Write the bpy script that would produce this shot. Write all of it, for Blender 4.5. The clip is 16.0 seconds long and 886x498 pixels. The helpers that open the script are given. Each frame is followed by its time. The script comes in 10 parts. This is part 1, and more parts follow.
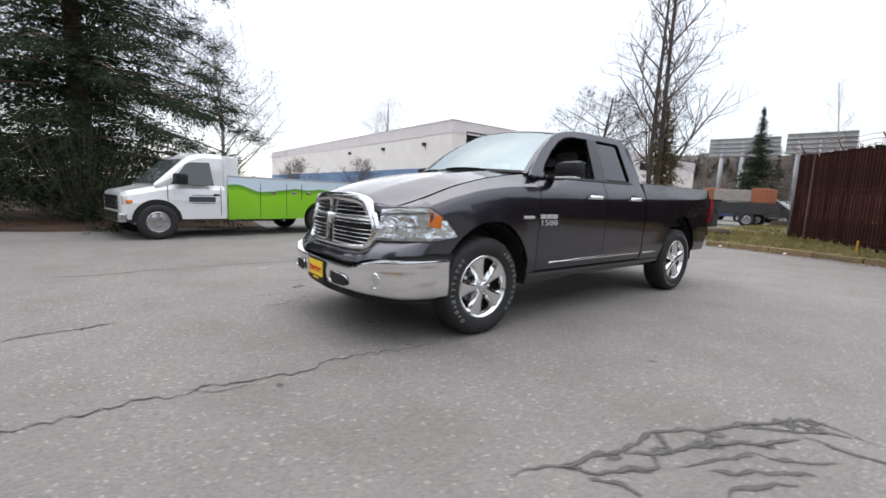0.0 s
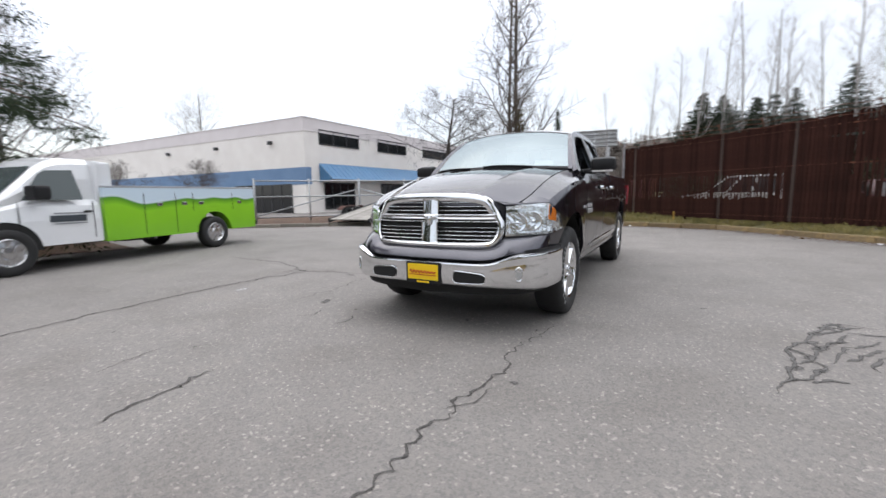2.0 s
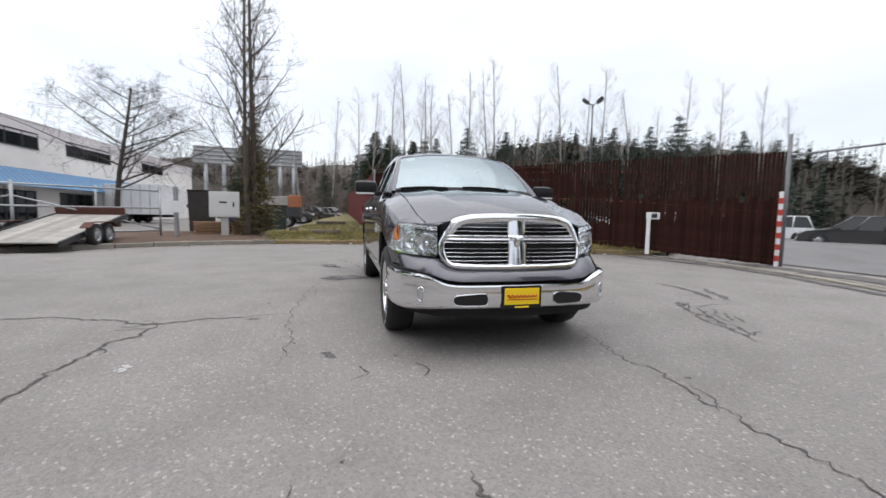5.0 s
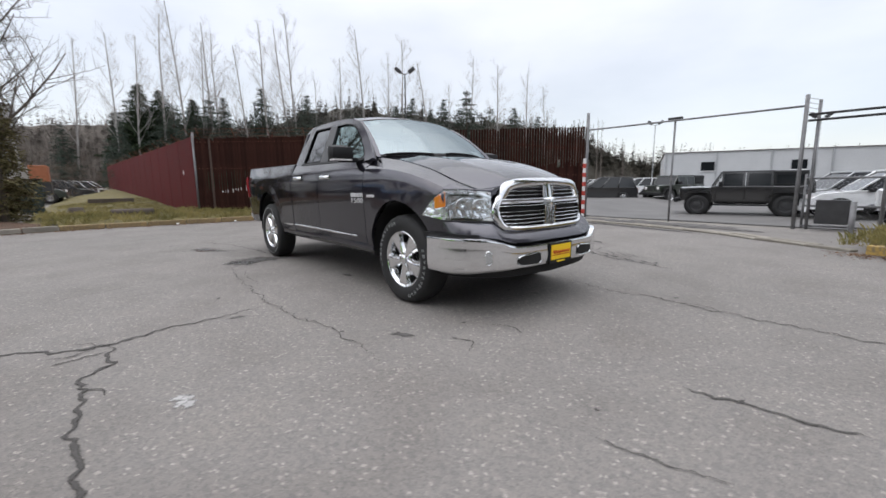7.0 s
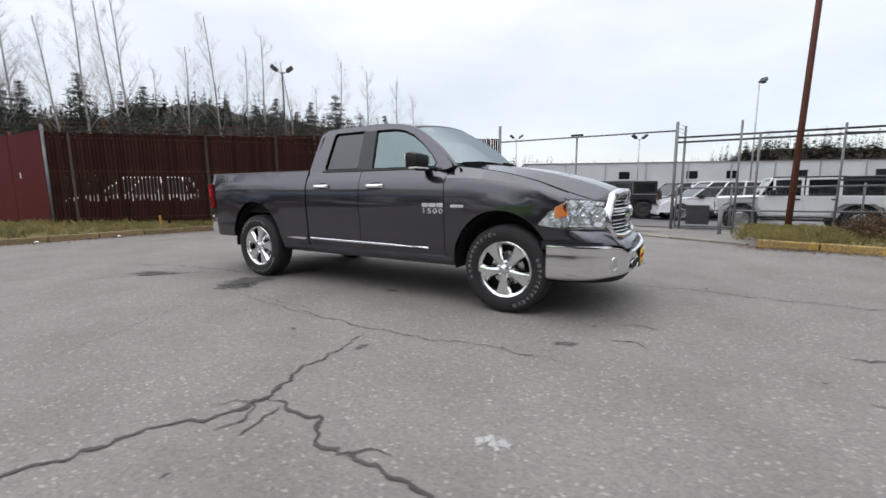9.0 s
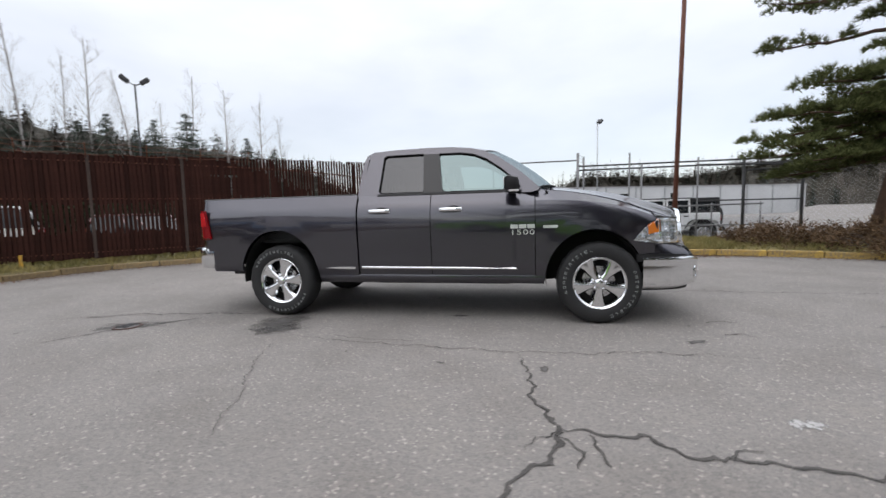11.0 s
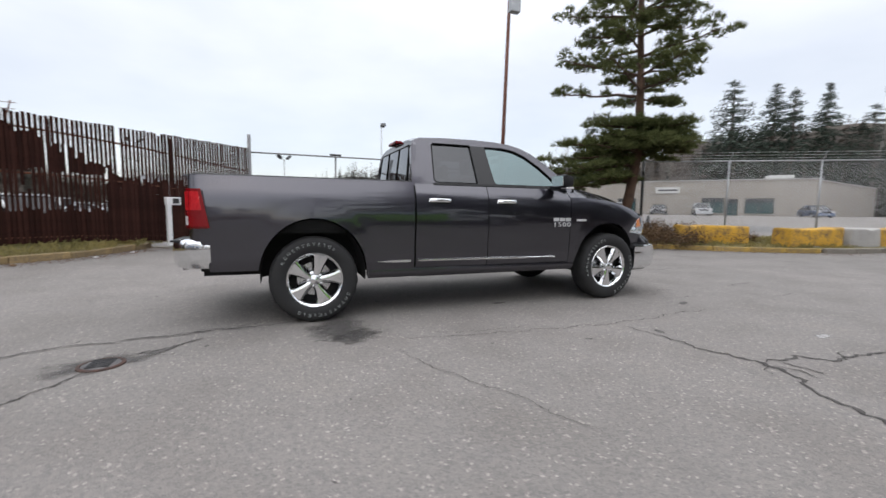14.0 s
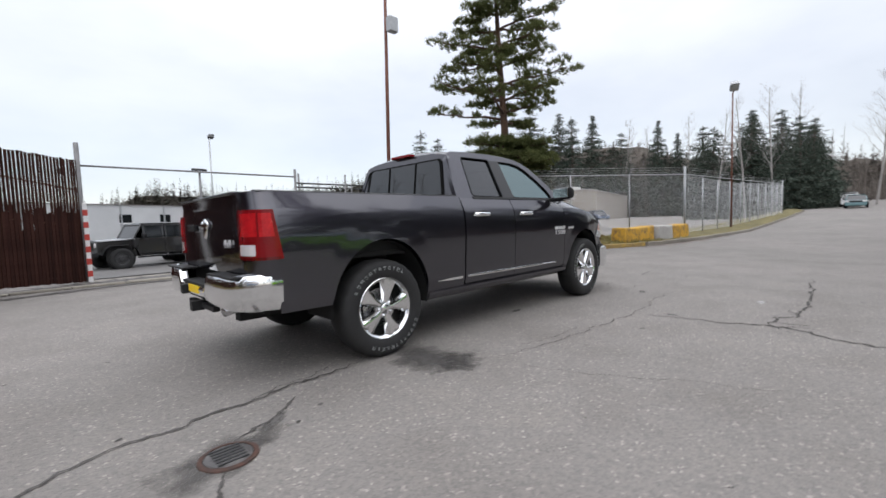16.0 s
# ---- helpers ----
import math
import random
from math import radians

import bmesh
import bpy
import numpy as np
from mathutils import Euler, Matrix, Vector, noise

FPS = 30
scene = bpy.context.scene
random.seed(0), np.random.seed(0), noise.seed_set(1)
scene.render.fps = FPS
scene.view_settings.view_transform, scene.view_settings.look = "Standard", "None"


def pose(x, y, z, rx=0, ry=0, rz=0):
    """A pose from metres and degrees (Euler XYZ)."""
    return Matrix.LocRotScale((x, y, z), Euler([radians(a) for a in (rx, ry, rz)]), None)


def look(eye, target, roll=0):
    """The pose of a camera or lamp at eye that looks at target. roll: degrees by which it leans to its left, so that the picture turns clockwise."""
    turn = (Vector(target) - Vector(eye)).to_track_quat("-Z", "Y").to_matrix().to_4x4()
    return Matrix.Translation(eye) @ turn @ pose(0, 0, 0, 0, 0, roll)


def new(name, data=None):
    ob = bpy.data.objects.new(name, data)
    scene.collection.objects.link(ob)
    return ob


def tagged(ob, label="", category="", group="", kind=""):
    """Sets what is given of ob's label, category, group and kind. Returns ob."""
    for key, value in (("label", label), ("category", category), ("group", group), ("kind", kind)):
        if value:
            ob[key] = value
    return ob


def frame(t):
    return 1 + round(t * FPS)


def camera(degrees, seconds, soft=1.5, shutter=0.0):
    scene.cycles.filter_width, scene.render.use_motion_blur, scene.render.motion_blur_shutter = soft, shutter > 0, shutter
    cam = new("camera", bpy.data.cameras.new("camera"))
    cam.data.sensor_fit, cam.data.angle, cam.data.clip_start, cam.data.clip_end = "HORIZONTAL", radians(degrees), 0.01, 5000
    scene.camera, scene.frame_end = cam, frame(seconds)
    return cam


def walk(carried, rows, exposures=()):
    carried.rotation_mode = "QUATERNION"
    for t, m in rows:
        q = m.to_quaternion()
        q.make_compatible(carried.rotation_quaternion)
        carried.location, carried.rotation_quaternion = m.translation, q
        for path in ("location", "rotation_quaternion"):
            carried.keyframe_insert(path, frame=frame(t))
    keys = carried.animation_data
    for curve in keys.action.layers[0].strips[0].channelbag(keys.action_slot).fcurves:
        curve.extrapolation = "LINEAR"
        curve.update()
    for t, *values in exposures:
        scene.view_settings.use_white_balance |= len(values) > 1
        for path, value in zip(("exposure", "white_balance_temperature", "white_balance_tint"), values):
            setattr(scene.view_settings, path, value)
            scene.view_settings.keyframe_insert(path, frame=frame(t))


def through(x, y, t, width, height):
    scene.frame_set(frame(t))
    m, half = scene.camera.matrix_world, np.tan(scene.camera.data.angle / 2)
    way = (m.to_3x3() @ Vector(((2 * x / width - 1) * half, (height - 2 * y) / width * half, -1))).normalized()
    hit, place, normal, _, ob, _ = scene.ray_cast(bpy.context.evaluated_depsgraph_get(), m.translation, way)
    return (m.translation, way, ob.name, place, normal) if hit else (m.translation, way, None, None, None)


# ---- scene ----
import itertools

cam = camera(93.3, 16.0, shutter=0.4)
PATH = [
    (0, (4.19, 3.463, 1.163), (2.966, 1.902, 0.908), 2.3),
    (0.5, (4.682, 3.051, 1.119), (3.352, 1.581, 0.854), 0.5),
    (1, (5.125, 2.724, 1.135), (3.62, 1.423, 0.93), 0.3),
    (1.5, (5.502, 2.312, 1.113), (3.924, 1.112, 0.852), -1.7),
    (2, (5.778, 1.847, 1.142), (4.05, 0.872, 0.885), -1.0),
    (2.5, (5.966, 1.35, 1.142), (4.119, 0.637, 0.862), -1.1),
    (3, (6.07, 0.802, 1.144), (4.159, 0.276, 0.877), 1.5),
    (3.5, (6.126, 0.262, 1.169), (4.156, 0.021, 0.922), 2.9),
    (4, (6.081, -0.306, 1.167), (4.1, -0.396, 0.912), 2.3),
    (4.5, (6.037, -0.869, 1.158), (4.065, -0.608, 0.957), 1.4),
    (5, (5.888, -1.385, 1.143), (3.951, -0.916, 0.977), 1.0),
    (5.2, (5.853, -1.562, 1.153), (3.941, -0.994, 1.008), 2.0),
    (7.3, (4.764, -3.436, 1.112), (3.315, -2.098, 0.779), 0.0),
    (7.5, (4.625, -3.581, 1.126), (3.204, -2.216, 0.783), 0.8),
    (8, (4.22, -3.953, 1.126), (2.962, -2.442, 0.758), -0.1),
    (8.5, (3.731, -4.254, 1.145), (2.555, -2.668, 0.825), 1.0),
    (9, (3.242, -4.56, 1.165), (2.237, -2.854, 0.88), -0.4),
    (9.5, (2.699, -4.785, 1.156), (1.721, -3.067, 0.851), -0.8),
    (10, (2.201, -5.021, 1.183), (1.497, -3.161, 0.974), -2.1),
    (10.2, (2.003, -5.083, 1.203), (1.346, -3.205, 1.001), -1.6),
    (12.3, (-0.383, -5.676, 1.113), (-0.34, -3.682, 0.972), -1.8),
    (12.5, (-0.583, -5.663, 1.124), (-0.521, -3.671, 0.962), -0.4),
    (13, (-1.102, -5.534, 1.124), (-0.85, -3.562, 0.907), 2.1),
    (13.5, (-1.609, -5.378, 1.137), (-1.076, -3.463, 0.913), 2.0),
    (14, (-2.083, -5.123, 1.124), (-1.362, -3.267, 0.928), 0.8),
    (14.5, (-2.594, -4.876, 1.125), (-1.609, -3.146, 0.936), -0.3),
    (15, (-3.052, -4.558, 1.126), (-2.006, -2.864, 0.936), -3.2),
    (15.5, (-3.481, -4.253, 1.169), (-2.227, -2.697, 1.066), -1.7),
    (16, (-3.884, -3.856, 1.139), (-2.494, -2.424, 1.007), -1.9),
]
walk(cam, [(t, look(eye, target, roll)) for t, eye, target, roll in PATH], exposures=[(0.0, 0.22), (4.5, 0.18), (7.3, 0.0), (16.0, 0.03)])

# ---- sky and light: bright overcast, brighter overhead than at the horizon ----
world = bpy.data.worlds.new("overcast_sky")
scene.world = world
world.use_nodes = True
wn, wl = world.node_tree.nodes, world.node_tree.links
wn.clear()
w_out = wn.new("ShaderNodeOutputWorld")
w_add = wn.new("ShaderNodeAddShader")
sky = wn.new("ShaderNodeTexSky")
sky.sky_type, sky.sun_disc = "NISHITA", False
sky.sun_elevation, sky.sun_rotation = radians(48), radians(200)
bg_clear = wn.new("ShaderNodeBackground")
bg_clear.inputs["Strength"].default_value = 0.05
wl.new(sky.outputs["Color"], bg_clear.inputs["Color"])
bg_cloud = wn.new("ShaderNodeBackground")
w_tc = wn.new("ShaderNodeTexCoord")
w_sep = wn.new("ShaderNodeSeparateXYZ")
wl.new(w_tc.outputs["Generated"], w_sep.inputs[0])
w_sq = wn.new("ShaderNodeMath")
w_sq.operation = "MULTIPLY"
wl.new(w_sep.outputs["Z"], w_sq.inputs[0])
wl.new(w_sep.outputs["Z"], w_sq.inputs[1])
w_map = wn.new("ShaderNodeMapRange")
w_map.inputs["From Min"].default_value, w_map.inputs["From Max"].default_value = 0.0, 1.0
w_map.inputs["To Min"].default_value, w_map.inputs["To Max"].default_value = 0.70, 2.4
wl.new(w_sq.outputs[0], w_map.inputs["Value"])
w_scale = wn.new("ShaderNodeMapping")
w_scale.inputs["Scale"].default_value = (1.0, 1.0, 2.6)
wl.new(w_tc.outputs["Generated"], w_scale.inputs["Vector"])
w_noise = wn.new("ShaderNodeTexNoise")
w_noise.inputs["Scale"].default_value, w_noise.inputs["Detail"].default_value = 2.6, 5.0
wl.new(w_scale.outputs["Vector"], w_noise.inputs["Vector"])
w_ramp = wn.new("ShaderNodeValToRGB")
w_ramp.color_ramp.elements[0].position, w_ramp.color_ramp.elements[0].color = 0.3, (0.82, 0.835, 0.885, 1)
w_ramp.color_ramp.elements[1].position, w_ramp.color_ramp.elements[1].color = 0.66, (1.0, 1.0, 1.03, 1)
wl.new(w_noise.outputs["Fac"], w_ramp.inputs["Fac"])
wl.new(w_ramp.outputs["Color"], bg_cloud.inputs["Color"])
wl.new(w_map.outputs["Result"], bg_cloud.inputs["Strength"])
wl.new(bg_clear.outputs[0], w_add.inputs[0])
wl.new(bg_cloud.outputs[0], w_add.inputs[1])
wl.new(w_add.outputs[0], w_out.inputs["Surface"])

sun = new("sun", bpy.data.lights.new("sun", "SUN"))
sun.data.energy, sun.data.angle, sun.data.color = 0.85, radians(115), (1.0, 0.97, 0.93)
sun.matrix_world = look((-10, -16, 30), (0, 0, 0))

# ---- materials ----
def node_mat(name):
    m = bpy.data.materials.new(name)
    m.use_nodes = True
    nt = m.node_tree
    return m, nt, nt.nodes["Principled BSDF"]


def surface(name, dark, light, rough=0.6, metal=0.0, scale=6.0, fine=60.0, bump=0.15, bump_dist=0.004, spread=(0.3, 0.7), piece=0.0, coat=0.0, spec=None, rough_var=0.08):
    """A surface whose colour wanders between two tones at two scales, with fine relief. piece: how much whole objects differ."""
    m, nt, p = node_mat(name)
    n, l = nt.nodes, nt.links
    tc = n.new("ShaderNodeTexCoord")
    big = n.new("ShaderNodeTexNoise")
    big.inputs["Scale"].default_value, big.inputs["Detail"].default_value = scale, 6.0
    small = n.new("ShaderNodeTexNoise")
    small.inputs["Scale"].default_value, small.inputs["Detail"].default_value = fine, 3.0
    for t in (big, small):
        l.new(tc.outputs["Object"], t.inputs["Vector"])
    mix = n.new("ShaderNodeMath")
    mix.operation = "MULTIPLY_ADD"
    mix.inputs[1].default_value = 0.4
    l.new(small.outputs["Fac"], mix.inputs[0])
    sc = n.new("ShaderNodeMath")
    sc.operation = "MULTIPLY"
    sc.inputs[1].default_value = 0.6
    l.new(big.outputs["Fac"], sc.inputs[0])
    l.new(sc.outputs[0], mix.inputs[2])
    ramp = n.new("ShaderNodeValToRGB")
    e = ramp.color_ramp.elements
    e[0].position, e[0].color = spread[0], (*dark, 1)
    e[1].position, e[1].color = spread[1], (*light, 1)
    l.new(mix.outputs[0], ramp.inputs["Fac"])
    colour = ramp.outputs["Color"]
    if piece:
        info = n.new("ShaderNodeObjectInfo")
        hsv = n.new("ShaderNodeHueSaturation")
        mr = n.new("ShaderNodeMapRange")
        mr.inputs["To Min"].default_value, mr.inputs["To Max"].default_value = 1 - piece, 1 + piece
        l.new(info.outputs["Random"], mr.inputs["Value"])
        l.new(mr.outputs["Result"], hsv.inputs["Value"])
        l.new(colour, hsv.inputs["Color"])
        colour = hsv.outputs["Color"]
    l.new(colour, p.inputs["Base Color"])
    p.inputs["Metallic"].default_value = metal
    rr = n.new("ShaderNodeMapRange")
    rr.inputs["To Min"].default_value, rr.inputs["To Max"].default_value = max(0.02, rough - rough_var), min(1.0, rough + rough_var)
    l.new(big.outputs["Fac"], rr.inputs["Value"])
    l.new(rr.outputs["Result"], p.inputs["Roughness"])
    p.inputs["Coat Weight"].default_value = coat
    p.inputs["Coat Roughness"].default_value = 0.04
    if spec is not None:
        p.inputs["Specular IOR Level"].default_value = spec
    if bump:
        b = n.new("ShaderNodeBump")
        b.inputs["Strength"].default_value, b.inputs["Distance"].default_value = bump, bump_dist
        l.new(small.outputs["Fac"], b.inputs["Height"])
        l.new(b.outputs["Normal"], p.inputs["Normal"])
    return m


def plain(name, colour, rough=0.5, metal=0.0, coat=0.0, emit=None):
    m, nt, p = node_mat(name)
    p.inputs["Base Color"].default_value = (*colour, 1)
    p.inputs["Roughness"].default_value, p.inputs["Metallic"].default_value = rough, metal
    p.inputs["Coat Weight"].default_value = coat
    p.inputs["Coat Roughness"].default_value = 0.03
    return m


def pane(name, tint, gloss_low=0.06, rough=0.02, gloss=(0.95, 0.97, 1.0), gloss_high=0.9):
    """Thin window glass: tinted see-through plus a mirror layer that grows at glancing angles."""
    m = bpy.data.materials.new(name)
    m.use_nodes = True
    n, l = m.node_tree.nodes, m.node_tree.links
    n.clear()
    out, mix = n.new("ShaderNodeOutputMaterial"), n.new("ShaderNodeMixShader")
    tr, gl = n.new("ShaderNodeBsdfTransparent"), n.new("ShaderNodeBsdfGlossy")
    tr.inputs["Color"].default_value = (*tint, 1)
    gl.inputs["Roughness"].default_value = rough
    gl.inputs["Color"].default_value = (*gloss, 1)
    lw = n.new("ShaderNodeLayerWeight")
    lw.inputs["Blend"].default_value = 0.5
    pw = n.new("ShaderNodeMath")
    pw.operation = "POWER"
    pw.inputs[1].default_value = 4.5
    l.new(lw.outputs["Facing"], pw.inputs[0])
    add = n.new("ShaderNodeMath")
    add.operation = "MULTIPLY_ADD"
    add.use_clamp = True
    add.inputs[1].default_value, add.inputs[2].default_value = gloss_high, gloss_low
    l.new(pw.outputs[0], add.inputs[0])
    l.new(add.outputs[0], mix.inputs["Fac"])
    l.new(tr.outputs[0], mix.inputs[1])
    l.new(gl.outputs[0], mix.inputs[2])
    l.new(mix.outputs[0], out.inputs["Surface"])
    return m


def asphalt_material():
    m, nt, p = node_mat("worn_asphalt")
    n, l = nt.nodes, nt.links
    tc = n.new("ShaderNodeTexCoord")

    def noise_at(scale, detail=4.0):
        t = n.new("ShaderNodeTexNoise")
        t.inputs["Scale"].default_value, t.inputs["Detail"].default_value = scale, detail
        l.new(tc.outputs["Object"], t.inputs["Vector"])
        return t

    def ramp_of(src, stops):
        r = n.new("ShaderNodeValToRGB")
        while len(r.color_ramp.elements) < len(stops):
            r.color_ramp.elements.new(0.5)
        for el, (pos, v) in zip(r.color_ramp.elements, stops):
            el.position, el.color = pos, (v[0], v[1], v[2], 1)
        l.new(src, r.inputs["Fac"])
        return r.outputs["Color"]

    def mul(a, b, fac=1.0):
        x = n.new("ShaderNodeMix")
        x.data_type, x.blend_type = "RGBA", "MULTIPLY"
        x.inputs[0].default_value = fac
        l.new(a, x.inputs[6])
        l.new(b, x.inputs[7])
        return x.outputs[2]
    wide = noise_at(0.22, 5.0)
    patch = noise_at(1.3, 6.0)
    grit = n.new("ShaderNodeTexVoronoi")
    grit.inputs["Scale"].default_value = 70.0
    l.new(tc.outputs["Object"], grit.inputs["Vector"])
    fine = noise_at(160.0, 2.0)
    base = ramp_of(wide.outputs["Fac"], [(0.32, (0.191, 0.181, 0.171)), (0.68, (0.227, 0.213, 0.202))])
    base = mul(base, ramp_of(patch.outputs["Fac"], [(0.30, (0.87, 0.86, 0.85)), (0.55, (1, 1, 1)), (0.75, (1.06, 1.05, 1.03))]))
    chips = n.new("ShaderNodeSeparateColor")
    l.new(grit.outputs["Color"], chips.inputs[0])
    base = mul(base, ramp_of(chips.outputs[0], [(0.0, (0.78, 0.78, 0.79)), (0.55, (0.98, 0.97, 0.96)), (0.95, (1.06, 1.04, 1.02)), (0.985, (1.55, 1.52, 1.47))]))
    base = mul(base, ramp_of(fine.outputs["Fac"], [(0.3, (0.82, 0.82, 0.82)), (0.7, (1.15, 1.15, 1.15))]))
    l.new(base, p.inputs["Base Color"])
    p.inputs["Roughness"].default_value = 0.86
    p.inputs["Specular IOR Level"].default_value = 0.3
    b = n.new("ShaderNodeBump")
    b.inputs["Strength"].default_value, b.inputs["Distance"].default_value = 0.5, 0.004
    l.new(grit.outputs["Distance"], b.inputs["Height"])
    l.new(b.outputs["Normal"], p.inputs["Normal"])
    return m


ASPHALT = asphalt_material()
def patch_material(name, dark, light, rough, scale, cut, soft, ragged):
    """A stain that thins out towards its ragged rim; the mesh's rim value runs from 0 at the edge to 1 inside."""
    m = surface(name, dark, light, rough, scale=5, fine=80, bump=0.3)
    n, l = m.node_tree.nodes, m.node_tree.links
    p, out = n["Principled BSDF"], n["Material Output"]
    rim = n.new("ShaderNodeAttribute")
    rim.attribute_name = "rim"
    tc, ns = n.new("ShaderNodeTexCoord"), n.new("ShaderNodeTexNoise")
    ns.inputs["Scale"].default_value, ns.inputs["Detail"].default_value = scale, 5.0
    l.new(tc.outputs["Object"], ns.inputs["Vector"])
    ma = n.new("ShaderNodeMath")
    ma.operation = "MULTIPLY_ADD"
    ma.inputs[1].default_value = ragged
    l.new(ns.outputs["Fac"], ma.inputs[0])
    l.new(rim.outputs["Fac"], ma.inputs[2])
    mr = n.new("ShaderNodeMapRange")
    mr.inputs["From Min"].default_value, mr.inputs["From Max"].default_value = cut, cut + soft
    l.new(ma.outputs[0], mr.inputs["Value"])
    tr, mix = n.new("ShaderNodeBsdfTransparent"), n.new("ShaderNodeMixShader")
    l.new(mr.outputs["Result"], mix.inputs["Fac"])
    l.new(tr.outputs[0], mix.inputs[1])
    l.new(p.outputs[0], mix.inputs[2])
    l.new(mix.outputs[0], out.inputs["Surface"])
    return m


CRACK = patch_material("crack_filth", (0.032, 0.029, 0.027), (0.080, 0.074, 0.069), 0.9, 28.0, 0.86, 0.40, 1.0)
OIL = patch_material("damp_stain", (0.040, 0.037, 0.035), (0.085, 0.080, 0.076), 0.6, 9.0, 0.62, 0.75, 0.9)
DAMP = patch_material("damp_dirt_film", (0.048, 0.044, 0.041), (0.098, 0.090, 0.083), 0.75, 2.2, 0.50, 0.55, 0.6)
SEALER = patch_material("faded_crack_sealer", (0.055, 0.051, 0.048), (0.11, 0.104, 0.099), 0.8, 16.0, 0.80, 0.50, 1.0)
KERB = surface("kerb_concrete", (0.16, 0.145, 0.12), (0.30, 0.275, 0.235), 0.9, scale=3, fine=40, bump=0.4, piece=0.15)
KERB_YELLOW = surface("worn_yellow_kerb", (0.17, 0.135, 0.085), (0.46, 0.30, 0.065), 0.85, scale=2.2, fine=25, bump=0.4, spread=(0.38, 0.56), piece=0.12)
KERB_FADED = surface("faded_yellow_kerb", (0.13, 0.10, 0.065), (0.32, 0.225, 0.10), 0.9, scale=2.2, fine=25, bump=0.4, spread=(0.36, 0.62), piece=0.15)
GRASS_SOIL = surface("winter_grass", (0.055, 0.050, 0.018), (0.20, 0.165, 0.062), 0.95, scale=1.4, fine=18, bump=0.8, bump_dist=0.03)
LITTER = surface("leaf_litter", (0.035, 0.02, 0.012), (0.12, 0.065, 0.036), 0.95, scale=1.8, fine=22, bump=0.9, bump_dist=0.03)
BLADE = surface("grass_blades", (0.085, 0.090, 0.022), (0.36, 0.29, 0.11), 0.9, scale=1.1, fine=9, bump=0, piece=0.1)
SLAT = surface("brown_stained_slat", (0.018, 0.0070, 0.0052), (0.045, 0.0178, 0.0132), 0.9, scale=1.6, fine=30, bump=0.5, piece=0.28, spec=0.12)
PLANK_GREY = surface("weathered_slat_back", (0.035, 0.022, 0.017), (0.085, 0.058, 0.047), 0.9, scale=3, fine=40, bump=0.4, piece=0.3)
PANEL_RED = surface("oxide_red_panel", (0.080, 0.013, 0.014), (0.112, 0.019, 0.020), 0.75, scale=1.2, fine=30, bump=0.2, piece=0.06, spec=0.12)
GALV = surface("galvanised_steel", (0.30, 0.31, 0.32), (0.46, 0.47, 0.48), 0.5, metal=0.7, scale=8, fine=60, bump=0.1)
WIRE = plain("galvanised_wire", (0.62, 0.63, 0.65), 0.55, 0.2)
GATE_STEEL = surface("dull_gate_steel", (0.13, 0.13, 0.135), (0.26, 0.26, 0.265), 0.6, metal=0.4, scale=8, fine=60, bump=0.1)
RUST = surface("rusty_steel", (0.07, 0.028, 0.015), (0.19, 0.065, 0.032), 0.85, scale=5, fine=50, bump=0.4)
DARK_RUST = surface("dark_rusty_steel", (0.040, 0.017, 0.012), (0.105, 0.038, 0.026), 0.85, scale=5, fine=50, bump=0.4)
DARK_STEEL = surface("dark_painted_steel", (0.018, 0.018, 0.019), (0.045, 0.045, 0.047), 0.6, scale=6, fine=50)
RED_POLE = surface("red_oxide_pole", (0.10, 0.035, 0.022), (0.18, 0.07, 0.045), 0.7, scale=3, fine=40)
STUCCO = surface("cream_stucco", (0.73, 0.69, 0.65), (0.84, 0.81, 0.77), 0.9, scale=0.8, fine=30, bump=0.2)
PARAPET = surface("parapet_mauve_grey", (0.63, 0.585, 0.585), (0.72, 0.675, 0.675), 0.85, scale=0.7, fine=25)
BLUE_BAND = surface("faded_blue_paint", (0.115, 0.20, 0.34), (0.17, 0.27, 0.42), 0.8, scale=0.9, fine=25)
AWNING = surface("blue_metal_awning", (0.045, 0.15, 0.30), (0.075, 0.205, 0.37), 0.45, scale=1.0, fine=20, bump=0)
DARK_GLASS = plain("dark_window_glass", (0.012, 0.014, 0.016), 0.06, 0.0)
WHITE_PAINT = surface("white_paint", (0.66, 0.66, 0.66), (0.78, 0.78, 0.78), 0.45, scale=1.5, fine=30, bump=0.05)
CONCRETE = surface("pale_concrete", (0.30, 0.29, 0.275), (0.45, 0.44, 0.42), 0.9, scale=1.8, fine=40, bump=0.4)
YELLOW_BLOCK = surface("chipped_yellow_concrete", (0.17, 0.115, 0.06), (0.58, 0.33, 0.04), 0.85, scale=3.4, fine=22, bump=0.6, spread=(0.36, 0.54))
BARK = surface("grey_brown_bark", (0.045, 0.035, 0.028), (0.13, 0.105, 0.088), 0.95, scale=5, fine=45, bump=0.8, bump_dist=0.02)
BARK_DARK = surface("dark_wet_bark", (0.022, 0.018, 0.015), (0.065, 0.053, 0.046), 0.95, scale=5, fine=45, bump=0.7, bump_dist=0.02)
BARK_PALE = surface("pale_bark", (0.10, 0.09, 0.08), (0.27, 0.25, 0.235), 0.95, scale=5, fine=45, bump=0.5)
BARK_RED = surface("reddish_pine_bark", (0.045, 0.027, 0.018), (0.13, 0.075, 0.048), 0.95, scale=4, fine=30, bump=0.9, bump_dist=0.03)


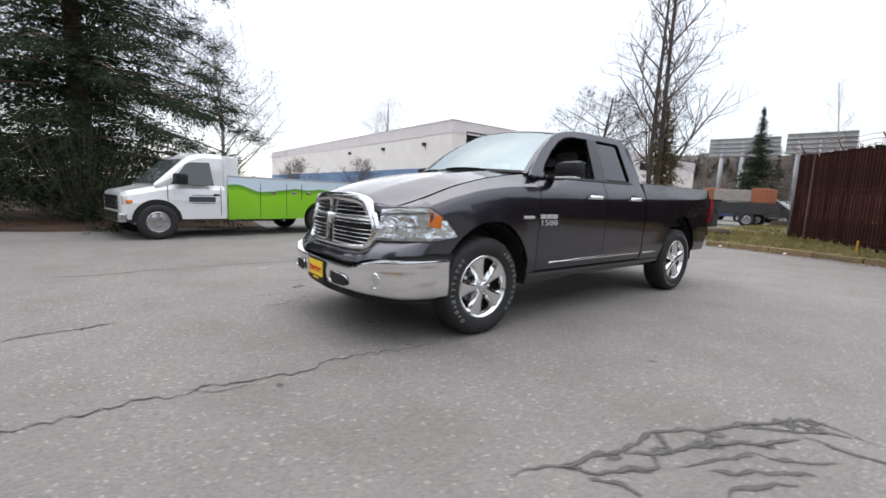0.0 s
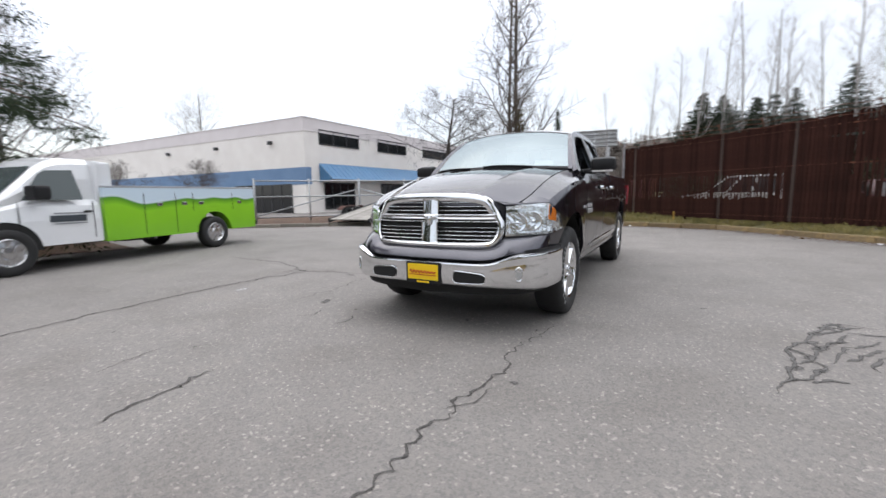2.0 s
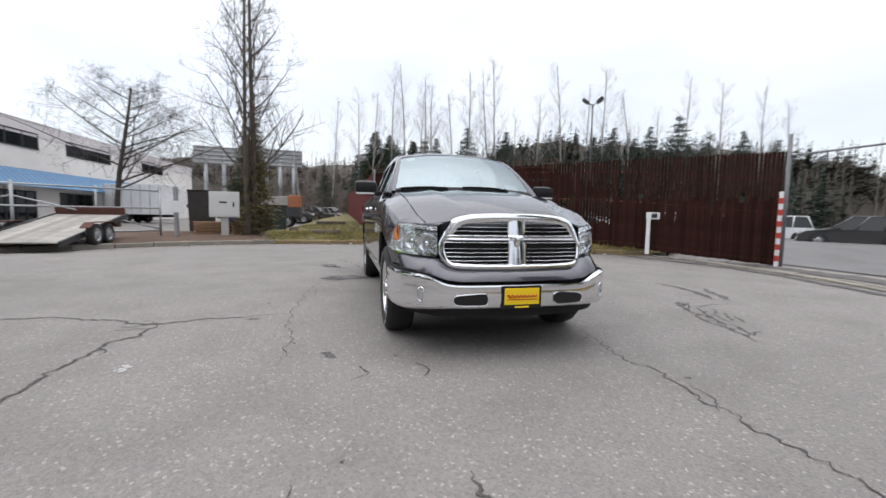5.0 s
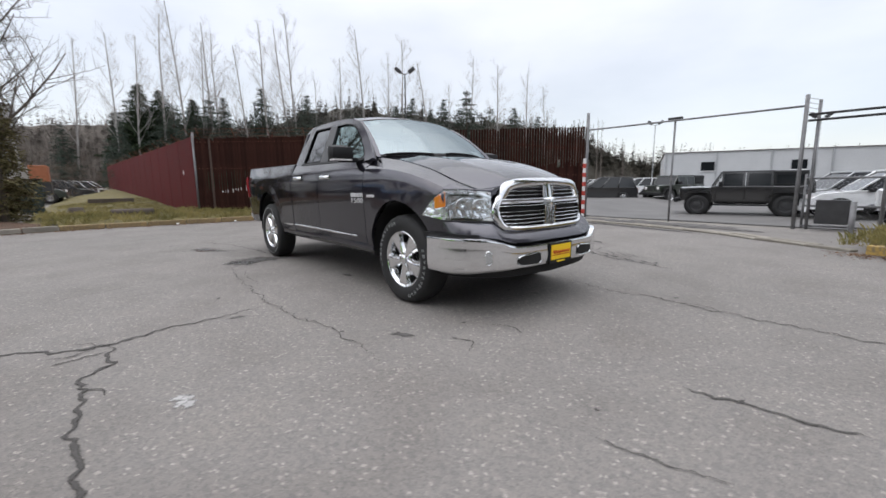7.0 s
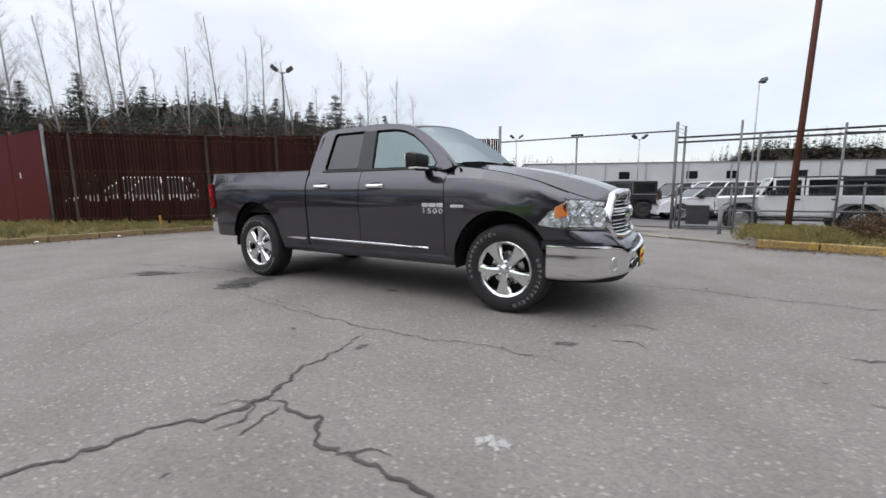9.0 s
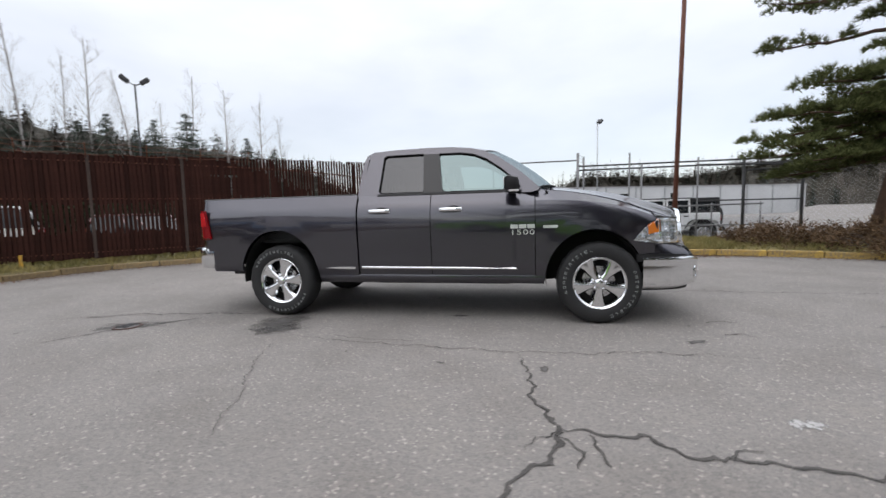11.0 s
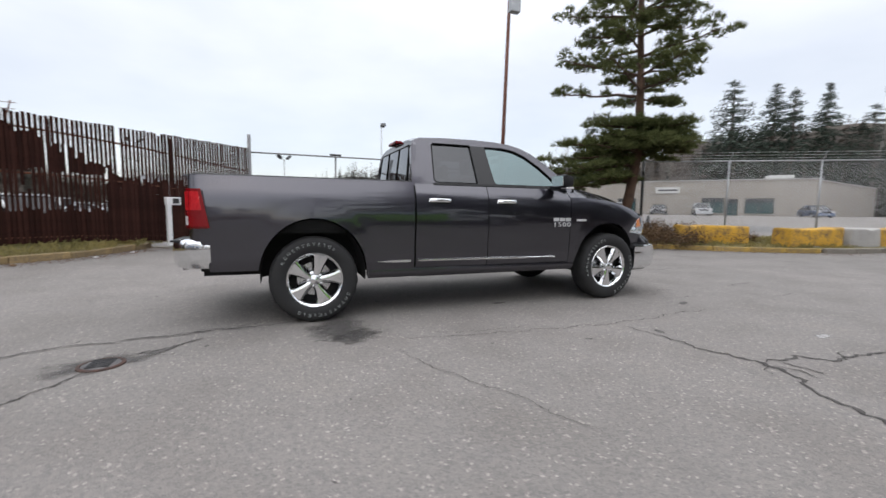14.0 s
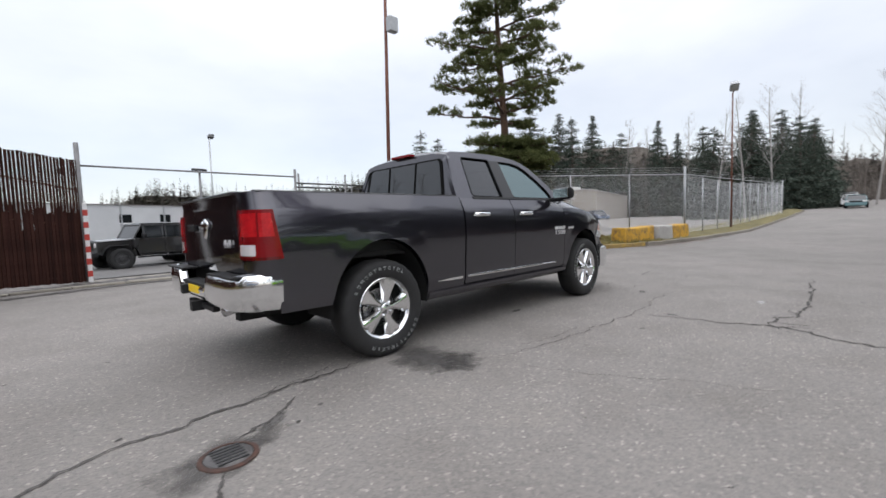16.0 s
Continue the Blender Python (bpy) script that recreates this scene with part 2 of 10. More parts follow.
def foliage_material(name, dark, light, through=0.0):
    m, nt, p = node_mat(name)
    n, l = nt.nodes, nt.links
    g = n.new("ShaderNodeNewGeometry")
    r = n.new("ShaderNodeValToRGB")
    r.color_ramp.elements[0].color, r.color_ramp.elements[1].color = (*dark, 1), (*light, 1)
    l.new(g.outputs["Random Per Island"], r.inputs["Fac"])
    l.new(r.outputs["Color"], p.inputs["Base Color"])
    p.inputs["Roughness"].default_value = 0.85
    p.inputs["Specular IOR Level"].default_value = 0.2
    if through:
        # thin needles let some of the light pass
        tl, mx = n.new("ShaderNodeBsdfTranslucent"), n.new("ShaderNodeMixShader")
        mx.inputs["Fac"].default_value = through
        l.new(r.outputs["Color"], tl.inputs["Color"])
        l.new(p.outputs[0], mx.inputs[1])
        l.new(tl.outputs[0], mx.inputs[2])
        l.new(mx.outputs[0], n["Material Output"].inputs["Surface"])
    return m


FIR_DARK = foliage_material("dark_fir_needles", (0.010, 0.018, 0.009), (0.035, 0.052, 0.024))
HILLSIDE = surface("wooded_slope", (0.042, 0.041, 0.034), (0.108, 0.096, 0.079), 0.95, scale=0.16, fine=1.3, bump=0.2, bump_dist=0.2)
# paler than FIR_DARK: distance haze is put into the needle colour
FIR_FAR = foliage_material("hazed_fir_needles", (0.026, 0.037, 0.030), (0.085, 0.105, 0.082))
PINE_GREEN = foliage_material("pine_needles", (0.050, 0.064, 0.022), (0.170, 0.185, 0.075), 0.4)
THICKET = foliage_material("brown_thicket_twigs", (0.060, 0.045, 0.034), (0.150, 0.118, 0.092))
IVY = foliage_material("brown_olive_ivy", (0.055, 0.052, 0.022), (0.165, 0.138, 0.070))
SHRUB = foliage_material("brown_scrub", (0.05, 0.03, 0.015), (0.16, 0.10, 0.055))
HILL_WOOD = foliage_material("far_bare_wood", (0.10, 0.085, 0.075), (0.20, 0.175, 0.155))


# ---- mesh helpers ----
def part(name, bm, material, parent=None, label="", smooth=False):
    me = bpy.data.meshes.new(name)
    if smooth:
        for e in bm.edges:
            if len(e.link_faces) == 2 and e.calc_face_angle(0.0) > 0.6:
                e.smooth = False
    bm.to_mesh(me)
    bm.free()
    me.materials.append(material)
    if smooth:
        me.polygons.foreach_set("use_smooth", [True] * len(me.polygons))
    ob = new(name, me)
    if parent is not None:
        ob.parent = parent
    if label:
        ob["label"] = label
    return ob


def raw(name, verts, faces, material, parent=None, label="", smooth=False):
    me = bpy.data.meshes.new(name)
    me.from_pydata(verts, [], faces)
    me.materials.append(material)
    if smooth:
        me.polygons.foreach_set("use_smooth", [True] * len(me.polygons))
    ob = new(name, me)
    if parent is not None:
        ob.parent = parent
    if label:
        ob["label"] = label
    return ob


def thing(name, at, label, category, group="", kind=""):
    ob = new(name)
    ob.empty_display_size = 0.2
    ob.matrix_basis = at
    return tagged(ob, label, category, group, kind)


def box(bm, x0, x1, y0, y1, z0, z1, bevel=0.0, m=None):
    made = bmesh.ops.create_cube(bm, size=1.0)["verts"]
    for v in made:
        v.co = Vector(((x0 + x1) / 2 + v.co.x * (x1 - x0), (y0 + y1) / 2 + v.co.y * (y1 - y0), (z0 + z1) / 2 + v.co.z * (z1 - z0)))
    if m is not None:
        for v in made:
            v.co = m @ v.co
    if bevel:
        edges = list({e for v in made for e in v.link_edges})
        bmesh.ops.bevel(bm, geom=edges, offset=bevel, segments=2, affect="EDGES", profile=0.6)
    return bm


def frame_of(d):
    d = Vector(d).normalized()
    up = Vector((0, 0, 1)) if abs(d.z) < 0.95 else Vector((1, 0, 0))
    a = d.cross(up).normalized()
    return a, d.cross(a).normalized()


def tube_data(verts, faces, pts, radii, n=6, caps=True):
    """Adds a tapering tube along pts to the lists verts and faces."""
    start = len(verts)
    k = len(pts)
    for i, p in enumerate(pts):
        p = Vector(p)
        d = Vector(pts[min(i + 1, k - 1)]) - Vector(pts[max(i - 1, 0)])
        a, b = frame_of(d)
        r = radii[i] if hasattr(radii, "__len__") else radii
        for j in range(n):
            t = 2 * math.pi * j / n
            verts.append(tuple(p + a * (r * math.cos(t)) + b * (r * math.sin(t))))
    for i in range(k - 1):
        for j in range(n):
            q = start + i * n
            faces.append((q + j, q + (j + 1) % n, q + n + (j + 1) % n, q + n + j))
    if caps:
        faces.append(tuple(start + j for j in range(n))[::-1])
        faces.append(tuple(start + (k - 1) * n + j for j in range(n)))


def tube(name, pts, r, material, parent=None, label="", n=8, smooth=True):
    v, f = [], []
    tube_data(v, f, pts, r, n)
    return raw(name, v, f, material, parent, label, smooth)


def sheet(bm, f, us, vs):
    """A grid of points f(u, v), joined to quads. Returns the rows of its corners."""
    rows = [[bm.verts.new(f(u, v)) for v in vs] for u in us]
    for a, b in zip(rows, rows[1:]):
        for i in range(len(vs) - 1):
            q = (a[i], a[i + 1], b[i + 1], b[i])
            if (q[0].co - q[1].co).length + (q[2].co - q[3].co).length > 1e-7:
                bm.faces.new(q)
    return rows


def shell(bm, thickness):
    """Gives the open sheet in bm a thickness, inwards from its normals."""
    bmesh.ops.recalc_face_normals(bm, faces=bm.faces)
    bmesh.ops.solidify(bm, geom=list(bm.faces), thickness=thickness)


def lathe(bm, profile, n=40, m=None):
    """Turns a profile of (radius, along) round the y axis."""
    rings = []
    for r, y in profile:
        rings.append([bm.verts.new((r * math.cos(2 * math.pi * i / n), y, r * math.sin(2 * math.pi * i / n))) for i in range(n)])
    for a, b in zip(rings, rings[1:]):
        for i in range(n):
            bm.faces.new((a[i], a[(i + 1) % n], b[(i + 1) % n], b[i]))
    if m is not None:
        for ring in rings:
            for v in ring:
                v.co = m @ v.co
    return rings


def lerp(table, x):
    """Reads a table of (x, value) rows with straight lines between them."""
    return float(np.interp(x, [r[0] for r in table], [r[1] for r in table]))


def smooth_lerp(table, x):
    xs = [r[0] for r in table]
    if x <= xs[0]:
        return table[0][1]
    if x >= xs[-1]:
        return table[-1][1]
    i = max(j for j in range(len(xs)) if xs[j] <= x)
    def slope(j):
        if j == 0:
            return (table[1][1] - table[0][1]) / (xs[1] - xs[0])
        if j == len(xs) - 1:
            return (table[-1][1] - table[-2][1]) / (xs[-1] - xs[-2])
        return (table[j + 1][1] - table[j - 1][1]) / (xs[j + 1] - xs[j - 1])
    h = xs[i + 1] - xs[i]
    t = (x - xs[i]) / h
    a, b = table[i][1], table[i + 1][1]
    return (2 * t**3 - 3 * t**2 + 1) * a + (t**3 - 2 * t**2 + t) * h * slope(i) + (3 * t**2 - 2 * t**3) * b + (t**3 - t**2) * h * slope(i + 1)


def span(a, b, n):
    return [a + (b - a) * i / n for i in range(n + 1)]

# ---- ground ----
def dip(x, y):
    """The drive falls a little towards the gate and the lot behind it."""
    a = min(1.0, max(0.0, (y - 5.5) / 5.0)) * min(1.0, max(0.0, (x + 7.0) / 2.0))
    b = min(1.0, max(0.0, (11.0 + max(0.0, y - 12.0) * 3.0 - x) / 4.0))
    c = min(1.0, max(0.0, (y - 10.6) / 3.0))
    climb = 0.030 * min(85.0, max(0.0, x - 25.0)) * min(1.0, max(0.0, (7.0 - y) / 3.0))
    return climb - (0.12 * a * a * (3 - 2 * a) + 0.20 * c * c * (3 - 2 * c) * a) * b


def ground_sheet():
    near = [-30 + 1.0 * i for i in range(61)]
    far = [35, 45, 60, 80, 110, 160, 250, 400, 700, 1200, 2200]
    xs = [-v for v in reversed(far)] + near + far
    verts = [(x, y, dip(x, y) + 0.002 * noise.noise((x * 0.3, y * 0.3, 0)) * (abs(x) < 30 and abs(y) < 30)) for x in xs for y in xs]
    n = len(xs)
    faces = [(i * n + j, (i + 1) * n + j, (i + 1) * n + j + 1, i * n + j + 1) for i in range(n - 1) for j in range(n - 1)]
    return tagged(raw("ground", verts, faces, ASPHALT, smooth=True), "worn grey asphalt yard with cracks and pale chippings", "asphalt", kind="structure")


ground_sheet()


def resample(pts, step):
    out, carry = [Vector(pts[0])], 0.0
    pts = [Vector(p) for p in pts]
    for a, b in zip(pts, pts[1:]):
        d = (b - a).length
        s = step - carry
        while s < d:
            out.append(a.lerp(b, s / d))
            s += step
        carry = d - (s - step)
    out.append(pts[-1])
    return out


def curve_pts(pts, per=6):
    """A soft line through the corners given."""
    pts = [Vector(p) for p in pts]
    ext = [pts[0] * 2 - pts[1]] + pts + [pts[-1] * 2 - pts[-2]]
    out = []
    for i in range(1, len(ext) - 2):
        p0, p1, p2, p3 = ext[i - 1:i + 3]
        for k in range(per):
            t = k / per
            out.append(0.5 * ((2 * p1) + (p2 - p0) * t + (2 * p0 - 5 * p1 + 4 * p2 - p3) * t * t + (3 * p1 - p0 - 3 * p2 + p3) * t**3))
    out.append(pts[-1])
    return out


BACK_KERB = curve_pts([(-2.5, -15.5, 0), (-5.2, -11.6, 0), (-7.9, -7.9, 0), (-9.5, -5.2, 0), (-9.8, -3.0, 0), (-9.6, -0.8, 0), (-9.3, 1.2, 0), (-8.8, 2.8, 0), (-7.5, 4.1, 0), (-6.1, 5.3, 0), (-5.5, 6.8, 0), (-5.3, 8.4, 0)])
EAST_KERB = curve_pts([(4.40, 5.55, 0), (4.75, 5.40, 0), (5.3, 5.36, 0), (6.2, 5.12, 0), (8.2, 4.25, 0), (9.6, 3.15, 0), (11.5, 2.1, 0), (14.0, 1.45, 0), (21.0, 1.0, 0), (42.0, 1.0, 0), (90.0, 2.2, 0)])


def kerb_run(name, line, material, side, label, sunk=0.0):
    """A kerb of single stones along a line. side: +1 where its back lies to the left of the line."""
    kerb = thing(name, Matrix.Identity(4), label, "kerb", kind="structure")
    pts = resample(line, 0.95)
    stone = bmesh.new()
    box(stone, -0.465, 0.465, 0, 0.16, -0.08, 0.13, 0.02)
    me = bpy.data.meshes.new("kerb_stone")
    stone.to_mesh(me)
    stone.free()
    me.materials.append(material)
    for a, b in zip(pts, pts[1:]):
        d = b - a
        if d.length < 0.3:
            continue
        ob = new("kerb_stone", me)
        turn = Matrix.Rotation(math.atan2(d.y, d.x), 4, "Z")
        if side < 0:
            turn = turn @ Matrix.Translation((0, -0.16, 0))
        mid = (a + b) / 2
        ob.matrix_basis = Matrix.Translation((mid.x, mid.y, dip(mid.x, mid.y) - sunk + random.uniform(-0.012, 0.008))) @ turn @ Matrix.Rotation(random.uniform(-0.02, 0.02), 4, "X") @ Matrix.Diagonal((d.length / 0.95, 1, 1, 1))
        ob.parent = kerb
    return kerb


back_split = len(BACK_KERB) // 3
kerb_run("kerb_west", BACK_KERB[:back_split + 1], KERB, 1, "grey concrete kerb littered with leaves at the yard edge")
kerb_run("kerb_north", BACK_KERB[back_split:], KERB_FADED, 1, "worn yellow painted kerb along the brown slat fence")
kerb_run("kerb_east", EAST_KERB[:39], KERB_YELLOW, 1, "worn yellow painted kerb beside the concrete blocks")
kerb_run("kerb_road", EAST_KERB[38:57], KERB, 1, "grey concrete kerb under the road fence")


def bank(name, line, rows, material, label, category, out_of):
    """A raised strip behind a kerb. rows: (distance outwards from the line, height)."""
    verts, faces = [], []
    for p in line:
        d = (Vector((p.x, p.y)) - Vector(out_of)).normalized()
        for o, h in rows:
            x, y = p.x + d.x * o, p.y + d.y * o
            verts.append((x, y, h + dip(x, y) + 0.03 * noise.noise((x * 1.3, y * 1.3, 3))))
    k = len(rows)
    for i in range(len(line) - 1):
        for j in range(k - 1):
            faces.append((i * k + j, (i + 1) * k + j, (i + 1) * k + j + 1, i * k + j + 1))
    return tagged(raw(name, verts, faces, material, smooth=True), label, category, kind="structure")


bank("verge_west", BACK_KERB[:back_split + 1], [(0.1, 0.09), (0.7, 0.12), (1.6, 0.13), (3.5, 0.12), (9.0, 0.08), (9.3, -0.1)], LITTER, "brown leaf litter strip behind the kerb", "verge", (1.0, 0.0))
bank("verge_north", BACK_KERB[back_split:], [(0.1, 0.09), (0.6, 0.16), (1.4, 0.25), (2.2, 0.28), (4.0, 0.26), (8.0, 0.22), (14.0, 0.15), (14.5, -0.3)], GRASS_SOIL, "patchy winter grass verge below the fence", "verge", (1.0, -3.0))


def lawn_z(x, y):
    """The lawn beside the panel fence rises gently westwards."""
    d = max(0.0, -11.5 - x)
    k = lerp([(-4.3, 0.1), (-3.4, 0.5), (-1.6, 1.0)], y)
    return 0.09 + k * lerp([(0, 0.0), (3, 0.08), (12, 0.36), (30, 0.75), (43, 1.0)], d) + 0.03 * noise.noise((x * 0.6, y * 0.6, 4.0))


bm = bmesh.new()
sheet(bm, lambda u, v: (u, v, lawn_z(u, v) if v > -4.4 else -0.05), [-11.5 - 42.5 * (i / 50) ** 1.5 for i in range(51)], [-4.9, -4.3, -3.8, -3.4, -3.0, -2.6, -2.2, -1.8, -1.4, -1.0, -0.6, -0.2, 0.3])
tagged(part("verge_lawn", bm, GRASS_SOIL, smooth=True), "rising patchy lawn beside the red panel fence", "lawn", kind="structure")
bank("verge_east", EAST_KERB[:57], [(0.1, 0.09), (0.6, 0.14), (1.5, 0.20), (3.0, 0.22), (4.2, 0.2), (4.6, -0.3)], GRASS_SOIL, "grass and leaf bed behind the yellow kerb", "verge", (0.0, -26.0))
bm = bmesh.new()
sheet(bm, lambda u, v: (u, v + 0.5 * noise.noise((u * 0.7, 0, 0)), 0.02 + 0.10 * min(1, max(0, (-9.6 - v) / 1.5)) + 0.05 * noise.noise((u, v, 1))), span(0.8, 26, 40), span(-9.4, -24, 18))
tagged(part("litter_bed", bm, LITTER, smooth=True), "brown needle and leaf litter under the firs", "leaf litter", kind="structure")

# the lot rises gently towards the tan building
bm = bmesh.new()
sheet(bm, lambda a, d: (-2.6 + d * math.cos(radians(a)), -4.9 + d * math.sin(radians(a)), lerp([(32, -0.36), (38, -0.2), (62, 0.62), (100, 0.66)], d)), span(17, 58, 30), [32, 34, 38, 44, 50, 56, 62, 80, 104])
tagged(part("lot_slope", bm, ASPHALT, smooth=True), "grey asphalt lot rising towards the tan building", "asphalt lot", kind="structure")

# ---- grass tufts along the fence ----
def tufts(name, spots, height, material, label):
    verts, faces = [], []
    for x, y, z, s in spots:
        for _ in range(7):
            a = random.uniform(0, 2 * math.pi)
            r = random.uniform(0, 0.10)
            px, py = x + r * math.cos(a), y + r * math.sin(a)
            h = height * s * random.uniform(0.5, 1.2)
            lean = random.uniform(0.1, 0.8) * h
            w = 0.008
            dx, dy = math.cos(a), math.sin(a)
            q = len(verts)
            verts += [(px - dy * w, py + dx * w, z), (px + dy * w, py - dx * w, z), (px + dx * lean * 0.4, py + dy * lean * 0.4, z + h * 0.7), (px + dx * lean, py + dy * lean, z + h)]
            faces += [(q, q + 1, q + 2), (q, q + 2, q + 3)]
    return tagged(raw(name, verts, faces, material), label, "grass", kind="stuff")


spots = []
for p in BACK_KERB[back_split:]:
    d = (Vector((p.x, p.y)) - Vector((1.0, -3.0))).normalized()
    for _ in range(75):
        o = random.uniform(0.22, 3.0)
        t = Vector((-d.y, d.x)) * random.uniform(-0.35, 0.35)
        h = lerp([(0.1, 0.09), (0.6, 0.16), (1.4, 0.25), (2.2, 0.28), (4.0, 0.26)], o)
        spots.append((p.x + d.x * o + t.x, p.y + d.y * o + t.y, h + dip(p.x + d.x * o, p.y + d.y * o) - 0.02, random.uniform(0.4, 1.2)))
lawn_rng = random.Random(77)
for _ in range(2600):
    u, v = -11.8 - 13.0 * lawn_rng.random() ** 1.4, lawn_rng.uniform(-4.1, -0.3)
    spots.append((u, v, lawn_z(u, v) - 0.01, lawn_rng.uniform(0.25, 0.6)))
tufts("grass_tufts", spots, 0.16, BLADE, "straw and green grass tufts along the fence verge")
spots = []
for p in EAST_KERB[:42]:
    for _ in range(60):
        o = random.uniform(0.25, 3.0)
        x, y = p.x + random.uniform(-0.4, 0.4) + o * 0.15, p.y + o
        spots.append((x, y, lerp([(0.1, 0.09), (0.6, 0.14), (1.5, 0.20), (3.0, 0.22)], o) + dip(x, y) - 0.02, random.uniform(0.4, 1.2)))
tufts("grass_tufts", spots, 0.14, BLADE, "dry grass tufts behind the yellow kerb")

# ---- cracks and stains in the asphalt ----
LAYER = itertools.count()


def rim_values(ob, values):
    ob.data.attributes.new("rim", "FLOAT", "POINT").data.foreach_set("value", values)


def crack(name, pts, width, material=CRACK, wander=0.05, label="", z=0.004):
    """A ragged ribbon along a line of a few corners."""
    line = []
    pts = [Vector((x, y, 0)) for x, y in pts]
    for a, b in zip(pts, pts[1:]):
        k = max(2, int((b - a).length / 0.03))
        for i in range(k):
            line.append(a.lerp(b, i / k))
    line.append(pts[-1])
    verts, faces = [], []
    ph = random.uniform(0, 100)
    width *= 0.68
    z += 0.0004 * (next(LAYER) % 12)
    for i, p in enumerate(line):
        d = line[min(i + 1, len(line) - 1)] - line[max(i - 1, 0)]
        s = Vector((-d.y, d.x, 0)).normalized()
        c = p + s * wander * (0.75 * noise.noise((i * 0.13, ph, 0)) + 0.55 * noise.noise((i * 0.45, ph, 5)) + 0.30 * noise.noise((i * 1.3, ph, 7)))
        fade = min(1.0, 6.0 * min(i + 0.3, len(line) - i) / len(line))
        w = width * fade * (0.45 + 1.3 * abs(noise.noise((i * 0.35, ph, 9))))
        for e in (1, 0, -1):
            q = c + s * w * e * 2.0
            verts.append((q.x, q.y, z + dip(q.x, q.y)))
    for i in range(len(line) - 1):
        for e in (0, 1):
            q = 3 * i + e
            faces.append((q, q + 1, q + 4, q + 3))
    ob = raw(name, verts, faces, material)
    rim_values(ob, [1.0 if i % 3 == 1 else 0.0 for i in range(len(verts))])
    return tagged(ob, label or "dark crack in the worn asphalt", "crack", kind="structure")


crack("asphalt_crack", [(6.4, 0.85), (4.66, 0.81), (4.0, 0.82), (3.4, 0.87), (2.86, 0.88), (2.1, 1.0)], 0.013, wander=0.09)
crack("asphalt_crack", [(3.95, 0.80), (3.8, 0.93), (3.6, 0.90)], 0.008, wander=0.05)
crack("asphalt_crack", [(0.97, -1.95), (1.08, -2.3), (1.14, -2.8), (1.28, -3.12), (1.18, -3.43), (1.02, -3.66), (0.85, -4.15), (0.7, -6.0)], 0.026, wander=0.08)
crack("asphalt_crack", [(1.02, -3.42), (1.26, -3.16), (1.49, -3.2), (1.68, -3.13), (1.84, -3.33), (2.16, -3.34), (2.9, -3.32), (3.6, -3.3), (5.2, -3.2)], 0.022, wander=0.07)
crack("asphalt_crack", [(1.40, -3.18), (1.42, -3.32), (1.47, -3.46)], 0.016, wander=0.04)
for a in ([(1.2, -3.2), (1.34, -3.36), (1.30, -3.5)], [(2.02, -3.34), (2.08, -3.25), (2.18, -3.22)]):
    crack("asphalt_crack", a, 0.010, wander=0.05)
crack("asphalt_crack", [(-1.35, -1.70), (-0.36, -1.86), (0.24, -1.9), (0.97, -1.95), (1.62, -1.9), (2.02, -1.82), (2.41, -1.83), (2.9, -1.9)], 0.009, wander=0.07)
crack("asphalt_crack", [(-0.9, -1.62), (-0.5, -1.75), (0.1, -1.74)], 0.006, wander=0.05)
crack("asphalt_crack", [(-1.33, -1.86), (-1.06, -2.56), (-0.77, -3.07), (-0.6, -3.6)], 0.005, wander=0.06)
crack("asphalt_crack", [(-4.6, -1.5), (-3.68, -1.12), (-3.18, -1.07), (-2.6, -0.98), (-2.24, -0.95), (-1.9, -0.9)], 0.020, wander=0.07)
crack("asphalt_crack", [(-3.0, -1.02), (-2.6, -0.95), (-2.2, -0.8)], 0.008, wander=0.06)
crack("asphalt_crack", [(-3.6, -2.3), (-3.42, -1.95), (-3.32, -1.76)], 0.014, wander=0.03)
crack("asphalt_crack", [(-3.2, -1.5), (-2.99, -1.42), (-2.7, -1.2)], 0.02, wander=0.05)
crack("asphalt_crack", [(4.9, -0.70), (4.63, -0.76), (4.35, -0.85), (4.2, -0.81)], 0.016, wander=0.06)
crack("asphalt_crack", [(4.12, -1.59), (4.34, -1.58), (4.6, -1.5)], 0.008, wander=0.05)
crack("asphalt_crack", [(3.1, -0.82), (2.95, -0.76), (2.8, -0.83)], 0.014, wander=0.06)
crack("asphalt_crack", [(3.05, -1.35), (2.95, -1.2), (2.8, -1.28)], 0.011, wander=0.06)
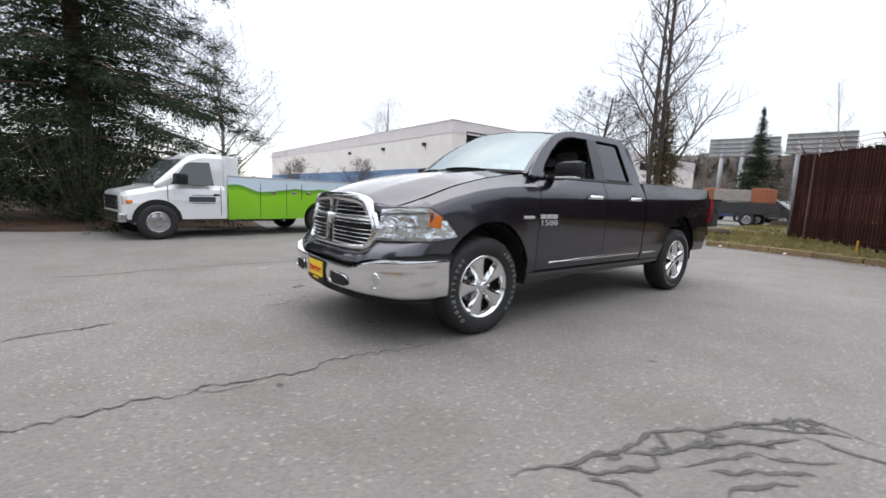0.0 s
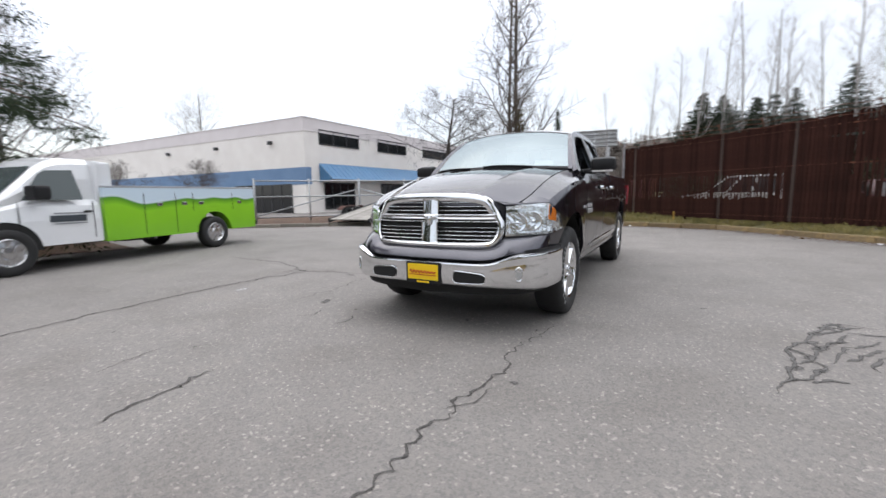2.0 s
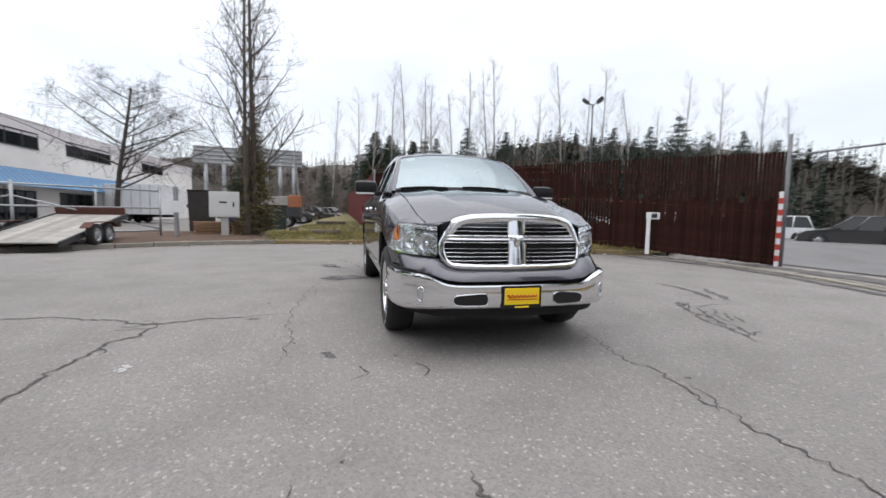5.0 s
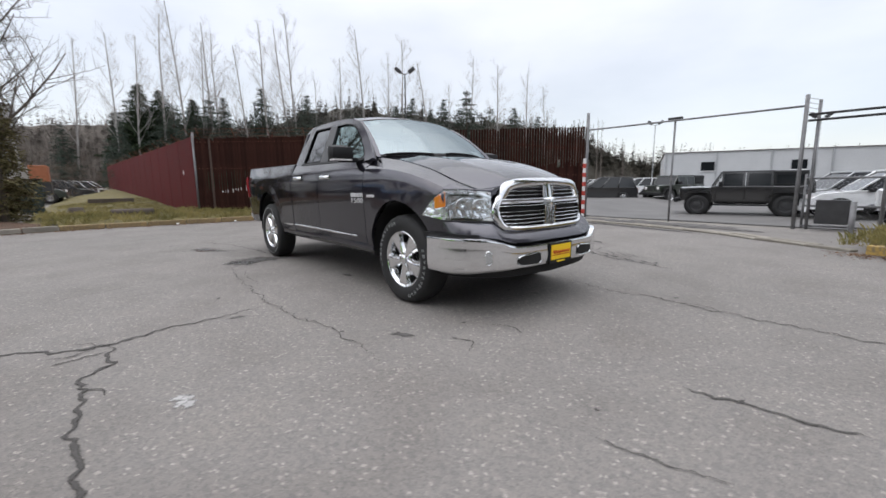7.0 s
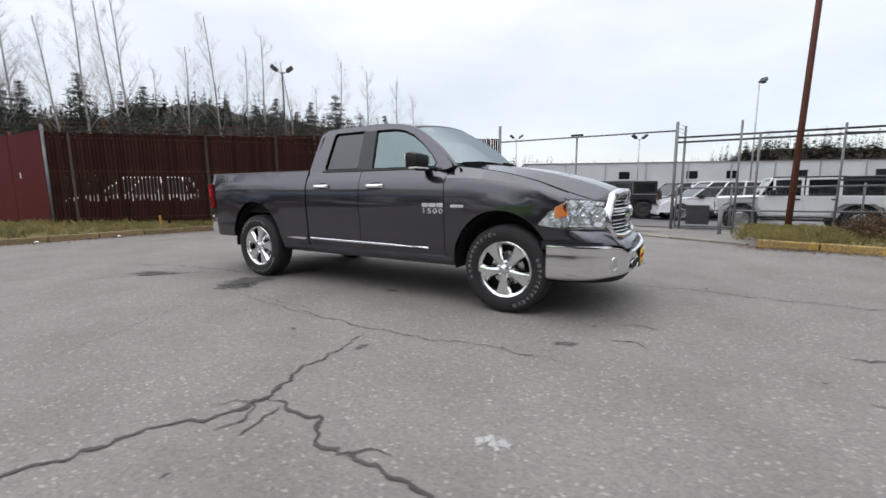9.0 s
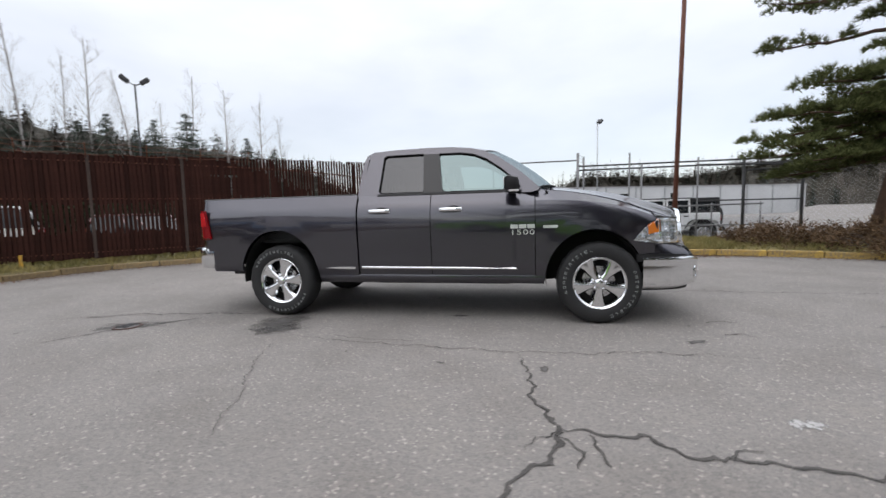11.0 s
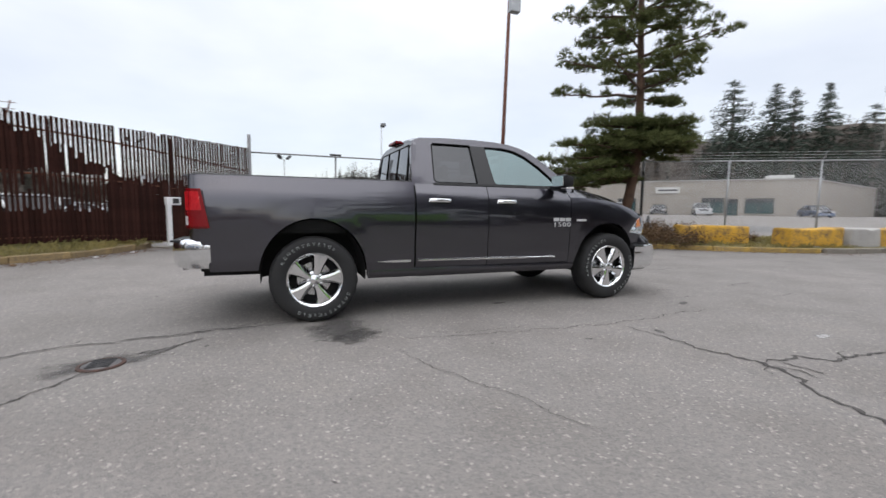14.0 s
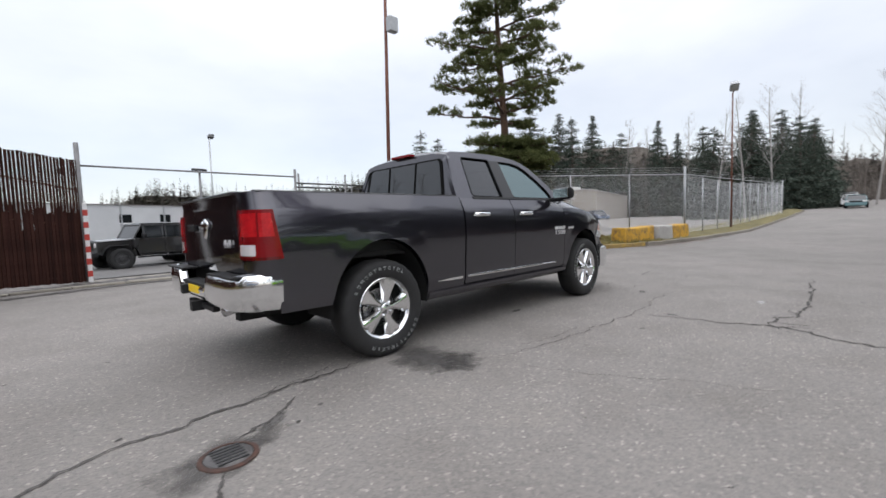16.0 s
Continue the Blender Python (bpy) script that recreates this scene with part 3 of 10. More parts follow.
# faded web of old crack sealer
WEB = [
    [(2.97, 2.36), (2.77, 2.42), (2.66, 2.49), (2.5, 2.5), (2.39, 2.55), (2.23, 2.57), (2.07, 2.58), (1.93, 2.63), (1.85, 2.71), (1.56, 2.82), (1.32, 2.94), (1.2, 3.03), (1.2, 3.15), (1.24, 3.31)],
    [(2.68, 2.5), (2.6, 2.59), (2.47, 2.65), (2.35, 2.72)],
    [(2.4, 2.55), (2.27, 2.65), (2.12, 2.71), (1.97, 2.78), (1.82, 2.85), (1.73, 2.94), (1.49, 3.04)],
    [(2.25, 2.66), (2.35, 2.72)], [(1.83, 2.73), (1.96, 2.79)], [(2.06, 2.59), (2.19, 2.69)],
    [(2.27, 2.77), (2.12, 2.83), (1.85, 2.93), (1.83, 2.99), (1.75, 3.08), (1.61, 3.21)],
    [(2.17, 2.86), (2.1, 2.94), (2.0, 2.97), (1.95, 3.04), (1.81, 3.15)],
    [(2.67, 2.58), (2.58, 2.68), (2.58, 2.77)], [(2.32, 2.96), (2.23, 2.96), (2.08, 3.07), (1.97, 3.14)],
    [(1.64, 2.82), (1.46, 2.99), (1.33, 3.08), (1.26, 3.2)], [(1.25, 2.94), (1.44, 2.99)], [(1.45, 3.03), (1.42, 3.3), (1.39, 3.53)]]
for k, a in enumerate(WEB):
    crack("sealed_crack", a, 0.030 if k in (0, 2) else 0.022, SEALER, 0.035, "faded dark sealer web on the asphalt")
SPOTS = ((2.66, 2.5, 0.06), (2.45, 2.56, 0.05), (2.2, 2.67, 0.06), (1.95, 2.78, 0.07), (1.82, 2.76, 0.07), (1.56, 2.84, 0.06), (1.36, 2.95, 0.09), (1.22, 3.03, 0.08), (1.3, 3.06, 0.08), (2.44, 2.67, 0.06), (1.72, 2.95, 0.05))
# soft smears of old sealer nearer the gate
for a in ([(-0.3, 3.95), (0.19, 4.02), (0.6, 3.95), (1.1, 3.74)], [(0.3, 4.35), (0.8, 4.1), (1.2, 3.9)]):
    crack("sealed_crack", a, 0.075, SEALER, 0.06, "broad faded smear of old sealer on the asphalt")


def stain(x, y, rx, ry, turn, material, label, z=0.003):
    n = 36
    z += 0.0003 * (next(LAYER) % 9) - 0.001
    verts, faces = [(x, y, z + dip(x, y))], []
    ph = random.uniform(0, 50)
    for i in range(n):
        a = 2 * math.pi * i / n
        k = 1 + 0.45 * noise.noise((math.cos(a) * 1.6, math.sin(a) * 1.6, ph)) + 0.15 * noise.noise((math.cos(a) * 6, math.sin(a) * 6, ph))
        px, py = rx * k * math.cos(a), ry * k * math.sin(a)
        qx, qy = x + px * math.cos(turn) - py * math.sin(turn), y + px * math.sin(turn) + py * math.cos(turn)
        verts.append((qx, qy, z + dip(qx, qy)))
        faces.append((0, 1 + i, 1 + (i + 1) % n))
    ob = raw("asphalt_stain", verts, faces, material)
    rim_values(ob, [1.0] + [0.0] * n)
    return tagged(ob, label, "stain", kind="structure")


for x, y, r in SPOTS:
    stain(x, y, 1.5 * r, 0.8 * r, 2.4, SEALER, "dark blot of old sealer on the asphalt")
stain(-1.62, -1.28, 0.42, 0.52, 0.2, OIL, "damp dark patch on the asphalt beside the rear wheel")
stain(-1.50, -1.52, 0.34, 0.24, 0.2, OIL, "damp dark patch on the asphalt beside the rear wheel")
stain(-2.95, -1.42, 0.20, 0.07, 0.7, SEALER, "dark patch beside the manhole")
stain(0.32, -0.79, 0.13, 0.05, 0.1, OIL, "small oil spot on the asphalt under the truck")
stain(2.49, -1.49, 0.16, 0.07, 0.5, SEALER, "faint dark stain on the asphalt")
stain(1.2, -2.3, 0.12, 0.05, 1.5, SEALER, "faint dark stain on the asphalt")
WHITE_SCUFF = patch_material("white_scuff", (0.24, 0.235, 0.23), (0.42, 0.41, 0.40), 0.9, 40.0, 0.85, 0.3, 1.2)
for k in range(4):
    stain(2.47 + 0.035 * k, -2.92 + 0.03 * (k % 2), 0.045, 0.06, 0.3 * k, WHITE_SCUFF, "small white scuff on the asphalt")
random.seed(11)
for k in range(70):
    stain(random.uniform(-6, 7), random.uniform(-6, 5), random.uniform(0.015, 0.06), random.uniform(0.01, 0.03), random.uniform(0, 3), random.choice([CRACK, SEALER, SEALER]), "small dark spot on the asphalt")

# older, darker paving of the storage lot behind the gate
LOT_X, LOT_Y = span(-30, 34, 64), span(10.75, 48, 38)
lot_v = [(x, y, dip(x, y) + 0.02) for x in LOT_X for y in LOT_Y]
lot_n = len(LOT_Y)
lot_f = [(i * lot_n + j, (i + 1) * lot_n + j, (i + 1) * lot_n + j + 1, i * lot_n + j + 1) for i in range(len(LOT_X) - 1) for j in range(lot_n - 1)]
tagged(raw("lot_paving", lot_v, lot_f, surface("dark_lot_asphalt", (0.075, 0.072, 0.070), (0.155, 0.149, 0.144), 0.75, scale=0.5, fine=30, bump=0.3), smooth=True), "dark worn asphalt of the storage lot behind the gate", "asphalt", kind="structure")

# ---- manhole ----
manhole = thing("manhole_cover", pose(-3.27, -1.64, 0.002), "round rusty iron manhole cover set in the asphalt", "manhole cover")
bm = bmesh.new()
lathe(bm, [(0.0, 0.012), (0.085, 0.012), (0.10, 0.008), (0.112, 0.008), (0.115, 0.0)], 32, Matrix.Rotation(radians(90), 4, "X"))
part("cover", bm, surface("worn_iron", (0.06, 0.06, 0.062), (0.17, 0.16, 0.155), 0.5, metal=0.6, scale=9, fine=60), manhole)
for k in range(6):
    bm = bmesh.new()
    box(bm, -0.07, 0.07, -0.075 + 0.03 * k - 0.006, -0.075 + 0.03 * k + 0.006, 0.010, 0.017)
    part("cover_rib", bm, DARK_STEEL, manhole)
bm = bmesh.new()
lathe(bm, [(0.117, 0.0), (0.117, 0.010), (0.138, 0.007), (0.142, 0.0)], 32, Matrix.Rotation(radians(90), 4, "X"))
part("rim", bm, surface("dark_rust_rim", (0.024, 0.017, 0.014), (0.085, 0.036, 0.024), 0.8, scale=14, fine=60), manhole, "rusty iron rim")
stain(-3.27, -1.62, 0.42, 0.24, 0.3, OIL, "dark worn ring round the manhole")
# low rolled kerb and gutter across the gate drive
GATE_KERB = curve_pts([(-5.3, 8.05, 0), (-3.0, 8.25, 0), (-1.0, 8.1, 0), (0.5, 7.68, 0), (1.97, 7.05, 0), (3.06, 6.28, 0), (4.25, 5.62, 0)])
kerb_run("kerb_gate", GATE_KERB, KERB, 1, "low worn concrete kerb across the gate drive", 0.085)
kerb_run("kerb_gutter", [p + Vector((0.1, 0.46, 0)) for p in GATE_KERB[:-3]], KERB, 1, "flush concrete gutter edge behind the low kerb", 0.105)
crack("damp_strip", [(-5.2, 6.75), (-3.6, 7.45), (-2.4, 7.85), (-1.0, 7.7), (0.4, 7.3), (1.9, 6.7)], 0.26, DAMP, 0.05, "dark damp strip of asphalt before the low kerb", 0.012)
crack("damp_strip", [(-5.0, 7.9), (-3.9, 8.85), (-2.6, 9.35), (-1.0, 9.45), (0.8, 9.2), (2.6, 8.4)], 0.85, DAMP, 0.05, "dark damp strip of asphalt along the fence foot", 0.012)
crack("gutter_joint", [(p.x - 0.01, p.y - 0.03) for p in GATE_KERB[::3]], 0.03, CRACK, 0.02, "dirty joint along the low kerb", 0.006)

# ---- brown slat fence ----
FENCE_A, FENCE_B = Vector((-11.85, -0.1, 0)), Vector((-3.0, 10.26, 0))
fence = thing("slat_fence", Matrix.Identity(4), "tall brown slatted chain-link fence with missing and broken slats", "fence")
fdir = (FENCE_B - FENCE_A).normalized()
fnorm = Vector((fdir.y, -fdir.x, 0))
flen = (FENCE_B - FENCE_A).length
FENCE_BASE = [(0, 0.27), (8, 0.27), (10.0, 0.18), (11.5, 0.04), (13.7, -0.13)]
FENCE_TOP = [(0, 2.74), (4, 2.78), (6.5, 2.86), (9, 2.92), (13.7, 2.98)]
random.seed(5)


def slat_mesh(h, material):
    bm = bmesh.new()
    box(bm, -0.0395, 0.0395, -0.006, 0.006, 0, h, 0.003)
    me = bpy.data.meshes.new("slat")
    bm.to_mesh(me)
    bm.free()
    me.materials.append(material)
    return me


SLATS = {}
for tone, material in (("brown", SLAT), ("grey", PLANK_GREY)):
    for h10 in range(1, 31):
        SLATS[tone, h10] = slat_mesh(h10 / 10, material)


def slat(s, z0, z1, tone="brown", off=0.0, wide=1.0):
    if z1 - z0 < 0.05:
        return
    h10 = max(1, min(30, round((z1 - z0) * 10)))
    ob = new("slat", SLATS[tone, h10])
    p = FENCE_A + fdir * s + fnorm * off
    ob.matrix_basis = Matrix.Translation((p.x, p.y, z0)) @ Matrix.Rotation(math.atan2(fdir.y, fdir.x), 4, "Z") @ Matrix.Rotation(random.gauss(0, 0.004), 4, "Y") @ Matrix.Diagonal((wide, 1, (z1 - z0) / (h10 / 10), 1))
    ob.parent = fence


# front slats stand with narrow gaps; the back row covers the gaps but for an open band and the worn far end
SOLID_TO = [(7.0, 2.85), (8.0, 2.45), (8.8, 2.1), (9.8, 1.70), (13.7, 1.70)]
n_slats = 148
for i in range(n_slats):
    s = (i + 0.5) * flen / n_slats
    z0, z1 = lerp(FENCE_BASE, s) + random.uniform(0, 0.03), lerp(FENCE_TOP, s) + random.uniform(-0.012, 0.018) - (0.06 if random.random() < 0.05 else 0.0)
    solid = lerp(SOLID_TO, s) + random.uniform(-0.12, 0.12)
    if s > 7.0 and random.random() < 0.13:
        # a snapped slat: a stump below and often a length above
        cut = random.uniform(1.2, 1.7)
        slat(s, z0, cut, wide=0.9)
        if random.random() < 0.8:
            slat(s, cut + random.uniform(0.12, 0.4), z1, wide=0.80)
    else:
        tone = "grey" if random.random() < 0.03 else "brown"
        if s > 7.0:
            slat(s, z0, solid, tone, wide=0.80 if s < 9.3 else 1.0)
            slat(s, solid, z1, tone, wide=0.80 if s < 10.5 else 0.88)
        else:
            slat(s, z0, z1, tone, wide=0.90 if s > 5.6 else 0.86)
    b = s + flen / n_slats / 2
    if b > flen:
        continue
    top = min(z1 - 0.015, solid)
    if 7.2 < s < 9.2 and random.random() < 0.92:
        slat(b, z0, random.uniform(0.90, 1.02), off=-0.02)
        slat(b, random.uniform(1.74, 1.82), top, off=-0.02)
    elif 6.4 < s <= 7.2:
        slat(b, z0, 2.33, off=-0.02)
        slat(b, 2.39, top, off=-0.02)
    elif 0.3 < s < 5.6 and random.random() < 0.9:
        slat(b, z0, random.uniform(0.86, 0.98), off=-0.02)
        slat(b, random.uniform(1.56, 1.66), top, off=-0.02)
    elif s > 7.5 and random.random() < 0.12:
        slat(b, z0, min(top, random.uniform(0.9, 1.3)), off=-0.02)
    else:
        slat(b, z0, top, off=-0.02)
for i in range(6):
    s = min(flen, 0.04 + i * (flen - 0.04) / 5)
    p = FENCE_A + fdir * s - fnorm * (0.06 if 0 < i < 5 else 0.0)
    top = 2.95 if i == 0 else (2.85 if i < 5 else 3.43)
    tube("post", [(p.x, p.y, lerp(FENCE_BASE, s) - 0.1), (p.x, p.y, top)], 0.04 if i < 5 else 0.055, GATE_STEEL if i in (0, 5) else SLAT, fence, "galvanised end post" if i in (0, 5) else "")
for z in (0.42, 1.72, 2.62):
    pts = [FENCE_A + fdir * s + fnorm * -0.03 + Vector((0, 0, z - 0.27 + lerp(FENCE_BASE, s))) for s in span(0, flen, 8)]
    tube("rail", pts, 0.022, RUST, fence)
for k, z in enumerate((2.84, 2.95, 3.06)):
    pts = []
    for i, s in enumerate(span(0, 7.6, 34)):
        pts.append(FENCE_A + fdir * s + fnorm * (0.05 + 0.07 * k) + Vector((0, 0, z - 0.05 + 0.02 * math.sin(i * 1.3))))
    tube("barbed_wire", pts, 0.006, RUST, fence, n=4)
for i in range(7):
    s = 0.3 + i * 1.2
    p = FENCE_A + fdir * s
    tube("wire_arm", [(p.x, p.y, 2.7), (p.x + fnorm.x * 0.22, p.y + fnorm.y * 0.22, 3.04)], 0.012, RUST, fence, n=5)

# oxide red panel wing that runs on behind the corner
wing = thing("panel_fence", Matrix.Identity(4), "plain oxide red sheet panel fence with barbed wire arms", "fence")
wdir = Vector((-1.0, -0.015, 0)).normalized()
for i in range(17):
    a, b = FENCE_A + wdir * (2.4 * i), FENCE_A + wdir * (2.4 * (i + 1) - 0.02)
    bm = bmesh.new()
    z0 = 0.16 + 0.055 * i
    zt = 2.80 + 0.028 * i
    box(bm, 0, 2.38, -0.015, 0.015, z0, zt, 0.004, Matrix.Translation(a) @ Matrix.Rotation(math.atan2(wdir.y, wdir.x), 4, "Z"))
    part("panel", bm, PANEL_RED, wing)
    tube("post", [(a.x, a.y + 0.05, 0.1), (a.x, a.y + 0.05, zt + 0.08)], 0.03, RUST, wing)
    tube("wire_arm", [(a.x, a.y, zt), (a.x, a.y - 0.2, zt + 0.24)], 0.010, RUST, wing, n=5)
for k in range(3):
    tube("barbed_wire", [FENCE_A + Vector((0, -0.06 - 0.065 * k, 2.87 + 0.08 * k)), FENCE_A + wdir * 40.8 + Vector((0, -0.06 - 0.065 * k, 3.34 + 0.08 * k))], 0.0035, RUST, wing, n=4)


sign_at = FENCE_A + wdir * 1.75
bm = bmesh.new()
box(bm, -0.05, 0.05, -0.024, -0.017, 0, 0.16, 0.002, Matrix.Translation((sign_at.x, sign_at.y, 1.55)))
part("small_sign", bm, WHITE_PAINT, wing, "small white sign plate")

# ---- chain link ----
def chain_link(name, a, b, z0, z1, parent, cell=0.075, r=0.0028, slack=0.0):
    """Woven wire between two posts: zigzag wires side by side, as thin three-sided rods."""
    a, b = Vector(a), Vector(b)
    d = (b - a)
    length = d.length
    d.normalize()
    verts, faces = [], []
    k = int(length / cell)
    rows = max(2, int((z1 - z0) / cell))
    nrm = Vector((d.y, -d.x, 0))
    for i in range(k):
        for flip in (0,):
            pts = []
            for j in range(rows + 1):
                s = (i + 0.5 + (0.5 if j % 2 else -0.5)) * cell
                pts.append(a + d * s + Vector((0, 0, min(z1, max(z0, z0 + (z1 - z0) * j / rows + slack * cell * (2 * (i * 0.618 % 1) - 1))))) + nrm * (0.004 if (i + j) % 2 else -0.004))
            for p, q in zip(pts, pts[1:]):
                s = len(verts)
                e = (q - p).normalized()
                w = nrm.cross(e) * r
                verts += [tuple(p + w), tuple(p - w), tuple(q - w), tuple(q + w), tuple(p + nrm * r), tuple(q + nrm * r)]
                faces += [(s, s + 1, s + 2, s + 3), (s, s + 3, s + 5, s + 4), (s + 1, s + 4, s + 5, s + 2)]
    return raw(name, verts, faces, WIRE, parent)


def link_fence(label, line, height, base, cell=0.075, arms=True, rails=True, wire=0.0025, steel=None):
    steel = steel or GALV
    fn = thing("chain_link_fence", Matrix.Identity(4), label, "fence", "chain-link fences")
    for i, (a, b) in enumerate(zip(line, line[1:])):
        a, b = Vector((*a, 0)), Vector((*b, 0))
        k = max(1, round((b - a).length / 3.0))
        ps = [a.lerp(b, j / k) for j in range(k + 1)]
        for j, p in enumerate(ps):
            if j == k and i < len(line) - 2:
                continue
            zb = base(p.x)
            corner = j == 0 or j == k
            tube("post", [(p.x, p.y, zb - 0.1), (p.x, p.y, zb + height + (0.35 if corner else 0.02))], 0.05 if corner else 0.03, steel, fn)
            if arms and not corner:
                nrm = Vector((b.y - a.y, a.x - b.x, 0)).normalized()
                tube("wire_arm", [(p.x, p.y, zb + height), (p.x + nrm.x * 0.25, p.y + nrm.y * 0.25, zb + height + 0.28)], 0.016, steel, fn, n=5)
        if rails:
            tube("top_rail", [(a.x, a.y, base(a.x) + height), (b.x, b.y, base(b.x) + height)], 0.024, steel, fn)
        for p, q in zip(ps, ps[1:]):
            chain_link("wire_mesh", p, q, base(p.x) + 0.05, base(p.x) + height, fn, cell, wire, 1.0)
        if arms:
            nrm = Vector((b.y - a.y, a.x - b.x, 0)).normalized()
            for m in range(3):
                tube("barbed_wire", [(a.x + nrm.x * 0.08 * (m + 1), a.y + nrm.y * 0.08 * (m + 1), base(a.x) + height + 0.09 * (m + 1)), (b.x + nrm.x * 0.08 * (m + 1), b.y + nrm.y * 0.08 * (m + 1), base(b.x) + height + 0.09 * (m + 1))], 0.004, WIRE, fn, n=4)
    return fn


link_fence("galvanised chain-link fence with barbed wire along the road", [(10.7, 7.05), (17.9, 2.3), (47.0, 2.2)], 2.75, lambda x: 0.2 + 0.030 * max(0, x - 25), 0.06, wire=0.0032)
link_fence("chain-link fence with dull steel posts beside the pine", [(7.8, 9.85), (9.3, 9.6), (10.7, 7.05)], 2.25, lambda x: 0.0, 0.06, arms=False, wire=0.0014, steel=DARK_STEEL)

# ---- gate ----
gate = thing("sliding_gate", Matrix.Identity(4), "open sliding steel yard gate with overhead track and chain link", "gate")
tube("gate_post", [(2.76, 10.3, -0.25), (2.76, 10.3, 3.12)], 0.045, GATE_STEEL, gate)
tube("gate_post", [(2.98, 10.5, -0.25), (2.98, 10.5, 3.0)], 0.035, GATE_STEEL, gate)
tube("overhead_track", [(-3.0, 10.26, 2.86), (2.76, 10.3, 2.86)], 0.025, GATE_STEEL, gate)
for z in (2.52, 2.66):
    tube("guide_bar", [(2.8, 10.42, z), (9.2, 10.0, z - 0.05)], 0.028, DARK_STEEL, gate)
for z in (0.0, 0.5, 1.18):
    tube("gate_rail", [(2.85, 10.7, z - 0.05), (8.6, 10.3, z)], 0.026, GATE_STEEL, gate)
for k in range(5):
    x = 2.85 + 1.43 * k
    tube("gate_upright", [(x, 10.7 - 0.07 * k, -0.1), (x, 10.7 - 0.07 * k, 1.25)], 0.026, GATE_STEEL, gate)
chain_link("wire_mesh", (2.85, 10.7, 0), (8.6, 10.3, 0), -0.05, 1.2, gate, 0.09, 0.0013)
for x, y, h in ((4.3, 9.6, 2.95), (4.75, 9.9, 2.6), (6.5, 10.0, 2.75)):
    tube("guide_post", [(x, y, -0.3), (x + 0.02, y, h)], 0.029, GATE_STEEL, gate)
box_bm = bmesh.new()
box(box_bm, 3.15, 3.75, 10.2, 10.5, 0.05, 0.62, 0.02)
part("gate_motor", box_bm, DARK_STEEL, gate, "dark steel motor housing")
tube("kick_post", [(3.95, 8.7, -0.3), (3.95, 8.7, 0.65)], 0.05, GATE_STEEL, gate)
tube("track_post", [(-0.22, 10.34, -0.2), (-0.22, 10.34, 2.86)], 0.03, GATE_STEEL, gate)
tube("track_hanger", [(-0.42, 10.34, 2.93), (-0.02, 10.34, 2.93)], 0.035, DARK_STEEL, gate)

tube("tie_bar", [(6.5, 10.0, 1.32), (9.3, 9.62, 1.30)], 0.022, DARK_STEEL, gate)
tube("top_bar", [(6.5, 10.0, 2.50), (9.3, 9.62, 2.36)], 0.028, DARK_STEEL, gate)
for k in range(4):
    tube("wire_strand", [(2.76, 10.3, 2.72 + 0.11 * k), (2.98, 10.5, 2.66 + 0.11 * k)], 0.006, GATE_STEEL, gate, n=4)
bm = bmesh.new()
box(bm, -2.9, 2.75, -0.09, 0.09, -0.12, 0.055, 0.02, Matrix.Translation((0, 10.32, -0.17)))
tagged(part("gate_sill", bm, KERB), "pale concrete sill under the gate line", "gate sill", kind="structure")

# red and white marker on the other gate post
marker = thing("striped_post", pose(-2.95, 10.05, -0.02), "gate post striped red and white", "post")
bm = bmesh.new()
box(bm, -0.045, 0.045, -0.03, 0.03, -0.1, 1.92, 0.008)
part("post", bm, WHITE_PAINT, marker)
RED_PAINT = surface("faded_red_paint", (0.35, 0.03, 0.02), (0.5, 0.06, 0.045), 0.6)
for k in range(6):
    bm = bmesh.new()
    box(bm, -0.051, 0.051, -0.036, 0.036, 0.0, 0.15, 0.004, pose(0, 0, 0.05 + 0.31 * k))
    part("stripe", bm, RED_PAINT, marker)

# white card-reader post
vp = thing("reader_post", pose(-4.75, 7.44, 0.06, 0, 0, 40), "white square post with a card reader head", "post")
bm = bmesh.new()
box(bm, -0.05, 0.05, -0.05, 0.05, 0, 1.16, 0.012)
part("post", bm, WHITE_PAINT, vp)
bm = bmesh.new()
box(bm, -0.07, 0.29, -0.055, 0.055, 1.04, 1.24, 0.02)
part("head", bm, WHITE_PAINT, vp)
bm = bmesh.new()
box(bm, 0.08, 0.23, -0.070, -0.053, 1.08, 1.21, 0.006)
part("reader", bm, DARK_STEEL, vp, "dark reader face")

# red light pole
pole = thing("light_pole", pose(5.30, 8.34, -0.2), "tall slightly leaning red oxide light pole", "light pole")
tube("pole", [(0, 0, 0), (0.132, -0.01, 6), (0.255, -0.02, 11.6)], [0.072, 0.062, 0.05], RED_POLE, pole, n=12)
tube("floodlight_bracket", [(0.18, -0.015, 8.1), (0.18, -0.30, 8.1)], 0.03, GALV, pole)
bm = bmesh.new()
box(bm, 0.0, 0.36, -0.50, -0.26, 7.95, 8.45, 0.03)
part("floodlight", bm, GALV, pole)
bm = bmesh.new()
box(bm, -0.06, 0.64, -0.12, 0.08, 11.5, 11.75, 0.03)
part("lamp_head", bm, GALV, pole)


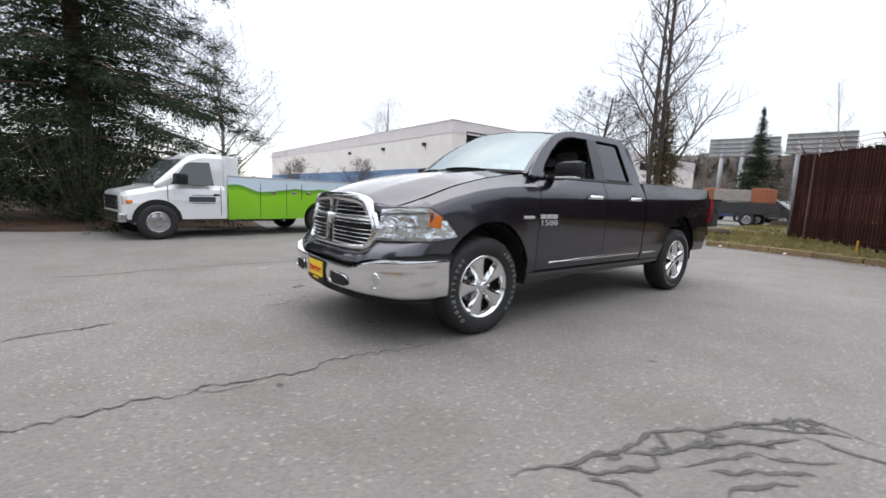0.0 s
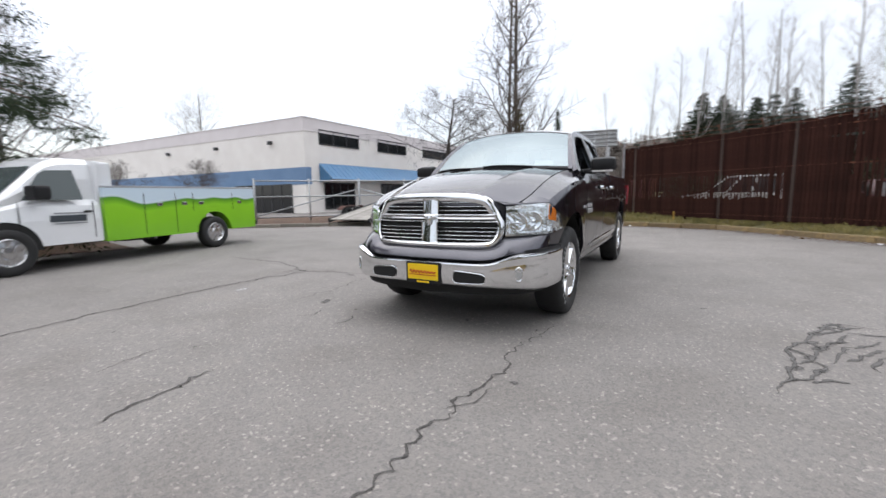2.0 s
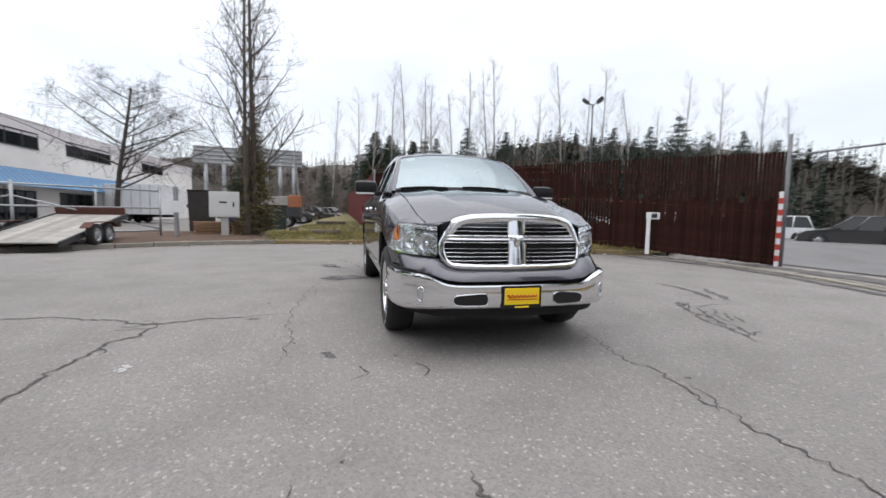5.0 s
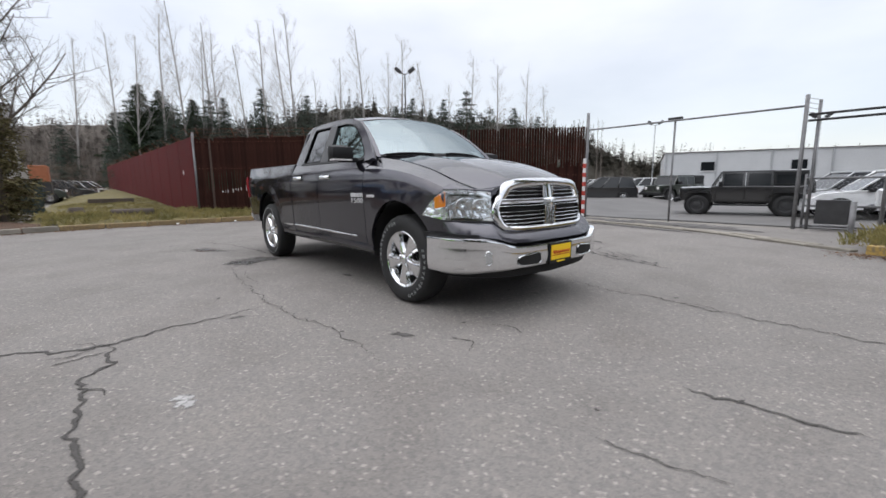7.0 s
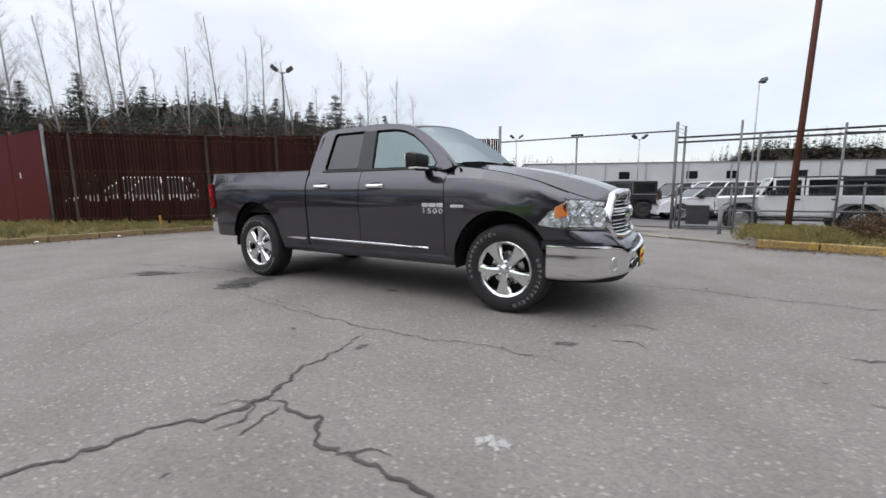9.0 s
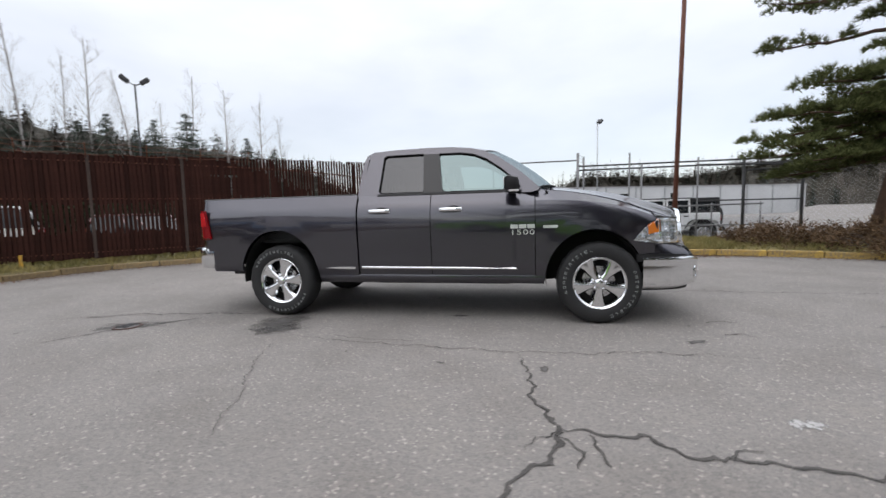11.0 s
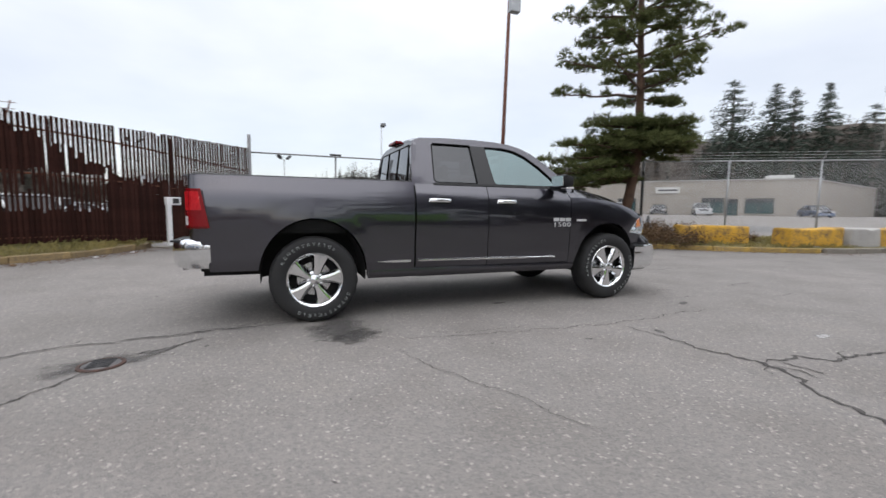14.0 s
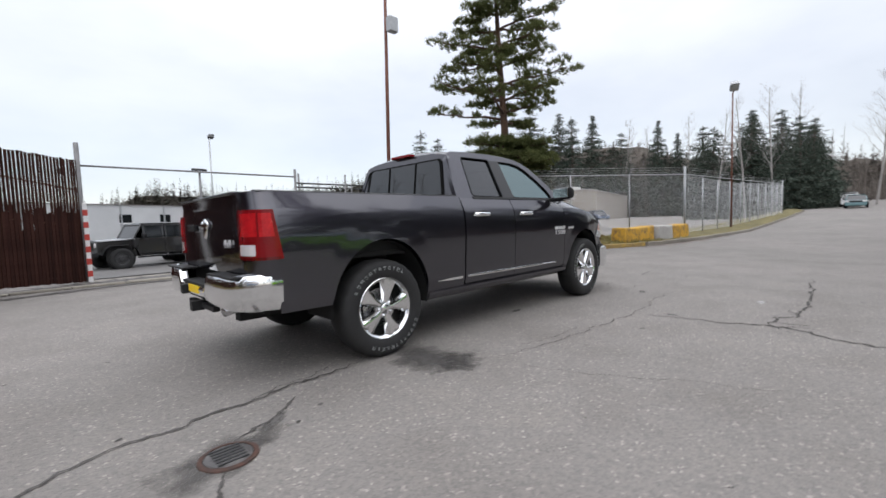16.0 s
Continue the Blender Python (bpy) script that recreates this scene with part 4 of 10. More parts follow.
def twin_lamp(x, y, z0, z, turn, material=GALV, heads=2, r=0.07):
    lp = thing("street_lamp", pose(x, y, z0, 0, 0, turn), "tall steel yard lamp with %s flood head%s" % ("twin" if heads == 2 else "one", "s" if heads == 2 else ""), "street lamp", "yard lamps")
    h = z - z0
    tube("pole", [(0, 0, 0), (0, 0, h - 0.3)], [r, r * 0.7], material, lp)
    for s in ((-1, 1) if heads == 2 else (1,)):
        tube("arm", [(0, 0, h - 0.4), (s * 0.36, 0, h - 0.2)], 0.03, material, lp)
        bm = bmesh.new()
        box(bm, -0.27, 0.27, -0.22, 0.22, -0.12, 0.12, 0.06, pose(s * 0.52, 0, h - 0.06, 0, -38 * s, 0))
        part("lamp_head", bm, DARK_STEEL if material is not RED_POLE else GALV, lp)
    return lp


twin_lamp(-22.9, 17.0, 0, 9.9, 50, DARK_STEEL)
twin_lamp(7.05, 35.0, -0.2, 9.0, 60, GALV, 1)
twin_lamp(25.6, 2.0, 0.1, 8.3, 200, RED_POLE, 1, 0.05)
twin_lamp(-15.1, 44.0, -0.2, 7.3, 30, GALV)
twin_lamp(-1.6, 43.0, -0.2, 6.3, 30, GALV)


# ---- yellow concrete barrier blocks ----
def block(x, y, turn, material, label, length=1.55):
    b = thing("concrete_block", pose(x, y, 0.06, 0, 0, turn), label, "concrete block", "barrier blocks")
    bm = bmesh.new()
    box(bm, -length / 2, length / 2, -0.30, 0.30, 0, 0.62, 0.06)
    bmesh.ops.subdivide_edges(bm, edges=[e for e in bm.edges if e.calc_length() > 0.3], cuts=5, use_grid_fill=True)
    for v in bm.verts:
        if v.co.z > 0.4:
            v.co.z += 0.07 * noise.noise((v.co.x * 2.2, y, x))
        v.co += Vector((noise.noise(v.co * 3 + Vector((x, y, 0))), noise.noise(v.co * 3 + Vector((y, x, 5))), noise.noise(v.co * 3 + Vector((0, x, y)))) ) * 0.02
    part("body", bm, material, b)
    bm = bmesh.new()
    box(bm, -0.12, 0.12, -0.305, 0.305, -0.02, 0.1, 0.02)
    part("forklift_slot", bm, CONCRETE, b)
    return b


block(10.35, 4.0, -30, YELLOW_BLOCK, "chipped yellow painted concrete block on the kerb bed", 1.95)
block(12.6, 2.58, -12, YELLOW_BLOCK, "yellow painted concrete block with dark stained corners", 1.85)
block(14.2, 2.2, -5, CONCRETE, "bare grey concrete block beside yellow ones", 1.25)
block(15.75, 2.12, -4, YELLOW_BLOCK, "yellow painted concrete block at the end of the row", 1.75)

# ---- the two-storey office building ----
BX, BY, BH = -15.5, -21.1, 6.65
office = thing("office_building", Matrix.Identity(4), "cream two-storey flat-roofed commercial building with blue band and awning", "building")
bm = bmesh.new()
box(bm, BX - 42, BX, BY - 45, BY, -0.2, BH - 0.9)
part("wall", bm, STUCCO, office)
bm = bmesh.new()
box(bm, BX - 42.03, BX + 0.03, BY - 45.03, BY + 0.03, BH - 0.9, BH)
part("parapet", bm, PARAPET, office, "mauve grey parapet band")
bm = bmesh.new()
box(bm, BX - 42.06, BX + 0.06, BY - 45.06, BY + 0.06, BH, BH + 0.06)
part("coping", bm, PARAPET, office)
bm = bmesh.new()
box(bm, BX - 0.5, BX + 0.025, BY - 45, BY + 0.025, 2.05, 3.25)
part("blue_band", bm, BLUE_BAND, office, "faded blue painted band")


def office_window(x0, x1, z0, z1, lights):
    bm = bmesh.new()
    box(bm, x0, x1, BY - 0.02, BY + 0.012, z0, z1)
    w = part("window", bm, DARK_GLASS, office)
    for k in range(lights + 1):
        x = x0 + (x1 - x0) * k / lights
        bm = bmesh.new()
        box(bm, x - 0.035, x + 0.035, BY - 0.01, BY + 0.05, z0, z1)
        part("mullion", bm, DARK_STEEL, w)
    for z in (z0, z1):
        bm = bmesh.new()
        box(bm, x0 - 0.04, x1 + 0.04, BY - 0.01, BY + 0.06, z - 0.04, z + 0.04)
        part("window_frame", bm, DARK_STEEL, w)


for x0, x1 in ((-21.2, -16.9), (-28.0, -23.7), (-37.0, -31.0), (-48.0, -43.0)):
    office_window(x0, x1, 4.95, 5.95, 3)
for x0, x1 in ((-20.5, -17.2), (-27.5, -24.0), (-34.0, -30.0), (-41.0, -37.0)):
    office_window(x0, x1, 0.25, 2.15, 4)
for k in range(60):
    x1, x0 = -16.8 - 0.52 * k, -16.8 - 0.52 * (k + 1) + 0.02
    bm = bmesh.new()
    sheet(bm, lambda u, v: (x0 + (x1 - x0) * u, BY + 0.02 + 1.25 * v, 3.55 - 1.15 * v + (0.03 if u in (0, 1) else 0)), [0, 0.06, 0.94, 1], [0, 1])
    shell(bm, 0.02)
    part("awning_panel", bm, AWNING, office)
bm = bmesh.new()
bm.faces.new([bm.verts.new(p) for p in ((-16.8, BY + 0.02, 3.55), (-16.8, BY + 1.27, 2.4), (-16.8, BY + 0.02, 2.2))])
shell(bm, 0.02)
part("awning_end", bm, AWNING, office)
bm = bmesh.new()
box(bm, BX - 0.05, BX + 0.03, -29.0, -22.6, 0.0, 2.1)
part("garage_door", bm, DARK_GLASS, office, "dark glazed ground floor front")
for k in range(7):
    bm = bmesh.new()
    y = -29.0 + 6.4 * k / 6
    box(bm, BX - 0.02, BX + 0.06, y - 0.05, y + 0.05, 0.0, 2.1)
    part("mullion", bm, DARK_STEEL, office)
for y in (-24.5, -31.0, -38.0):
    bm = bmesh.new()
    box(bm, BX, BX + 0.25, y - 0.15, y + 0.15, 5.0, 5.25, 0.03)
    part("wall_lamp", bm, DARK_STEEL, office)

# ---- the pickup truck ----
def paint_material(name, colour, metal=0.75, rough=0.34):
    m, nt, p = node_mat(name)
    n, l = nt.nodes, nt.links
    tc = n.new("ShaderNodeTexCoord")
    flake = n.new("ShaderNodeTexVoronoi")
    flake.inputs["Scale"].default_value = 900.0
    l.new(tc.outputs["Object"], flake.inputs["Vector"])
    dust = n.new("ShaderNodeTexNoise")
    dust.inputs["Scale"].default_value, dust.inputs["Detail"].default_value = 3.0, 6.0
    l.new(tc.outputs["Object"], dust.inputs["Vector"])
    mr = n.new("ShaderNodeMapRange")
    mr.inputs["To Min"].default_value, mr.inputs["To Max"].default_value = rough - 0.05, rough + 0.08
    l.new(dust.outputs["Fac"], mr.inputs["Value"])
    l.new(mr.outputs["Result"], p.inputs["Roughness"])
    hsv = n.new("ShaderNodeHueSaturation")
    hsv.inputs["Color"].default_value = (*colour, 1)
    sep = n.new("ShaderNodeSeparateColor")
    l.new(flake.outputs["Color"], sep.inputs[0])
    mv = n.new("ShaderNodeMapRange")
    mv.inputs["To Min"].default_value, mv.inputs["To Max"].default_value = 0.8, 1.25
    l.new(sep.outputs[0], mv.inputs["Value"])
    l.new(mv.outputs["Result"], hsv.inputs["Value"])
    l.new(hsv.outputs["Color"], p.inputs["Base Color"])
    p.inputs["Metallic"].default_value = metal
    if metal:
        p.inputs["Specular Tint"].default_value = (0.20, 0.20, 0.24, 1)
    p.inputs["Coat Weight"].default_value, p.inputs["Coat Roughness"].default_value = 1.0, 0.06
    p.inputs["Coat IOR"].default_value = 1.72
    return m


PAINT = paint_material("granite_grey_metallic", (0.046, 0.044, 0.056), 0.9, 0.30)
CHROME = surface("chrome", (0.76, 0.77, 0.78), (0.85, 0.86, 0.87), 0.10, metal=1.0, scale=4, fine=40, bump=0, rough_var=0.03)
BADGE = surface("bright_badge", (0.62, 0.62, 0.63), (0.74, 0.74, 0.75), 0.22, metal=0.35, scale=4, fine=40, bump=0)
CHROME_DULL = surface("satin_chrome", (0.50, 0.50, 0.51), (0.60, 0.60, 0.61), 0.22, metal=1.0, scale=4, fine=40, bump=0)
BLACK_TRIM = surface("black_plastic_trim", (0.010, 0.010, 0.011), (0.022, 0.022, 0.023), 0.55, scale=6, fine=120, bump=0.1, spec=0.22)
BLACK_SEAL = surface("black_window_seal", (0.004, 0.004, 0.004), (0.008, 0.008, 0.008), 0.7, scale=6, fine=60, bump=0, spec=0.08)
BLACK_GLOSS = plain("gloss_black_trim", (0.008, 0.008, 0.009), 0.30)
VOID = plain("black_underside", (0.008, 0.008, 0.008), 0.85)
RUBBER = surface("tyre_rubber", (0.010, 0.010, 0.011), (0.021, 0.021, 0.021), 0.78, scale=7, fine=90, bump=0.2)
TYRE_WHITE = surface("tyre_white_letters", (0.20, 0.21, 0.21), (0.42, 0.43, 0.43), 0.7, scale=20, fine=120)
GLASS_CLEAR = pane("clear_car_glass", (0.10, 0.14, 0.14), 0.19, gloss=(0.76, 0.95, 0.96))
GLASS_WS = pane("windscreen_glass", (0.20, 0.25, 0.25), 0.30, gloss=(0.82, 0.94, 0.98), gloss_high=0.15)
GLASS_TINT = pane("privacy_glass", (0.02, 0.022, 0.025), 0.085)
GLASS_LENS = pane("clear_lens", (0.93, 0.95, 0.96), 0.03)
LAMP_RED = plain("red_lamp_plastic", (0.19, 0.003, 0.006), 0.22, coat=0.15)
LAMP_RED_CELL = surface("ribbed_red_lamp", (0.30, 0.003, 0.008), (0.60, 0.012, 0.016), 0.24, scale=14, fine=60, bump=0.6, coat=0.15)
LAMP_RED_DARK = plain("dark_red_lamp_plastic", (0.10, 0.002, 0.003), 0.10, coat=1.0)
LAMP_WHITE = plain("white_lamp_plastic", (0.62, 0.60, 0.60), 0.12, coat=1.0)
AMBER = plain("amber_lamp_plastic", (0.72, 0.20, 0.03), 0.12, coat=1.0)
REFLECTOR = surface("lamp_reflector", (0.86, 0.87, 0.88), (0.93, 0.93, 0.93), 0.16, metal=0.9, scale=14, fine=13, bump=0.8, bump_dist=0.03)
CLOTH = surface("grey_seat_cloth", (0.05, 0.05, 0.052), (0.10, 0.10, 0.10), 0.9, scale=8, fine=90)
PLATE_YELLOW = plain("yellow_plate", (0.86, 0.58, 0.01), 0.4)
PLATE_RED = plain("red_plate_ink", (0.45, 0.02, 0.01), 0.5)
PAPER = plain("white_paper", (0.8, 0.8, 0.8), 0.7)

truck = thing("pickup_truck", Matrix.Identity(4), "dark grey metallic four-door pickup truck with chrome bumpers and grille", "pickup truck")

SIDE = [(0.36, 0.922), (0.45, 0.948), (0.56, 0.976), (0.62, 0.986), (0.70, 0.986), (0.85, 0.996), (1.00, 1.004), (1.10, 1.003), (1.18, 0.996), (1.23, 0.986), (1.265, 0.972)]
ARCHES = ((1.735, 0.44, 0.485, 0.525), (-1.785, 0.46, 0.50, 0.55))


def flank(x, z, crease):
    zz = z if z < 1.0 else 1.0 + (z - 1.0) * 0.265 / max(0.03, crease - 1.0)
    w = smooth_lerp(SIDE, zz)
    if x > 1.7:
        w -= 0.085 * ((x - 1.7) / 0.65) ** 2
    if x < -2.3:
        w -= 0.02 * ((-2.3 - x) / 0.5) ** 2
    for cx, cz, rx, ry in ARCHES:
        r = math.hypot((x - cx) / rx, (z - cz) / ry)
        if r < 1.28 and z > 0.5:
            w += 0.008 * (1 - (r - 1.0) / 0.28) * min(1, (z - 0.5) / 0.15)
    return w


def hem(x, floor):
    """The lower edge of the body side, up and over the wheel arches."""
    z = floor
    for cx, cz, rx, ry in ARCHES:
        d = abs(x - cx) / rx
        if d < 1:
            z = max(z, cz + ry * math.sqrt(1 - d * d))
    return z


def side_panel(name, cols, floor, crease, top, label=""):
    """A body side panel on both flanks. cols: (x, inset); crease(x): shoulder height; top(x): (width, height) of the upper edge."""
    for s in (1, -1):
        bm = bmesh.new()
        rows = [i / 14 for i in range(15)] + [1.25, 1.5, 1.75, 2.0]

        def at(c, v):
            x, inset = c
            zc = crease(x)
            zb = min(hem(x, floor(x)), zc - 0.01)
            if v <= 1:
                z = zb + (zc - zb) * v
                return (x, s * (flank(x, z, zc) - inset), z)
            t = v - 1
            yt, zt = top(x)
            y0 = flank(x, zc, zc)
            return (x, s * (y0 + (yt - y0) * t - inset), zc + (zt - zc) * t)
        sheet(bm, at, cols, rows)
        # hem turned inwards, so that the arch lip has depth
        bmesh.ops.recalc_face_normals(bm, faces=bm.faces)
        up = sum((f.normal.y * s for f in bm.faces))
        if up < 0:
            bmesh.ops.reverse_faces(bm, faces=bm.faces)
        bmesh.ops.solidify(bm, geom=list(bm.faces), thickness=0.028)
        part(name, bm, PAINT, truck, label, smooth=True)


def cols_between(x0, x1, n, extra=()):
    xs = set(span(x0, x1, n))
    for cx, cz, rx, ry in ARCHES:
        for k in range(41):
            x = cx - rx * math.cos(math.pi * k / 40)
            if x0 < x < x1:
                xs.add(x)
        for x in (cx - rx - 0.004, cx + rx + 0.004):
            if x0 < x < x1:
                xs.add(x)
    out = [(x, 0.0) for x in sorted(xs)]
    return list(extra) + out


SEAM = [(1.0, 1.395), (1.2, 1.385), (1.587, 1.335), (1.974, 1.245), (2.30, 1.125), (2.49, 1.06)]
SEAM_Y = [(1.0, 0.82), (1.2, 0.815), (1.8, 0.79), (2.3, 0.75), (2.49, 0.71)]
CREASE = [(1.0, 1.268), (1.4, 1.265), (1.8, 1.225), (2.1, 1.155), (2.3, 1.085), (2.49, 1.03)]
bed_corner = [(-2.845, 0.21), (-2.843, 0.12), (-2.835, 0.075), (-2.815, 0.035), (-2.785, 0.012)]
side_panel("bed_side", cols_between(-2.74, -0.796, 30, bed_corner), lambda x: 0.80 if x < -2.69 else 0.525 if x < -1.8 else 0.43, lambda x: 1.27, lambda x: (0.922, 1.388))
side_panel("rear_door", cols_between(-0.776, 0.052, 10), lambda x: 0.50, lambda x: 1.268, lambda x: (0.915, 1.372))
side_panel("front_door", cols_between(0.060, 1.150, 14), lambda x: 0.50, lambda x: 1.268, lambda x: (0.915 - 0.10 * max(0, (x - 0.85) / 0.3) ** 2, 1.372 + 0.015 * max(0, (x - 0.9) / 0.25)))
side_panel("fender", cols_between(1.158, 2.33, 20), lambda x: 0.43, lambda x: smooth_lerp(CREASE, x), lambda x: (smooth_lerp(SEAM_Y, x), smooth_lerp(SEAM, x)))


def mirrored(name, build, material, parent=truck, label="", smooth=True):
    """Builds a part on both flanks; build(bm, s) with s = +1 on the left."""
    out = []
    for s in (1, -1):
        bm = bmesh.new()
        build(bm, s)
        bmesh.ops.recalc_face_normals(bm, faces=bm.faces)
        out.append(part(name, bm, material, parent, label, smooth))
    return out


mirrored("rocker_panel", lambda bm, s: (sheet(bm, lambda u, v: (u, s * (0.955 + 0.018 * math.sin(math.pi * v) - 0.03 * (1 - v)), 0.40 + 0.095 * v), span(-1.27, 1.24, 12), span(0, 1, 4)), shell(bm, 0.03)), PAINT)
mirrored("sill_trim", lambda bm, s: (sheet(bm, lambda u, v: (u, s * (flank(u, 0.575, 1.268) + 0.006 + 0.004 * math.sin(math.pi * v)), 0.578 - 0.012 * (u + 0.73) / 1.7 + (v - 0.5) * 0.024 * min(1, (0.97 - u) / 0.5)), span(-0.75, 0.96, 16), span(0, 1, 3)), shell(bm, 0.012)), CHROME, label="bright chrome sill strip")
mirrored("sill_trim", lambda bm, s: (sheet(bm, lambda u, v: (u, s * (flank(u, 0.575, 1.268) + 0.006), 0.572 + (v - 0.5) * 0.024 * min(1, (u + 1.20) / 0.2)), span(-1.195, -0.83, 8), span(0, 1, 3)), shell(bm, 0.012)), CHROME)

# dark inner body, wheel housings and chassis
for nm, b in (("bed_floor", (-2.78, -0.82, -0.86, 0.86, 0.86, 0.90)), ("cab_floor", (-0.74, 1.15, -0.93, 0.93, 0.46, 0.62)), ("engine_block", (1.2, 2.45, -0.60, 0.60, 0.55, 1.0)),
              ("radiator", (2.46, 2.52, -0.62, 0.62, 0.45, 1.02)), ("rear_crossmember", (-2.76, -2.70, -0.86, 0.86, 0.52, 0.855)), ("cab_back_wall", (-0.80, -0.77, -0.94, 0.94, 0.46, 1.34))):
    bm = bmesh.new()
    box(bm, *b)
    part(nm, bm, VOID, truck)
bm = bmesh.new()
for y in (-0.42, 0.42):
    box(bm, -2.8, 2.3, y - 0.05, y + 0.05, 0.42, 0.58)
for x in (-2.5, -0.9, 0.2, 2.1):
    box(bm, x - 0.05, x + 0.05, -0.42, 0.42, 0.44, 0.54)
box(bm, -0.7, 0.9, -0.75, -0.45, 0.36, 0.56, 0.03)
part("chassis", bm, VOID, truck)
tube("rear_axle", [(-1.785, -0.8, 0.41), (-1.785, 0.8, 0.41)], 0.055, VOID, truck)
tube("front_axle", [(1.785, -0.8, 0.41), (1.785, 0.8, 0.41)], 0.045, VOID, truck)
bm = bmesh.new()
bmesh.ops.create_uvsphere(bm, u_segments=16, v_segments=10, radius=0.17, matrix=pose(-1.785, 0.0, 0.40))
part("differential", bm, VOID, truck, smooth=True)
bm = bmesh.new()
lathe(bm, [(0.0, -0.1), (0.36, -0.1), (0.38, 0.0), (0.36, 0.1), (0.0, 0.1)], 28, pose(-2.42, 0.0, 0.56, 90, 0, 0))
part("spare_wheel", bm, RUBBER, truck, smooth=True)


def arch_liner(bm, s, cx, cz, rx, ry):
    sheet(bm, lambda a, v: (cx + (rx - 0.012) * math.cos(a), s * (0.52 + 0.44 * v), cz + (ry - 0.012) * math.sin(a)), span(-0.12, math.pi + 0.12, 22), [0, 0.5, 1])
    sheet(bm, lambda a, v: (cx + (rx - 0.012) * v * math.cos(a), s * 0.52, cz + (ry - 0.012) * v * math.sin(a)), span(-0.12, math.pi + 0.12, 22), [0.02, 1])


for cx, cz, rx, ry in ARCHES:
    mirrored("wheel_housing", lambda bm, s: arch_liner(bm, s, cx, cz, rx, ry), VOID)

# ---- bed ----
mirrored("bed_rail", lambda bm, s: (sheet(bm, lambda u, v: (u, s * (0.925 - 0.085 * v), 1.388 + 0.012 * math.sin(math.pi * v)), span(-2.80, -0.82, 10), span(0, 1, 4)), sheet(bm, lambda u, v: (u, s * 0.842, 1.388 - 0.5 * v), span(-2.80, -0.82, 4), [0, 1])), BLACK_TRIM)
bm = bmesh.new()
box(bm, -0.86, -0.83, -0.9, 0.9, 0.5, 1.37, 0.01)
part("bed_front", bm, PAINT, truck)
bm = bmesh.new()


def gate_x(z):
    return -2.852 - 0.014 * math.sin(math.pi * (z - 0.80) / 0.59) + (-0.03 * max(0, (z - 1.30) / 0.09) if z > 1.30 else 0)


sheet(bm, lambda y, z: (gate_x(z) + 0.012 * (abs(y) / 0.755) ** 4, y, z), span(-0.752, 0.752, 20), [0.80, 0.82, 0.9, 0.98, 1.0, 1.1, 1.2, 1.28, 1.31, 1.34, 1.37, 1.388])
shell(bm, 0.03)
tailgate = part("tailgate", bm, PAINT, truck, smooth=True)
bm = bmesh.new()
box(bm, -2.90, -2.80, -0.75, 0.75, 1.375, 1.395, 0.008)
part("top_cap", bm, PAINT, tailgate)
bm = bmesh.new()
bmesh.ops.create_uvsphere(bm, u_segments=14, v_segments=10, radius=1.0, matrix=Matrix.Translation((-2.872, 0.0, 1.14)) @ Matrix.Diagonal((0.018, 0.055, 0.085, 1)))
for s in (-1, 1):
    bmesh.ops.create_uvsphere(bm, u_segments=10, v_segments=8, radius=1.0, matrix=Matrix.Translation((-2.875, s * 0.06, 1.17)) @ Matrix.Diagonal((0.016, 0.035, 0.035, 1)))
part("emblem", bm, CHROME, tailgate, "chrome emblem", smooth=True)
bm = bmesh.new()
box(bm, -2.885, -2.862, 0.30, 0.50, 1.12, 1.18, 0.01)
part("tailgate_handle", bm, BLACK_TRIM, tailgate)


def letters(word, size, m, material, parent, depth=0.006, name="lettering"):
    cu = bpy.data.curves.new(name, "FONT")
    cu.body, cu.size, cu.extrude, cu.align_x, cu.align_y = word, size, depth, "CENTER", "CENTER"
    tmp = new(name, cu)
    dg = bpy.context.evaluated_depsgraph_get()
    me = bpy.data.meshes.new_from_object(tmp.evaluated_get(dg))
    bpy.data.objects.remove(tmp)
    me.materials.clear()
    me.materials.append(material)
    ob = new(name, me)
    ob.parent = parent
    ob.matrix_basis = m
    return ob


def spelled(word, size, m, material, parent):
    """One raised letter after the other, each a piece of its own."""
    for i, ch in enumerate(word):
        letters(ch, size, m @ Matrix.Translation(((i - (len(word) - 1) / 2) * size * 0.60, 0, 0)), material, parent, name="letter")


spelled("4x4", 0.085, pose(-2.872, -0.52, 1.02, 90, 0, -90), BADGE, tailgate)


def tail_lamp(bm, s, z0, z1, u0, u1, off):
    """A wrap-round lamp patch on the bed corner; u runs from the rear face round to the flank."""
    path = [(-2.852, 0.755), (-2.848, 0.86), (-2.838, 0.915), (-2.815, 0.955), (-2.78, 0.985), (-2.72, 0.997), (-2.66, 1.0)]
    k = [i / 6 for i in range(7)]

    def at(u, v):
        z = z0 + (z1 - z0) * v
        x = float(np.interp(u, k, [p[0] for p in path]))
        y = float(np.interp(u, k, [p[1] for p in path]))
        lean = 0.06 * max(0, u - 0.6) / 0.4
        n = Vector((-1, 0)) if u < 0.4 else Vector((-0.5, 0.86)) if u < 0.8 else Vector((0, 1))
        x -= lean * (z - 0.92) / 0.34
        return (x + n.x * off, s * (y + n.y * off), z)
    sheet(bm, at, span(u0, u1, 14), span(0, 1, 6))
    shell(bm, 0.02)


